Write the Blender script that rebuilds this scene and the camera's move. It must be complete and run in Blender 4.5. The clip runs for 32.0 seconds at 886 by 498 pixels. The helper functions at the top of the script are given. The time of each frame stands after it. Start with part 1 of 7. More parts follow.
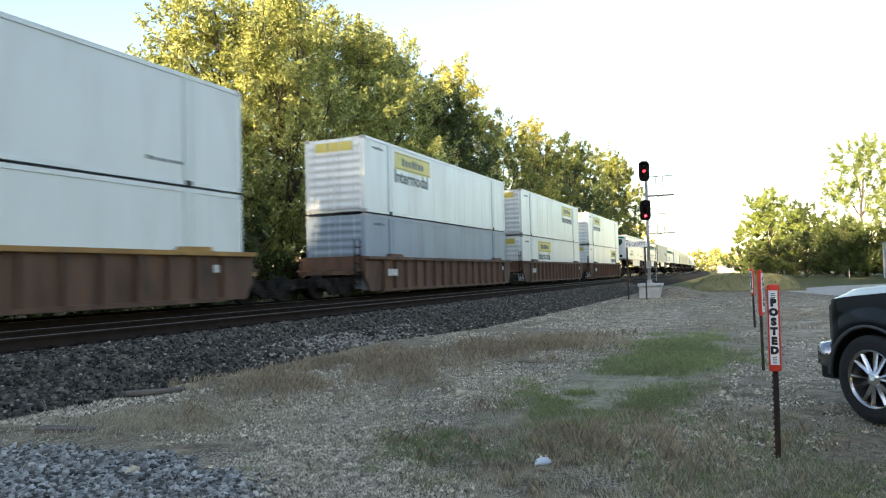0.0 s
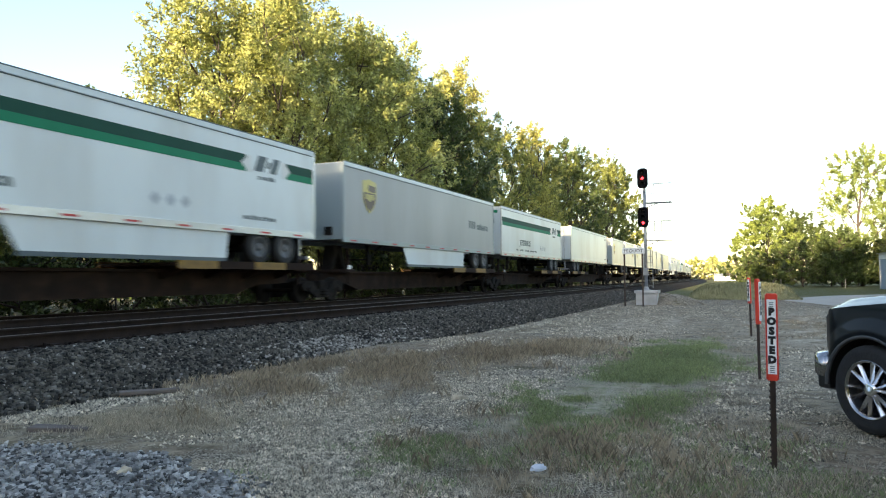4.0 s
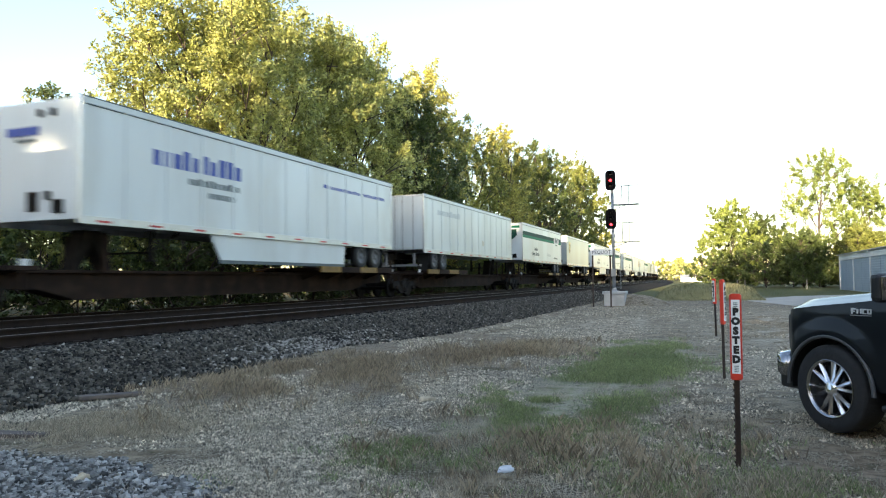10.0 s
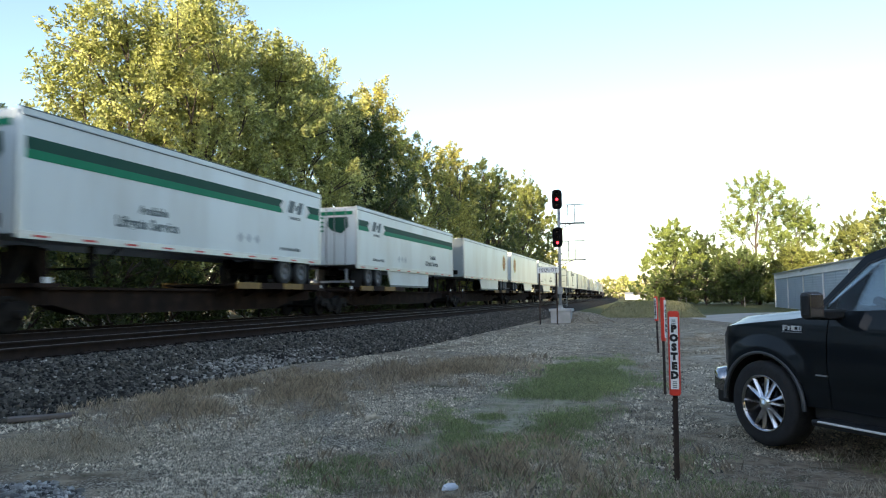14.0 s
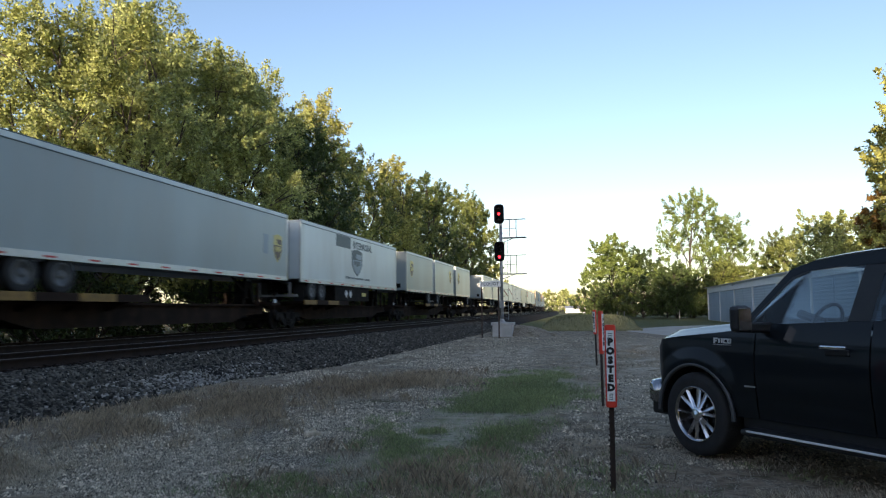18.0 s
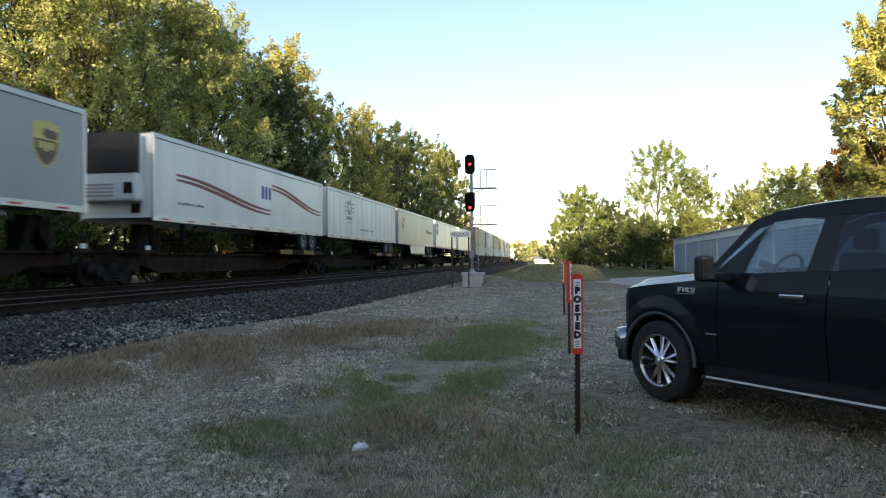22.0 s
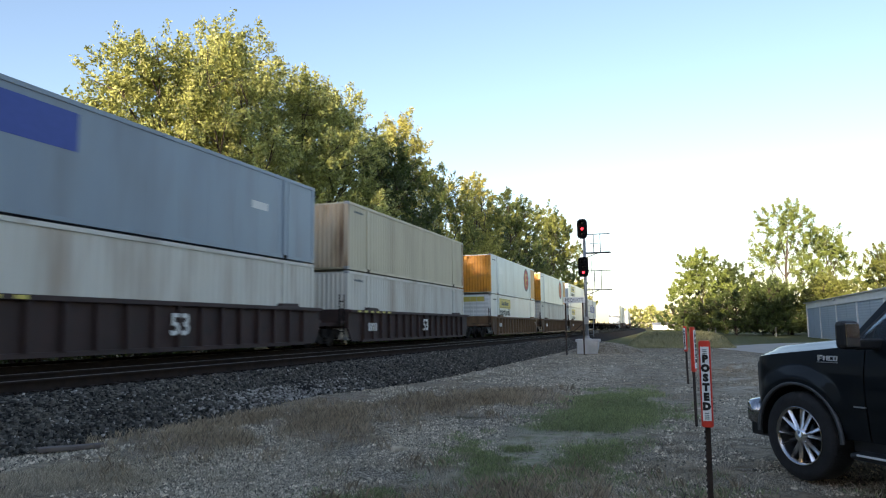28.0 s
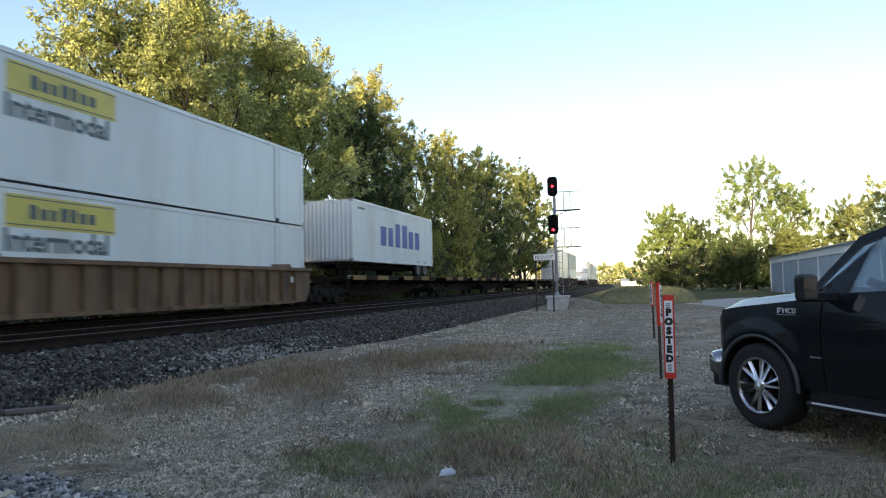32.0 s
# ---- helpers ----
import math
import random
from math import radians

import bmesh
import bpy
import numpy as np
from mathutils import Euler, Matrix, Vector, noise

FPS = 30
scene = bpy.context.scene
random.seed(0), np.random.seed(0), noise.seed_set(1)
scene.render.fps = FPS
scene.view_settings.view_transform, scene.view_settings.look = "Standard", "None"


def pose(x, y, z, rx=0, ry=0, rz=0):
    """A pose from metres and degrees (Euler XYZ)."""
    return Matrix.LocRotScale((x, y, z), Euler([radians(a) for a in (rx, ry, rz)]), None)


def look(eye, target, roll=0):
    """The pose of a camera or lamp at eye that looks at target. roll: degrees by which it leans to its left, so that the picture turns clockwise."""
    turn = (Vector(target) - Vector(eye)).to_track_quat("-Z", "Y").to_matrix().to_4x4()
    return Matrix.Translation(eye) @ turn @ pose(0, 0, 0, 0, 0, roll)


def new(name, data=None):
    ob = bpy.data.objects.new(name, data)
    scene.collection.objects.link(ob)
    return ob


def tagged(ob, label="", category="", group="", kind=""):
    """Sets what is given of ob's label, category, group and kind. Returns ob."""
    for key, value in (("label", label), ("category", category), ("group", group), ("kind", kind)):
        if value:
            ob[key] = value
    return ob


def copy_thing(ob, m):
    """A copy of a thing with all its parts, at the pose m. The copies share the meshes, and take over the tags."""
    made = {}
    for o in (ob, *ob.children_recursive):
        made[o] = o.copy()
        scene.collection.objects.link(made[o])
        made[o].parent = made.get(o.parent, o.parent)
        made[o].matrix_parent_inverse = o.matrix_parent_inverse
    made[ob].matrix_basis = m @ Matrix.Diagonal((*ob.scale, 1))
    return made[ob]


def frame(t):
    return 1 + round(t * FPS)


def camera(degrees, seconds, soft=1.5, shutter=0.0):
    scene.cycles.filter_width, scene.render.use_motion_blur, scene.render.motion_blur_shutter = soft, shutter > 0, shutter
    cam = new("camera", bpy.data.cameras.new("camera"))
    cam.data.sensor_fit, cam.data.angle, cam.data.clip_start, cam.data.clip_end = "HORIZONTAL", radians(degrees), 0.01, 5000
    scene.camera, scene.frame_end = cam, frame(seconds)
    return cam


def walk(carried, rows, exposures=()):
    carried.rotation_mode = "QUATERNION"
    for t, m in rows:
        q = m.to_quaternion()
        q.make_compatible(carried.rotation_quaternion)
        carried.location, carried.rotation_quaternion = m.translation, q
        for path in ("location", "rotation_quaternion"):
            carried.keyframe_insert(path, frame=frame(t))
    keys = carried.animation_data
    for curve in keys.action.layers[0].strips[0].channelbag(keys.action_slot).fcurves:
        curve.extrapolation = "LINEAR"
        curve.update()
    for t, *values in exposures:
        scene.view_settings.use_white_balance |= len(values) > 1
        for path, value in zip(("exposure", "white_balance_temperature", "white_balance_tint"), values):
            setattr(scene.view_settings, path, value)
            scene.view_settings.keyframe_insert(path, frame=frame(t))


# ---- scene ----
cam = camera(63.96, 32.0, soft=1.1, shutter=0.3)
PATH = [
    (0, (-0.013, -0.048, 1.455), (-0.822, 1.779, 1.529), -1.4),
    (0.5, (-0.021, -0.037, 1.455), (-0.875, 1.771, 1.521), -1.2),
    (1, (-0.021, -0.026, 1.455), (-0.891, 1.774, 1.519), -1.2),
    (1.5, (-0.031, -0.017, 1.451), (-0.897, 1.785, 1.513), -0.5),
    (2, (-0.026, -0.025, 1.456), (-0.879, 1.784, 1.499), -0.2),
    (2.5, (-0.025, -0.029, 1.459), (-0.854, 1.79, 1.521), -0.2),
    (4.5, (-0.03, -0.023, 1.455), (-0.83, 1.808, 1.54), -0.5),
    (5, (-0.035, -0.017, 1.456), (-0.821, 1.82, 1.537), -0.5),
    (5.5, (-0.025, -0.013, 1.451), (-0.757, 1.847, 1.505), -0.6),
    (6, (-0.036, -0.004, 1.448), (-0.729, 1.872, 1.476), -0.2),
    (6.5, (-0.04, -0.012, 1.446), (-0.766, 1.851, 1.469), -0.2),
    (7, (-0.035, 0.002, 1.451), (-0.801, 1.849, 1.48), -0.2),
    (7.5, (-0.032, 0.003, 1.449), (-0.817, 1.842, 1.482), -0.2),
    (8, (-0.034, 0.012, 1.449), (-0.86, 1.833, 1.481), -0.4),
    (8.5, (-0.029, 0.021, 1.446), (-0.86, 1.84, 1.482), -0.5),
    (9, (-0.025, 0.022, 1.451), (-0.781, 1.872, 1.523), -0.5),
    (9.5, (-0.024, 0.023, 1.45), (-0.749, 1.885, 1.531), -0.6),
    (10, (-0.024, 0.019, 1.451), (-0.748, 1.881, 1.539), -0.6),
    (10.5, (-0.015, 0.019, 1.449), (-0.73, 1.885, 1.533), -0.5),
    (11, (-0.005, 0.024, 1.446), (-0.687, 1.903, 1.507), -0.5),
    (11.5, (-0.003, 0.002, 1.45), (-0.698, 1.876, 1.508), -0.4),
    (12, (0.005, 0.003, 1.449), (-0.691, 1.877, 1.504), -0.5),
    (12.5, (0.004, 0.008, 1.45), (-0.66, 1.894, 1.515), -0.6),
    (13, (0.001, 0.004, 1.451), (-0.647, 1.895, 1.535), -0.4),
    (13.5, (0.0, 0.008, 1.452), (-0.63, 1.902, 1.572), -0.4),
    (14, (0.005, 0.011, 1.451), (-0.582, 1.918, 1.586), -0.5),
    (14.5, (0.014, 0.001, 1.448), (-0.541, 1.919, 1.566), -0.6),
    (15, (0.017, 0.002, 1.452), (-0.506, 1.929, 1.557), -0.5),
    (15.5, (0.017, 0.004, 1.451), (-0.46, 1.944, 1.547), -0.3),
    (17.5, (0.008, 0.007, 1.456), (-0.457, 1.942, 1.653), -0.3),
    (18, (0.022, 0.001, 1.455), (-0.409, 1.947, 1.627), -0.6),
    (18.5, (0.027, -0.009, 1.457), (-0.36, 1.949, 1.583), -0.5),
    (19, (0.035, -0.011, 1.448), (-0.349, 1.95, 1.529), -0.6),
    (19.5, (0.035, -0.012, 1.442), (-0.35, 1.949, 1.51), -0.5),
    (20, (0.04, -0.014, 1.439), (-0.334, 1.95, 1.5), -0.5),
    (20.5, (0.043, -0.018, 1.436), (-0.313, 1.95, 1.487), -0.5),
    (21, (0.042, -0.018, 1.438), (-0.293, 1.954, 1.482), -0.4),
    (21.5, (0.039, -0.013, 1.439), (-0.282, 1.961, 1.475), -0.3),
    (22, (0.025, -0.006, 1.441), (-0.327, 1.963, 1.473), -0.4),
    (22.5, (0.013, 0.003, 1.447), (-0.412, 1.957, 1.503), -0.3),
    (23, (0.024, -0.004, 1.445), (-0.437, 1.941, 1.524), -0.5),
    (23.5, (0.022, -0.007, 1.444), (-0.427, 1.94, 1.528), -0.4),
    (24, (0.003, -0.011, 1.45), (-0.549, 1.909, 1.546), -0.7),
    (24.5, (0.004, 0.008, 1.445), (-0.63, 1.903, 1.538), -0.9),
    (25, (0.01, -0.002, 1.44), (-0.59, 1.904, 1.532), -0.5),
    (25.5, (0.009, -0.001, 1.442), (-0.541, 1.92, 1.537), -0.7),
    (26, (0.025, -0.005, 1.453), (-0.515, 1.916, 1.588), -1.0),
    (26.5, (-0.013, -0.023, 1.454), (-0.68, 1.85, 1.666), -0.7),
    (28.5, (-0.005, 0.036, 1.44), (-0.652, 1.916, 1.661), -0.6),
    (29, (-0.002, 0.057, 1.437), (-0.668, 1.938, 1.574), -0.7),
    (29.5, (0.005, 0.028, 1.439), (-0.634, 1.92, 1.55), -0.7),
    (30, (0.011, 0.023, 1.442), (-0.586, 1.929, 1.549), -0.6),
    (30.5, (0.01, 0.009, 1.44), (-0.561, 1.922, 1.563), -0.5),
    (31, (0.009, 0.011, 1.435), (-0.558, 1.925, 1.559), -0.7),
    (31.5, (0.01, 0.02, 1.435), (-0.567, 1.931, 1.555), -1.9),
    (32, (0.016, 0.014, 1.435), (-0.562, 1.926, 1.538), -1.2),
]
EXPOSURES = [(0.0, 1.72, 7000, 14), (8.0, 1.75, 6850, 14), (9.0, 2.0, 6850, 14), (10.0, 1.78, 6850, 14), (13.0, 1.7, 6800, 14), (14.0, 1.35, 6350, 14), (15.5, 1.2, 6350, 14), (17.5, 0.72, 6100, 17), (18.4, 0.70, 6150, 18), (19.0, 0.78, 6300, 19), (20.0, 0.88, 6400, 18), (22.5, 1.02, 6550, 17), (24.0, 0.95, 6500, 17), (25.0, 1.3, 6550, 15), (26.0, 1.35, 6550, 15), (29.0, 0.93, 6300, 19), (32.0, 1.15, 6400, 18)]
walk(cam, [(t, look(eye, target, roll)) for t, eye, target, roll in PATH], EXPOSURES)

# ---- sky and sun ----
SUN_AZ, SUN_EL = 185.0, 12.0          # compass bearing of the sun (0 = +y, clockwise) and its height
world = bpy.data.worlds.new("sky_world")
scene.world = world
world.use_nodes = True
wn = world.node_tree.nodes
sky = wn.new("ShaderNodeTexSky")
sky.sky_type = 'NISHITA'
sky.sun_disc = False
sky.sun_elevation = radians(SUN_EL)
sky.sun_rotation = radians(SUN_AZ)
sky.air_density, sky.dust_density, sky.ozone_density = 1.0, 0.7, 1.0
wn["Background"].inputs["Strength"].default_value = 0.15
world.node_tree.links.new(sky.outputs[0], wn["Background"].inputs["Color"])
sun = new("sun", bpy.data.lights.new("sun", 'SUN'))
sun.data.energy, sun.data.angle, sun.data.color = 5.0, radians(0.6), (1.0, 0.82, 0.55)
az, el = radians(SUN_AZ), radians(SUN_EL)
sdir = Vector((math.sin(az) * math.cos(el), math.cos(az) * math.cos(el), math.sin(el)))
sun.matrix_world = look(sdir * 200, (0, 0, 0))


# ---- materials ----
def surf(name, c1, c2, scale=8.0, rough=0.6, metal=0.0, bump=0.1, fine=60.0, island=0.0, coat=0.0, spec=0.5, dirt=None, dirt_scale=1.2, dirt_amount=0.5, stretch=(1, 1, 1), obj=0.0):
    """Two-scale procedural surface: c1 and c2 mixed by noise, fine grain, a bump, and dirt in streaks or stains."""
    m = bpy.data.materials.new(name)
    m.use_nodes = True
    n, l = m.node_tree.nodes, m.node_tree.links
    b = n["Principled BSDF"]
    b.inputs["Roughness"].default_value = rough
    b.inputs["Metallic"].default_value = metal
    b.inputs["Specular IOR Level"].default_value = spec
    b.inputs["Coat Weight"].default_value = coat
    b.inputs["Coat Roughness"].default_value = 0.06
    tc = n.new("ShaderNodeTexCoord")
    mp = n.new("ShaderNodeMapping")
    mp.inputs["Scale"].default_value = stretch
    l.new(tc.outputs["Object"], mp.inputs["Vector"])
    big = n.new("ShaderNodeTexNoise")
    big.inputs["Scale"].default_value, big.inputs["Detail"].default_value = scale, 5.0
    l.new(mp.outputs[0], big.inputs["Vector"])
    small = n.new("ShaderNodeTexNoise")
    small.inputs["Scale"].default_value, small.inputs["Detail"].default_value = fine, 3.0
    l.new(tc.outputs["Object"], small.inputs["Vector"])
    mix = n.new("ShaderNodeMix")
    mix.data_type = 'RGBA'
    mix.inputs["A"].default_value, mix.inputs["B"].default_value = (*c1, 1), (*c2, 1)
    ramp = n.new("ShaderNodeMapRange")
    ramp.inputs["From Min"].default_value, ramp.inputs["From Max"].default_value = 0.3, 0.7
    l.new(big.outputs["Fac"], ramp.inputs["Value"])
    l.new(ramp.outputs[0], mix.inputs["Factor"])
    out = mix.outputs["Result"]
    if dirt:
        dn = n.new("ShaderNodeTexNoise")
        dn.inputs["Scale"].default_value, dn.inputs["Detail"].default_value = dirt_scale, 6.0
        l.new(mp.outputs[0], dn.inputs["Vector"])
        dr = n.new("ShaderNodeMapRange")
        dr.inputs["From Min"].default_value, dr.inputs["From Max"].default_value = 0.5, 0.75
        dr.inputs["To Max"].default_value = dirt_amount
        l.new(dn.outputs["Fac"], dr.inputs["Value"])
        dm = n.new("ShaderNodeMix")
        dm.data_type = 'RGBA'
        dm.inputs["B"].default_value = (*dirt, 1)
        l.new(out, dm.inputs["A"])
        l.new(dr.outputs[0], dm.inputs["Factor"])
        out = dm.outputs["Result"]
    if island or obj:
        hs = n.new("ShaderNodeHueSaturation")
        src = n.new("ShaderNodeNewGeometry" if island else "ShaderNodeObjectInfo")
        mr = n.new("ShaderNodeMapRange")
        amount = island or obj
        mr.inputs["To Min"].default_value, mr.inputs["To Max"].default_value = 1 - amount, 1 + amount
        l.new(src.outputs["Random Per Island" if island else "Random"], mr.inputs["Value"])
        l.new(mr.outputs[0], hs.inputs["Value"])
        l.new(out, hs.inputs["Color"])
        out = hs.outputs[0]
    l.new(out, b.inputs["Base Color"])
    if bump:
        bp = n.new("ShaderNodeBump")
        bp.inputs["Strength"].default_value = bump
        bp.inputs["Distance"].default_value = 0.02
        l.new(small.outputs["Fac"], bp.inputs["Height"])
        l.new(bp.outputs[0], b.inputs["Normal"])
    return m


def leaf_material(name, c1, c2, glow=0.27):
    m = surf(name, c1, c2, scale=0.5, rough=0.42, bump=0.0, island=0.5, spec=0.5)
    n, l = m.node_tree.nodes, m.node_tree.links
    b = n["Principled BSDF"]
    tr = n.new("ShaderNodeBsdfTranslucent")
    ad = n.new("ShaderNodeMixShader")
    ad.inputs[0].default_value = glow
    l.new(b.inputs["Base Color"].links[0].from_socket, tr.inputs["Color"])
    l.new(b.outputs[0], ad.inputs[1])
    l.new(tr.outputs[0], ad.inputs[2])
    l.new(ad.outputs[0], n["Material Output"].inputs["Surface"])
    return m


def glow_material(name, colour, strength):
    m = bpy.data.materials.new(name)
    m.use_nodes = True
    b = m.node_tree.nodes["Principled BSDF"]
    b.inputs["Base Color"].default_value = (*colour, 1)
    b.inputs["Emission Color"].default_value = (*colour, 1)
    b.inputs["Emission Strength"].default_value = strength
    return m


def glass_material(name, tint, rough=0.01):
    """A thin pane: tinted see-through with a mirror gloss that grows towards grazing."""
    m = bpy.data.materials.new(name)
    m.use_nodes = True
    n, l = m.node_tree.nodes, m.node_tree.links
    n.remove(n["Principled BSDF"])
    tr = n.new("ShaderNodeBsdfTransparent")
    tr.inputs["Color"].default_value = (*tint, 1)
    gl = n.new("ShaderNodeBsdfGlossy")
    gl.inputs["Roughness"].default_value = rough
    fr = n.new("ShaderNodeFresnel")
    fr.inputs["IOR"].default_value = 1.5
    mx = n.new("ShaderNodeMixShader")
    l.new(fr.outputs[0], mx.inputs[0])
    l.new(tr.outputs[0], mx.inputs[1])
    l.new(gl.outputs[0], mx.inputs[2])
    l.new(mx.outputs[0], n["Material Output"].inputs["Surface"])
    return m


M = {}
M["white"] = surf("white_paint", (0.72, 0.775, 0.785), (0.65, 0.70, 0.71), 0.6, 0.30, bump=0.03, dirt=(0.38, 0.34, 0.28), dirt_scale=0.7, dirt_amount=0.35, stretch=(1, 1, 0.25), obj=0.04)
M["silver"] = surf("silver_sheet", (0.35, 0.41, 0.42), (0.29, 0.34, 0.35), 0.5, 0.30, 0.0, bump=0.02, dirt=(0.30, 0.28, 0.25), dirt_scale=0.6, dirt_amount=0.4, stretch=(1, 1, 0.25), obj=0.05)
M["grey_trailer"] = surf("warm_grey_paint", (0.40, 0.41, 0.405), (0.34, 0.35, 0.35), 0.5, 0.42, 0.0, bump=0.02, dirt=(0.25, 0.23, 0.2), dirt_scale=0.6, dirt_amount=0.35, stretch=(1, 1, 0.25))
M["tan"] = surf("tan_paint", (0.62, 0.565, 0.41), (0.54, 0.49, 0.35), 0.7, 0.5, bump=0.05, dirt=(0.26, 0.16, 0.08), dirt_scale=0.8, dirt_amount=0.35, stretch=(1, 1, 0.2))
M["cream"] = surf("weathered_cream_paint", (0.68, 0.665, 0.60), (0.60, 0.585, 0.52), 0.7, 0.5, bump=0.05, dirt=(0.25, 0.15, 0.08), dirt_scale=0.8, dirt_amount=0.6, stretch=(1, 1, 0.2))
M["rust_end"] = surf("rust_streaked_cream", (0.62, 0.55, 0.42), (0.44, 0.28, 0.14), 1.1, 0.6, bump=0.1, dirt=(0.12, 0.06, 0.03), dirt_scale=1.6, dirt_amount=0.9, stretch=(1, 1, 0.15))
M["bluegrey"] = surf("blue_grey_paint", (0.26, 0.33, 0.40), (0.22, 0.28, 0.35), 0.6, 0.4, bump=0.03, dirt=(0.15, 0.14, 0.13), dirt_scale=0.8, dirt_amount=0.4, stretch=(1, 1, 0.25))
M["paleblue"] = surf("pale_blue_grey_paint", (0.46, 0.51, 0.55), (0.41, 0.46, 0.50), 0.6, 0.4, bump=0.03, dirt=(0.22, 0.2, 0.18), dirt_scale=0.8, dirt_amount=0.3, stretch=(1, 1, 0.25))
M["iceblue"] = surf("ice_grey_paint", (0.68, 0.745, 0.745), (0.61, 0.67, 0.67), 0.6, 0.35, bump=0.03, dirt=(0.30, 0.28, 0.25), dirt_scale=0.8, dirt_amount=0.3, stretch=(1, 1, 0.25))
M["orange"] = surf("orange_paint", (0.62, 0.28, 0.02), (0.52, 0.22, 0.02), 1.5, 0.4, bump=0.05, dirt=(0.2, 0.1, 0.03), dirt_scale=2, dirt_amount=0.6)
M["yellow"] = surf("yellow_panel", (0.64, 0.55, 0.12), (0.54, 0.47, 0.11), 2, 0.4, bump=0.02)
M["green"] = surf("green_band", (0.01, 0.22, 0.115), (0.01, 0.19, 0.10), 2, 0.6, spec=0.2, bump=0.02)
M["darkgreen"] = surf("dark_green_band", (0.012, 0.075, 0.052), (0.01, 0.065, 0.045), 2, 0.6, spec=0.2, bump=0.02)
M["brownlogo"] = surf("brown_shield", (0.10, 0.055, 0.03), (0.08, 0.045, 0.025), 3, 0.4, bump=0)
M["gold"] = surf("gold_shield", (0.62, 0.52, 0.16), (0.55, 0.46, 0.12), 3, 0.4, bump=0)
M["ink"] = surf("dark_lettering", (0.09, 0.12, 0.13), (0.07, 0.10, 0.11), 6, 0.5, bump=0)
M["blueink"] = surf("blue_lettering", (0.04, 0.08, 0.38), (0.03, 0.07, 0.32), 6, 0.5, bump=0)
M["steelblue"] = surf("steel_blue_lettering", (0.10, 0.20, 0.32), (0.08, 0.17, 0.28), 6, 0.5, bump=0)
M["redink"] = surf("red_lettering", (0.50, 0.04, 0.04), (0.42, 0.03, 0.03), 6, 0.5, bump=0)
M["salmon"] = surf("faded_red_sticker", (0.55, 0.26, 0.22), (0.48, 0.22, 0.19), 6, 0.5, bump=0)
M["rustlogo"] = surf("rust_red_logo", (0.36, 0.12, 0.04), (0.30, 0.10, 0.035), 6, 0.5, bump=0)
M["maroon"] = surf("maroon_stripe", (0.22, 0.03, 0.05), (0.18, 0.03, 0.04), 6, 0.5, bump=0)
M["whiteink"] = surf("white_lettering", (0.72, 0.72, 0.70), (0.66, 0.66, 0.64), 6, 0.5, bump=0)
M["rust"] = surf("rusty_brown_steel", (0.16, 0.082, 0.048), (0.085, 0.048, 0.033), 1.5, 0.75, bump=0.25, dirt=(0.03, 0.022, 0.018), dirt_scale=2.6, dirt_amount=0.9, stretch=(1, 1, 0.3))
M["ochre"] = surf("ochre_steel", (0.40, 0.23, 0.06), (0.26, 0.13, 0.045), 1.2, 0.7, bump=0.2, dirt=(0.09, 0.05, 0.03), dirt_scale=2, dirt_amount=0.8)
M["deckyellow"] = surf("worn_yellow_deck_paint", (0.32, 0.19, 0.035), (0.20, 0.115, 0.035), 3, 0.7, bump=0.2, dirt=(0.10, 0.06, 0.03), dirt_scale=4, dirt_amount=0.8)
M["darkcar"] = surf("dark_brown_steel", (0.052, 0.027, 0.024), (0.034, 0.019, 0.017), 1.5, 0.7, bump=0.2, dirt=(0.02, 0.018, 0.016), dirt_scale=2, dirt_amount=0.6)
M["tancar"] = surf("tan_brown_steel", (0.22, 0.135, 0.07), (0.12, 0.072, 0.042), 1.5, 0.75, bump=0.25, dirt=(0.035, 0.025, 0.018), dirt_scale=2.6, dirt_amount=0.9, stretch=(1, 1, 0.3))
M["black"] = surf("black_steel", (0.018, 0.015, 0.013), (0.010, 0.009, 0.008), 4, 0.9, spec=0.15, bump=0.2, dirt=(0.05, 0.04, 0.03), dirt_scale=3, dirt_amount=0.5)
M["rubber"] = surf("black_rubber", (0.022, 0.022, 0.023), (0.014, 0.014, 0.015), 12, 0.8, bump=0.3, fine=40)
M["wheelsteel"] = surf("dull_wheel_steel", (0.13, 0.13, 0.13), (0.08, 0.08, 0.08), 6, 0.5, 0.3, bump=0.05)
M["alu"] = surf("aluminium", (0.62, 0.63, 0.64), (0.54, 0.55, 0.56), 4, 0.35, 0.8, bump=0.03)
M["galv"] = surf("galvanised_steel", (0.40, 0.41, 0.42), (0.33, 0.34, 0.35), 6, 0.5, 0.6, bump=0.08)
M["railtop"] = surf("worn_rail_head", (0.15, 0.13, 0.115), (0.09, 0.075, 0.065), 3, 0.48, 0.6, bump=0.03)
M["railside"] = surf("rusty_rail_web", (0.032, 0.022, 0.017), (0.02, 0.0145, 0.012), 4, 0.9, spec=0.1, bump=0.3)
M["tie"] = surf("creosoted_timber", (0.027, 0.019, 0.015), (0.015, 0.0115, 0.0095), 3, 0.92, spec=0.08, bump=0.5, stretch=(6, 0.6, 1))
M["stone"] = surf("ballast_stone", (0.135, 0.124, 0.104), (0.018, 0.0165, 0.014), 9, 0.88, spec=0.25, bump=0.4, island=0.9)
M["palestone"] = surf("pale_ballast_stone", (0.38, 0.355, 0.315), (0.20, 0.185, 0.165), 9, 0.85, bump=0.4, island=0.6)
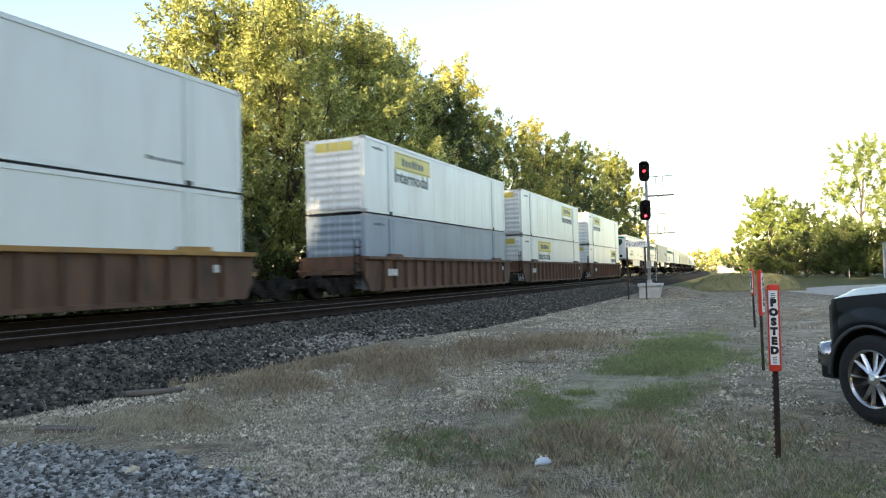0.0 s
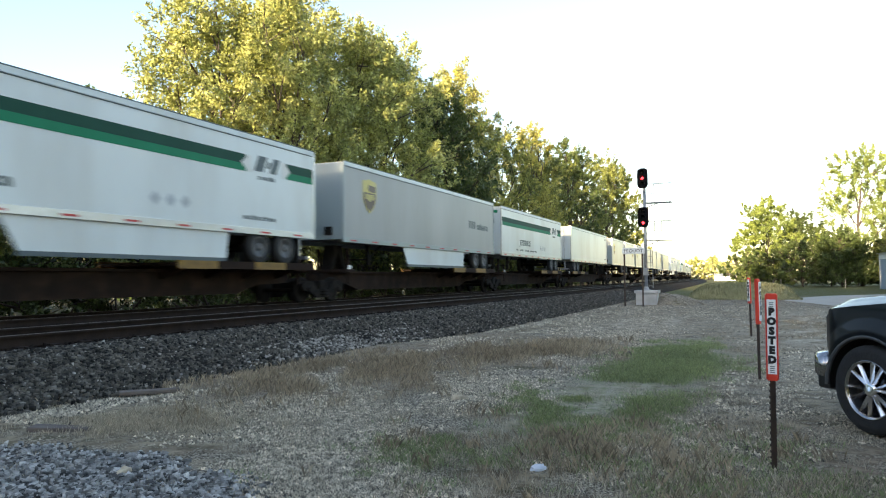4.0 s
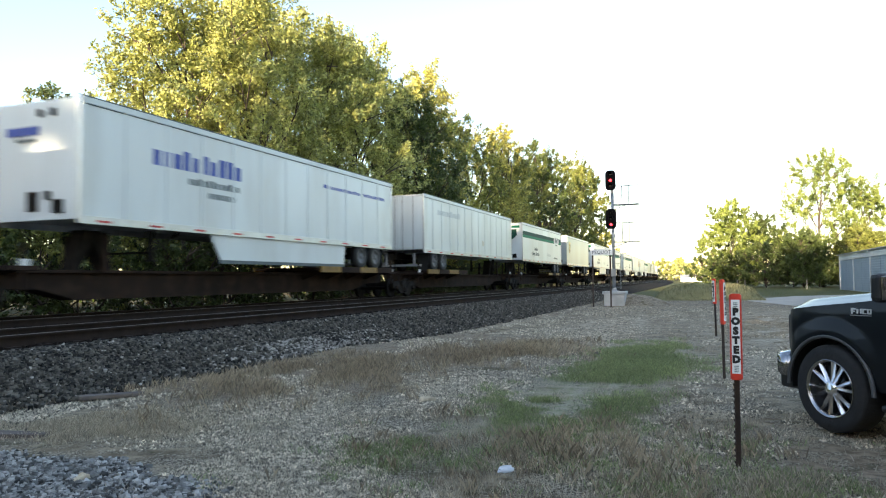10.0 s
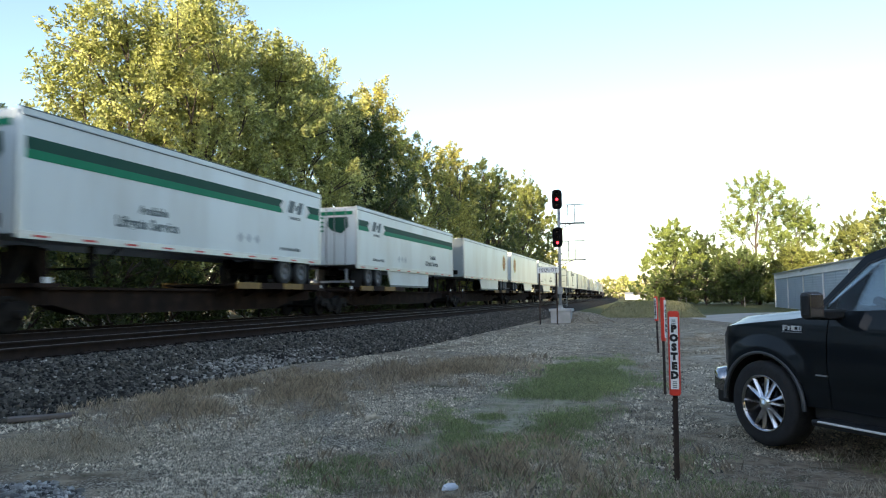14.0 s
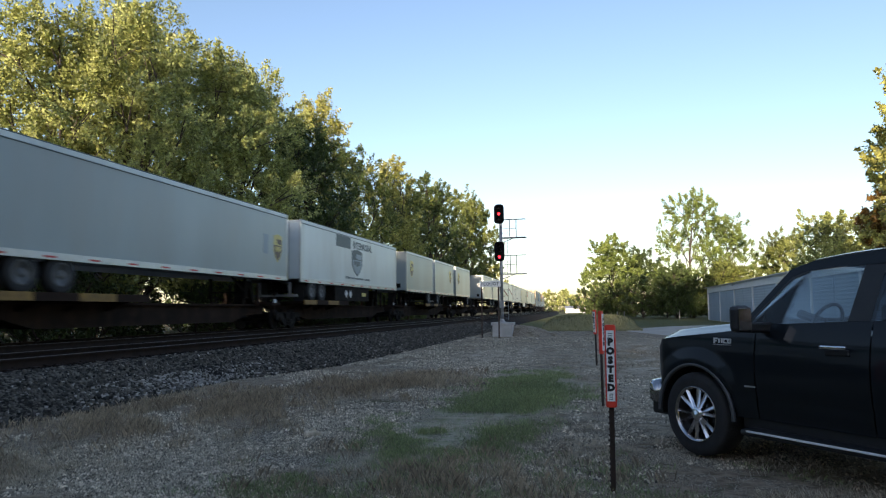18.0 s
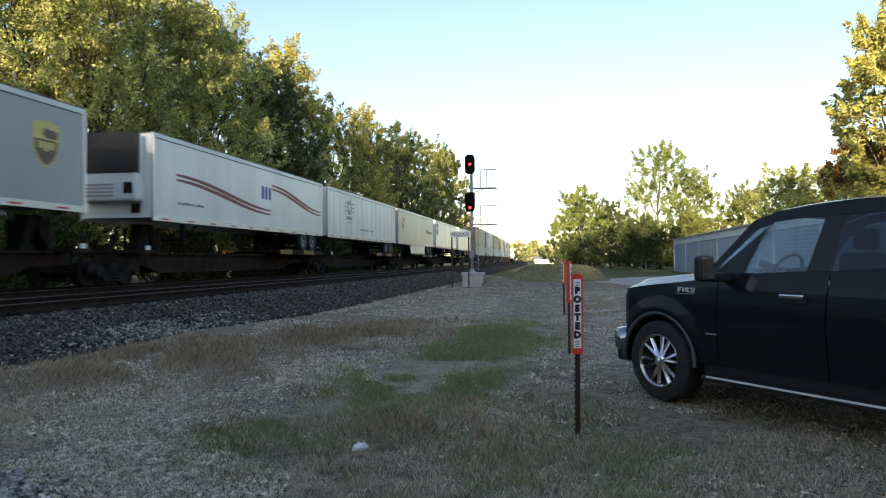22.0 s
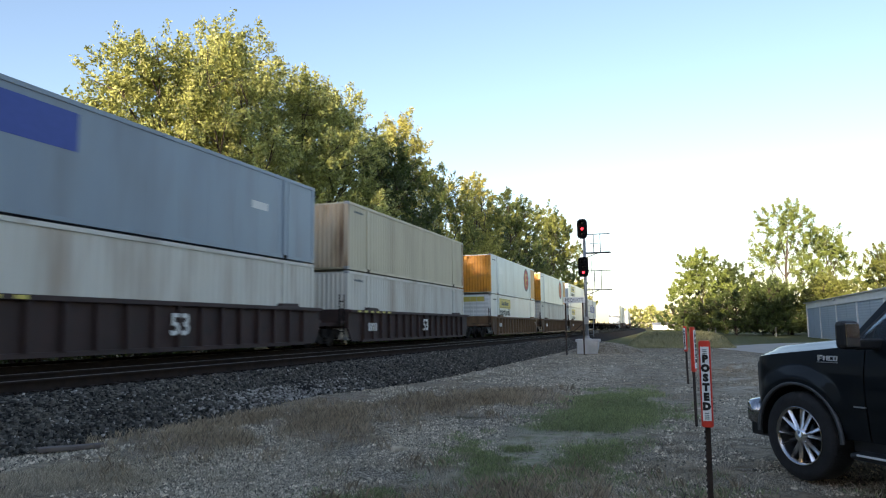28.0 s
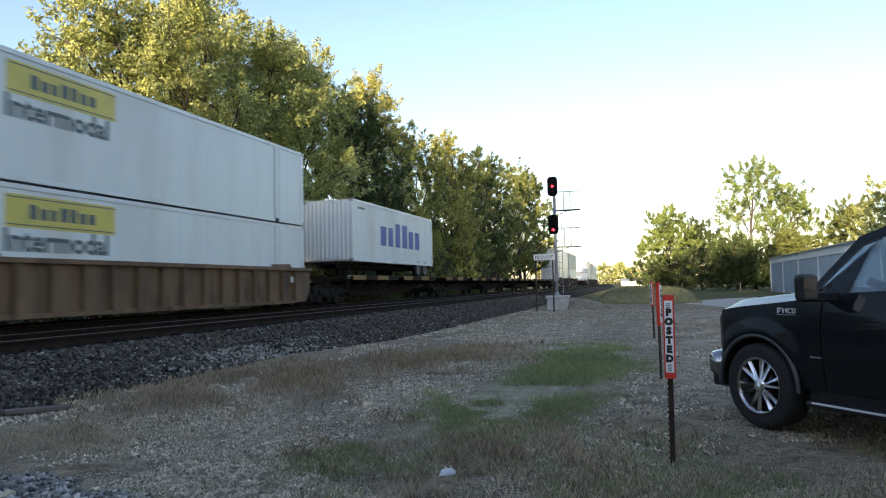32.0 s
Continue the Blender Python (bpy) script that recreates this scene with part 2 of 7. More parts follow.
M["bluestone"] = surf("blue_grey_gravel", (0.38, 0.37, 0.345), (0.12, 0.117, 0.108), 9, 0.85, bump=0.4, island=0.9)
M["bank"] = surf("dry_grass_bank", (0.32, 0.30, 0.16), (0.22, 0.21, 0.105), 1.6, 0.95, bump=0.6, fine=25)
# stones between the ties, an even near-black brown
M["cribstone"] = surf("dark_crib_stone", (0.027, 0.020, 0.016), (0.014, 0.011, 0.0095), 5, 0.95, spec=0.08, bump=0.4, island=0.5)
# near-black bed: shade in the gaps between stones is put into its colour
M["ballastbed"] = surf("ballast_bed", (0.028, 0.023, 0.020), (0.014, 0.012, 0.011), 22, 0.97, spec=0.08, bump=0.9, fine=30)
M["pebble"] = surf("pale_gravel", (0.62, 0.53, 0.39), (0.20, 0.165, 0.115), 9, 0.9, bump=0.3, island=0.85)
M["spine"] = surf("grimy_dark_brown_steel", (0.036, 0.022, 0.016), (0.018, 0.013, 0.011), 1.5, 0.92, spec=0.15, bump=0.25, dirt=(0.07, 0.045, 0.03), dirt_scale=2.5, dirt_amount=0.5)
M["drive"] = surf("pale_road_gravel", (0.48, 0.445, 0.385), (0.37, 0.34, 0.29), 0.9, 0.95, bump=0.5, fine=30)
M["markerpost"] = surf("grey_marker_post", (0.26, 0.26, 0.25), (0.2, 0.2, 0.19), 5, 0.8, bump=0.1)
M["concrete"] = surf("weathered_concrete", (0.52, 0.53, 0.53), (0.42, 0.43, 0.43), 3, 0.85, bump=0.2, dirt=(0.25, 0.23, 0.2), dirt_amount=0.5)
M["bark"] = surf("grey_brown_bark", (0.11, 0.085, 0.065), (0.06, 0.048, 0.038), 3, 0.9, bump=0.7, stretch=(3, 3, 0.4))
M["signal_black"] = surf("matt_black_paint", (0.010, 0.010, 0.011), (0.007, 0.007, 0.008), 6, 0.9, bump=0.05, spec=0.08)
M["lamp_red"] = glow_material("red_signal_lens", (1.0, 0.03, 0.04), 3.0)
M["lens_dark"] = surf("dark_lens", (0.02, 0.02, 0.022), (0.012, 0.012, 0.014), 4, 0.15, bump=0)
M["orangesign"] = surf("orange_plastic", (0.80, 0.06, 0.03), (0.72, 0.05, 0.028), 3, 0.4, bump=0.02)
M["signwhite"] = surf("white_sign_face", (0.90, 0.90, 0.89), (0.86, 0.86, 0.85), 3, 0.45, bump=0.01)
M["ink_black"] = surf("black_lettering", (0.012, 0.012, 0.013), (0.01, 0.01, 0.011), 6, 0.5, bump=0)
M["postrust"] = surf("rusty_post_steel", (0.065, 0.04, 0.03), (0.04, 0.028, 0.022), 9, 0.8, bump=0.3)
M["truck"] = surf("dark_blue_grey_car_paint", (0.007, 0.010, 0.013), (0.006, 0.0085, 0.011), 2, 0.45, 0.0, bump=0, coat=0.45, spec=0.1)
M["archlip"] = surf("grey_arch_lip", (0.075, 0.08, 0.085), (0.06, 0.064, 0.068), 4, 0.35, bump=0)
M["brightwheel"] = surf("polished_wheel_face", (0.88, 0.88, 0.89), (0.80, 0.80, 0.82), 5, 0.22, 1.0, bump=0)
# darker copy of the chrome, its shade put into the colour
M["shadechrome"] = surf("shaded_chrome", (0.42, 0.42, 0.43), (0.36, 0.36, 0.37), 5, 0.18, 1.0, bump=0)
M["trucktrim"] = surf("black_plastic_trim", (0.015, 0.015, 0.016), (0.011, 0.011, 0.012), 6, 0.5, bump=0.05)
M["chrome"] = surf("chrome", (0.80, 0.80, 0.81), (0.76, 0.76, 0.77), 3, 0.10, 1.0, bump=0)
M["glass"] = glass_material("car_glass", (0.80, 0.86, 0.88))
M["privacy"] = glass_material("privacy_glass", (0.45, 0.50, 0.54))
M["tintglass"] = surf("tinted_glass", (0.012, 0.014, 0.016), (0.010, 0.012, 0.014), 1, 0.04, bump=0, coat=0.5)
M["cabin"] = surf("dark_cabin_fabric", (0.03, 0.03, 0.032), (0.022, 0.022, 0.024), 8, 0.85, bump=0.1)
M["shedwall"] = surf("pale_steel_siding", (0.70, 0.71, 0.70), (0.62, 0.63, 0.62), 1, 0.55, bump=0.05)
M["sheddoor"] = surf("blue_grey_door_sheet", (0.28, 0.35, 0.43), (0.24, 0.31, 0.38), 1, 0.5, bump=0.05)
M["shedroof"] = surf("steel_roof", (0.36, 0.38, 0.41), (0.30, 0.32, 0.35), 1, 0.45, 0.3, bump=0.05)
M["leafA"] = leaf_material("yellow_green_leaves", (0.50, 0.51, 0.17), (0.25, 0.285, 0.085), 0.25)
M["leafR"] = leaf_material("roadside_green_leaves", (0.31, 0.37, 0.085), (0.13, 0.18, 0.045), 0.25)
M["leafB"] = leaf_material("green_leaves", (0.27, 0.29, 0.07), (0.16, 0.19, 0.05))
M["leafC"] = leaf_material("golden_leaves", (0.50, 0.46, 0.12), (0.34, 0.345, 0.09), 0.25)
M["leafD"] = leaf_material("dark_green_leaves", (0.115, 0.15, 0.045), (0.07, 0.105, 0.03))
M["leafE"] = leaf_material("rusty_orange_leaves", (0.28, 0.15, 0.03), (0.20, 0.12, 0.03))
M["straw"] = leaf_material("dry_grass", (0.48, 0.42, 0.32), (0.30, 0.255, 0.19), 0.3)
M["weed"] = leaf_material("brown_dead_weeds", (0.42, 0.34, 0.235), (0.24, 0.185, 0.125), 0.3)
M["paledry"] = leaf_material("pale_dry_grass", (0.56, 0.49, 0.37), (0.36, 0.30, 0.22), 0.3)
M["bankgrass"] = leaf_material("olive_dry_grass", (0.38, 0.36, 0.19), (0.25, 0.24, 0.12), 0.3)
M["grassgreen"] = leaf_material("green_grass", (0.31, 0.35, 0.16), (0.21, 0.25, 0.12), 0.35)
M["litter"] = surf("crumpled_wrapper", (0.72, 0.74, 0.78), (0.45, 0.52, 0.62), 12, 0.4, bump=0.2)
M["wood"] = surf("weathered_grey_wood", (0.17, 0.14, 0.12), (0.11, 0.09, 0.08), 4, 0.9, bump=0.4, stretch=(1, 6, 1))


# ---- mesh helpers ----
def to_mesh(name, bm, material, smooth=False):
    me = bpy.data.meshes.new(name)
    bm.normal_update()
    bm.to_mesh(me)
    bm.free()
    me.materials.append(M[material])
    if smooth:
        me.polygons.foreach_set("use_smooth", [True] * len(me.polygons))
    return me


def child(name, me, parent, at=(0, 0, 0), rot=(0, 0, 0), label=""):
    """One mesh object under a thing or a part; alike parts share their mesh."""
    ob = new(name, me)
    ob.parent = parent
    ob.matrix_basis = pose(*at, *rot)
    if label:
        ob["label"] = label
    return ob


def part(name, bm, material, parent, label="", smooth=False, at=(0, 0, 0), rot=(0, 0, 0)):
    return child(name, to_mesh(name, bm, material, smooth), parent, at, rot, label)


def thing(name, m, label, category, group="", kind=""):
    ob = new(name)
    ob.empty_display_size = 0.2
    ob.matrix_basis = m
    return tagged(ob, label, category, group, kind)


def box(bm, x0, x1, y0, y1, z0, z1, bevel=0.0):
    vs = [bm.verts.new((x, y, z)) for x in (x0, x1) for y in (y0, y1) for z in (z0, z1)]
    fs = [bm.faces.new([vs[i] for i in f]) for f in ((0, 1, 3, 2), (4, 6, 7, 5), (0, 4, 5, 1), (2, 3, 7, 6), (0, 2, 6, 4), (1, 5, 7, 3))]
    if bevel:
        es = list({e for f in fs for e in f.edges})
        bmesh.ops.bevel(bm, geom=es, offset=bevel, segments=2, affect='EDGES', profile=0.5)
    return bm


def boxes(*rows, bevel=0.0):
    bm = bmesh.new()
    for r in rows:
        box(bm, *r, bevel=bevel)
    return bm


def tube(bm, a, b, r, r2=None, sides=10, caps=True):
    a, b = Vector(a), Vector(b)
    r2 = r if r2 is None else r2
    w = (b - a).normalized()
    u = w.orthogonal().normalized()
    v = w.cross(u)
    ring = lambda c, q: [bm.verts.new(c + q * (math.cos(2 * math.pi * k / sides) * u + math.sin(2 * math.pi * k / sides) * v)) for k in range(sides)]
    p, q = ring(a, r), ring(b, r2)
    for k in range(sides):
        bm.faces.new((p[k], p[(k + 1) % sides], q[(k + 1) % sides], q[k]))
    if caps:
        bm.faces.new(p[::-1])
        bm.faces.new(q)
    return bm


def lathe(profile, sides=24, axis='x', caps=True):
    """Rings of (offset along the axis, radius) turned round the axis."""
    bm = bmesh.new()
    rings = []
    for o, r in profile:
        ring = []
        for k in range(sides):
            c, s = math.cos(2 * math.pi * k / sides) * r, math.sin(2 * math.pi * k / sides) * r
            ring.append(bm.verts.new({'x': (o, c, s), 'y': (c, o, s), 'z': (c, s, o)}[axis]))
        rings.append(ring)
    for a, b in zip(rings, rings[1:]):
        for k in range(sides):
            bm.faces.new((a[k], a[(k + 1) % sides], b[(k + 1) % sides], b[k]))
    if caps:
        bm.faces.new(rings[0][::-1])
        bm.faces.new(rings[-1])
    bmesh.ops.recalc_face_normals(bm, faces=bm.faces)
    return bm


def prism(outline, depth0, depth1, plane='yz'):
    """A closed outline pushed through from depth0 to depth1. plane yz: depth runs along x; xz: along y; xy: along z."""
    bm = bmesh.new()
    at = {'yz': lambda p, d: (d, p[0], p[1]), 'xz': lambda p, d: (p[0], d, p[1]), 'xy': lambda p, d: (p[0], p[1], d)}[plane]
    a = [bm.verts.new(at(p, depth0)) for p in outline]
    b = [bm.verts.new(at(p, depth1)) for p in outline]
    bm.faces.new(a)
    bm.faces.new(b[::-1])
    for k in range(len(a)):
        bm.faces.new((a[k], b[k], b[(k + 1) % len(a)], a[(k + 1) % len(a)]))
    bmesh.ops.recalc_face_normals(bm, faces=bm.faces)
    return bm


def raw_mesh(name, verts, faces, material, smooth=False):
    """A mesh from arrays of vertices and of faces that all have the same number of corners."""
    me = bpy.data.meshes.new(name)
    verts, faces = np.asarray(verts, np.float32), np.asarray(faces, np.int32)
    n, k = faces.shape
    me.vertices.add(len(verts))
    me.vertices.foreach_set("co", verts.ravel())
    me.loops.add(n * k)
    me.loops.foreach_set("vertex_index", faces.ravel())
    me.polygons.add(n)
    me.polygons.foreach_set("loop_start", np.arange(0, n * k, k, dtype=np.int32))
    me.update(calc_edges=True)
    me.materials.append(M[material])
    if smooth:
        me.polygons.foreach_set("use_smooth", np.ones(n, bool))
    return me


CACHE = {}


def once(key, make):
    if key not in CACHE:
        CACHE[key] = make()
    return CACHE[key]


def text_mesh(words, size, material, bold=0.0):
    """Flat lettering in the y-z plane, facing +x and reading along +y."""
    def make():
        cu = bpy.data.curves.new("lettering", 'FONT')
        cu.body, cu.size, cu.align_x, cu.align_y, cu.extrude, cu.resolution_u = words, size, 'CENTER', 'CENTER', 0.002, 2
        cu.offset = bold
        ob = bpy.data.objects.new("lettering", cu)
        scene.collection.objects.link(ob)
        me = bpy.data.meshes.new_from_object(ob.evaluated_get(bpy.context.evaluated_depsgraph_get()))
        bpy.data.objects.remove(ob)
        me.transform(Matrix(((0, 0, 1, 0), (1, 0, 0, 0), (0, 1, 0, 0), (0, 0, 0, 1))))
        me.materials.clear()
        me.materials.append(M[material])
        return me
    return once(("text", words, size, material, bold), make)


# ---- ground ----
RAIL_Z, TRAIN_C, NEAR_C, BEND = 0.72, 14.39, 10.30, 1.14e-4
rng = np.random.default_rng(7)


def track_x(y, c):
    return -c - BEND * y * y


def ground_material():
    m = bpy.data.materials.new("gravel_and_dry_grass_ground")
    m.use_nodes = True
    n, l = m.node_tree.nodes, m.node_tree.links
    b = n["Principled BSDF"]
    b.inputs["Roughness"].default_value = 0.95
    b.inputs["Specular IOR Level"].default_value = 0.2
    tc = n.new("ShaderNodeTexCoord")

    def noise_tex(scale, detail=6.0):
        t = n.new("ShaderNodeTexNoise")
        t.inputs["Scale"].default_value, t.inputs["Detail"].default_value = scale, detail
        l.new(tc.outputs["Object"], t.inputs["Vector"])
        return t.outputs["Fac"]

    def ranged(value, lo, hi, top=1.0):
        r = n.new("ShaderNodeMapRange")
        r.inputs["From Min"].default_value, r.inputs["From Max"].default_value, r.inputs["To Max"].default_value = lo, hi, top
        l.new(value, r.inputs["Value"])
        return r.outputs[0]

    def blend(a, b2, f):
        x = n.new("ShaderNodeMix")
        x.data_type = 'RGBA'
        for s, v in (("A", a), ("B", b2)):
            if isinstance(v, tuple):
                x.inputs[s].default_value = (*v, 1)
            else:
                l.new(v, x.inputs[s])
        l.new(f, x.inputs["Factor"])
        return x.outputs["Result"]

    def spot(cx, cy, rx, ry, edge=0.35):
        """A soft-edged oval patch, ragged by noise."""
        mp = n.new("ShaderNodeMapping")
        mp.inputs["Location"].default_value = (-cx / rx, -cy / ry, 0)
        mp.inputs["Scale"].default_value = (1 / rx, 1 / ry, 0)
        l.new(tc.outputs["Object"], mp.inputs["Vector"])
        ln = n.new("ShaderNodeVectorMath")
        ln.operation = 'LENGTH'
        l.new(mp.outputs[0], ln.inputs[0])
        ad = n.new("ShaderNodeMath")
        ad.operation = 'ADD'
        nz = n.new("ShaderNodeMath")
        nz.operation = 'MULTIPLY_ADD'
        l.new(noise_tex(1.6, 8.0), nz.inputs[0])
        nz.inputs[1].default_value, nz.inputs[2].default_value = 1.4, -0.7
        l.new(ln.outputs["Value"], ad.inputs[0])
        l.new(nz.outputs[0], ad.inputs[1])
        return ranged(ad.outputs[0], 1 + edge, 1 - edge)

    soil = blend((0.41, 0.33, 0.225), (0.145, 0.108, 0.070), ranged(noise_tex(2.4, 10), 0.40, 0.60))
    litter = blend(soil, (0.080, 0.060, 0.038), ranged(noise_tex(13, 8), 0.54, 0.68, 0.6))
    speck = ranged(noise_tex(48, 3), 0.44, 0.62)
    gravel = blend((0.080, 0.064, 0.044), (0.60, 0.52, 0.40), speck)
    base = blend(litter, gravel, ranged(noise_tex(1.1, 9), 0.47, 0.58, 0.85))
    sand = blend((0.52, 0.44, 0.335), (0.23, 0.178, 0.125), ranged(noise_tex(2.2, 10), 0.46, 0.60))
    sand = blend(sand, gravel, ranged(noise_tex(3.7, 8), 0.50, 0.60, 0.7))
    drive = blend((0.31, 0.25, 0.175), (0.56, 0.485, 0.375), ranged(noise_tex(1.6, 10), 0.40, 0.58))
    drive = blend(drive, gravel, ranged(noise_tex(4.5, 8), 0.50, 0.62, 0.6))
    base = blend(base, drive, spot(2.6, 22, 3.4, 12))
    base = blend(base, sand, spot(-3.3, 21, 1.5, 8))
    for cx, cy, rx, ry in ((-3.3, 4.6, 0.8, 0.9), (-3.75, 6.6, 0.85, 1.6), (-3.2, 8.6, 0.9, 1.2), (-0.95, 6.45, 0.40, 0.72), (-2.6, 4.4, 0.7, 0.6), (-3.0, 10.6, 0.8, 1.4)):
        base = blend(base, gravel, spot(cx, cy, rx, ry, 0.25))
    cool = blend((0.08, 0.077, 0.070), (0.42, 0.405, 0.375), speck)
    base = blend(base, cool, spot(-4.75, 3.75, 1.45, 0.75, 0.15))
    dead = blend((0.18, 0.135, 0.092), (0.38, 0.30, 0.215), ranged(noise_tex(9, 8), 0.36, 0.64))
    for cx, cy, rx, ry in ((-6.1, 9.0, 1.7, 1.9), (-4.0, 13.6, 1.3, 2.6), (-6.2, 14.0, 1.0, 4.0), (1.4, 6.2, 1.2, 1.0)):
        base = blend(base, dead, spot(cx, cy, rx, ry))
    straw = blend((0.40, 0.33, 0.23), (0.17, 0.135, 0.09), ranged(noise_tex(7, 9), 0.40, 0.62))
    base = blend(base, straw, spot(-6.0, 5.6, 1.6, 0.95))
    green = blend((0.24, 0.25, 0.13), (0.40, 0.36, 0.26), ranged(noise_tex(6, 9), 0.36, 0.60))
    base = blend(base, green, spot(-1.35, 12.4, 0.7, 3.8, 0.6))
    base = blend(base, green, spot(-1.75, 8.3, 0.75, 1.8, 0.6))
    moss = blend((0.085, 0.075, 0.04), (0.14, 0.115, 0.065), noise_tex(20))
    base = blend(base, moss, ranged(noise_tex(3.3, 10), 0.59, 0.64, 0.8))
    for cx, cy, rx, ry in ((-2.75, 5.85, 0.42, 0.14), (-2.2, 5.02, 0.22, 0.12), (-2.9, 5.22, 0.20, 0.10), (-3.6, 11.0, 0.4, 0.25)):
        base = blend(base, moss, spot(cx, cy, rx, ry))
    base = blend(base, gravel, ranged(noise_tex(5.5, 9), 0.48, 0.57, 0.6))
    lawn = blend((0.075, 0.09, 0.03), (0.14, 0.13, 0.05), noise_tex(0.3))
    far = n.new("ShaderNodeSeparateXYZ")
    l.new(tc.outputs["Object"], far.inputs[0])
    base = blend(base, lawn, ranged(far.outputs["Y"], 46, 60))
    # ground behind the tracks is made darker in its colour, under the trees
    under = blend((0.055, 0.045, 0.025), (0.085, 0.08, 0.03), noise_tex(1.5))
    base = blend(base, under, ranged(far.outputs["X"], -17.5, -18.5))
    l.new(base, b.inputs["Base Color"])
    bp = n.new("ShaderNodeBump")
    bp.inputs["Strength"].default_value, bp.inputs["Distance"].default_value = 1.0, 0.035
    l.new(noise_tex(45, 4), bp.inputs["Height"])
    l.new(bp.outputs[0], b.inputs["Normal"])
    return m


M["ground"] = ground_material()


def rise(x, y):
    """Gentle unevenness of the open ground."""
    near = max(0.0, 1 - max(abs(x) / 30, abs(y - 12) / 40))
    return near * 0.045 * noise.noise(Vector((x * 0.45, y * 0.45, 3.0)))


def build_ground():
    xs = np.r_[-4000, -1500, -500, -150, -60, -30, np.linspace(-18, 14, 110), 20, 35, 70, 200, 600, 1500, 4000]
    ys = np.r_[-4000, -1000, -200, -60, -20, np.linspace(-4, 40, 130), 48, 60, 90, 150, 300, 700, 1500, 4000]
    v = [(x, y, rise(x, y)) for y in ys for x in xs]
    w = len(xs)
    f = [(j * w + i, j * w + i + 1, (j + 1) * w + i + 1, (j + 1) * w + i) for j in range(len(ys) - 1) for i in range(w - 1)]
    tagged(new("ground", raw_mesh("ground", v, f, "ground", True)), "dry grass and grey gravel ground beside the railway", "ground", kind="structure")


build_ground()


def toe(y):
    """How far the foot of the stone bed spreads at y."""
    return np.interp(y, [0, 6, 9, 14, 18, 30, 60], [-0.55, -0.50, -0.50, -0.70, 0.25, 0.30, 0.0])


def build_ballast():
    """The raised stone bed of both tracks, following their slight bend."""
    ys = np.r_[np.arange(-60, 60, 1.5), np.arange(60, 900, 20)]
    prof = [(-NEAR_C + 3.1, -0.03), (-NEAR_C + 2.75, 0.10), (-NEAR_C + 1.75, 0.47), (-NEAR_C + 1.45, 0.53), (-NEAR_C - 1.5, 0.53), (-TRAIN_C + 1.6, 0.50), (-TRAIN_C - 1.5, 0.53), (-TRAIN_C - 2.0, 0.45), (-TRAIN_C - 3.6, -0.03)]
    v, f = [], []
    for j, y in enumerate(ys):
        for i, (x, z) in enumerate(prof):
            wob = 0.13 * noise.noise(Vector((i * 3.1, y * 0.5, 1))) if i < 3 else 0
            v.append((x - BEND * y * y + wob + (toe(y) * (1.0, 0.8, 0.2)[i] if i < 3 else 0.0), y, z + 0.02 * noise.noise(Vector((i * 7.7, y * 1.3, 5)))))
    w = len(prof)
    f = [(j * w + i + 1, j * w + i, (j + 1) * w + i, (j + 1) * w + i + 1) for j in range(len(ys) - 1) for i in range(w - 1)]
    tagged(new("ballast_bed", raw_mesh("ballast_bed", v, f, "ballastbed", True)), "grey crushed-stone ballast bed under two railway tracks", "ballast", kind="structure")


build_ballast()


def build_track(c):
    top = thing("railway_track", pose(0, 0, 0), "worn steel rails on dark creosoted timber ties in ballast", "railway track", "two tracks", "structure")
    for side in (-0.755, 0.755):
        ys = np.r_[np.arange(-60, 120, 6.0), np.arange(120, 900, 20)]
        head = [(-0.036, 0.0), (0.036, 0.0), (0.036, -0.03), (0.012, -0.045), (0.01, -0.145), (0.07, -0.16), (0.07, -0.172), (-0.07, -0.172), (-0.07, -0.16), (-0.01, -0.145), (-0.012, -0.045), (-0.036, -0.03)]
        for nm, mat, pr in (("rail", "railside", head), ("rail_head", "railtop", [(-0.034, 0.004), (0.034, 0.004), (0.034, -0.002), (-0.034, -0.002)])):
            v = [(track_x(y, c) + side + px, y, RAIL_Z + pz) for y in ys for px, pz in pr]
            w = len(pr)
            f = [(j * w + i, j * w + (i + 1) % w, (j + 1) * w + (i + 1) % w, (j + 1) * w + i) for j in range(len(ys) - 1) for i in range(w)]
            child(nm, raw_mesh(nm, v, f, mat), top)
    tie = once("tie", lambda: to_mesh("tie", boxes((-1.3, 1.3, -0.115, 0.115, -0.16, 0.02), bevel=0.012), "tie"))
    for k in range(130):
        y = -6 + 0.53 * k
        child("tie", tie, top, (track_x(y, c) + random.uniform(-0.04, 0.04), y, RAIL_Z - 0.19), (0, 0, random.uniform(-0.8, 0.8)))
    if c == NEAR_C:
        plate = once("tie_plate", lambda: to_mesh("tie_plate", boxes((-0.19, 0.19, -0.09, 0.09, 0, 0.015)), "railside"))
        for k in range(60):
            y = -6 + 0.53 * k
            for side in (-0.755, 0.755):
                child("tie_plate", plate, top, (track_x(y, c) + side, y, RAIL_Z - 0.17))


for c in (NEAR_C, TRAIN_C):
    build_track(c)


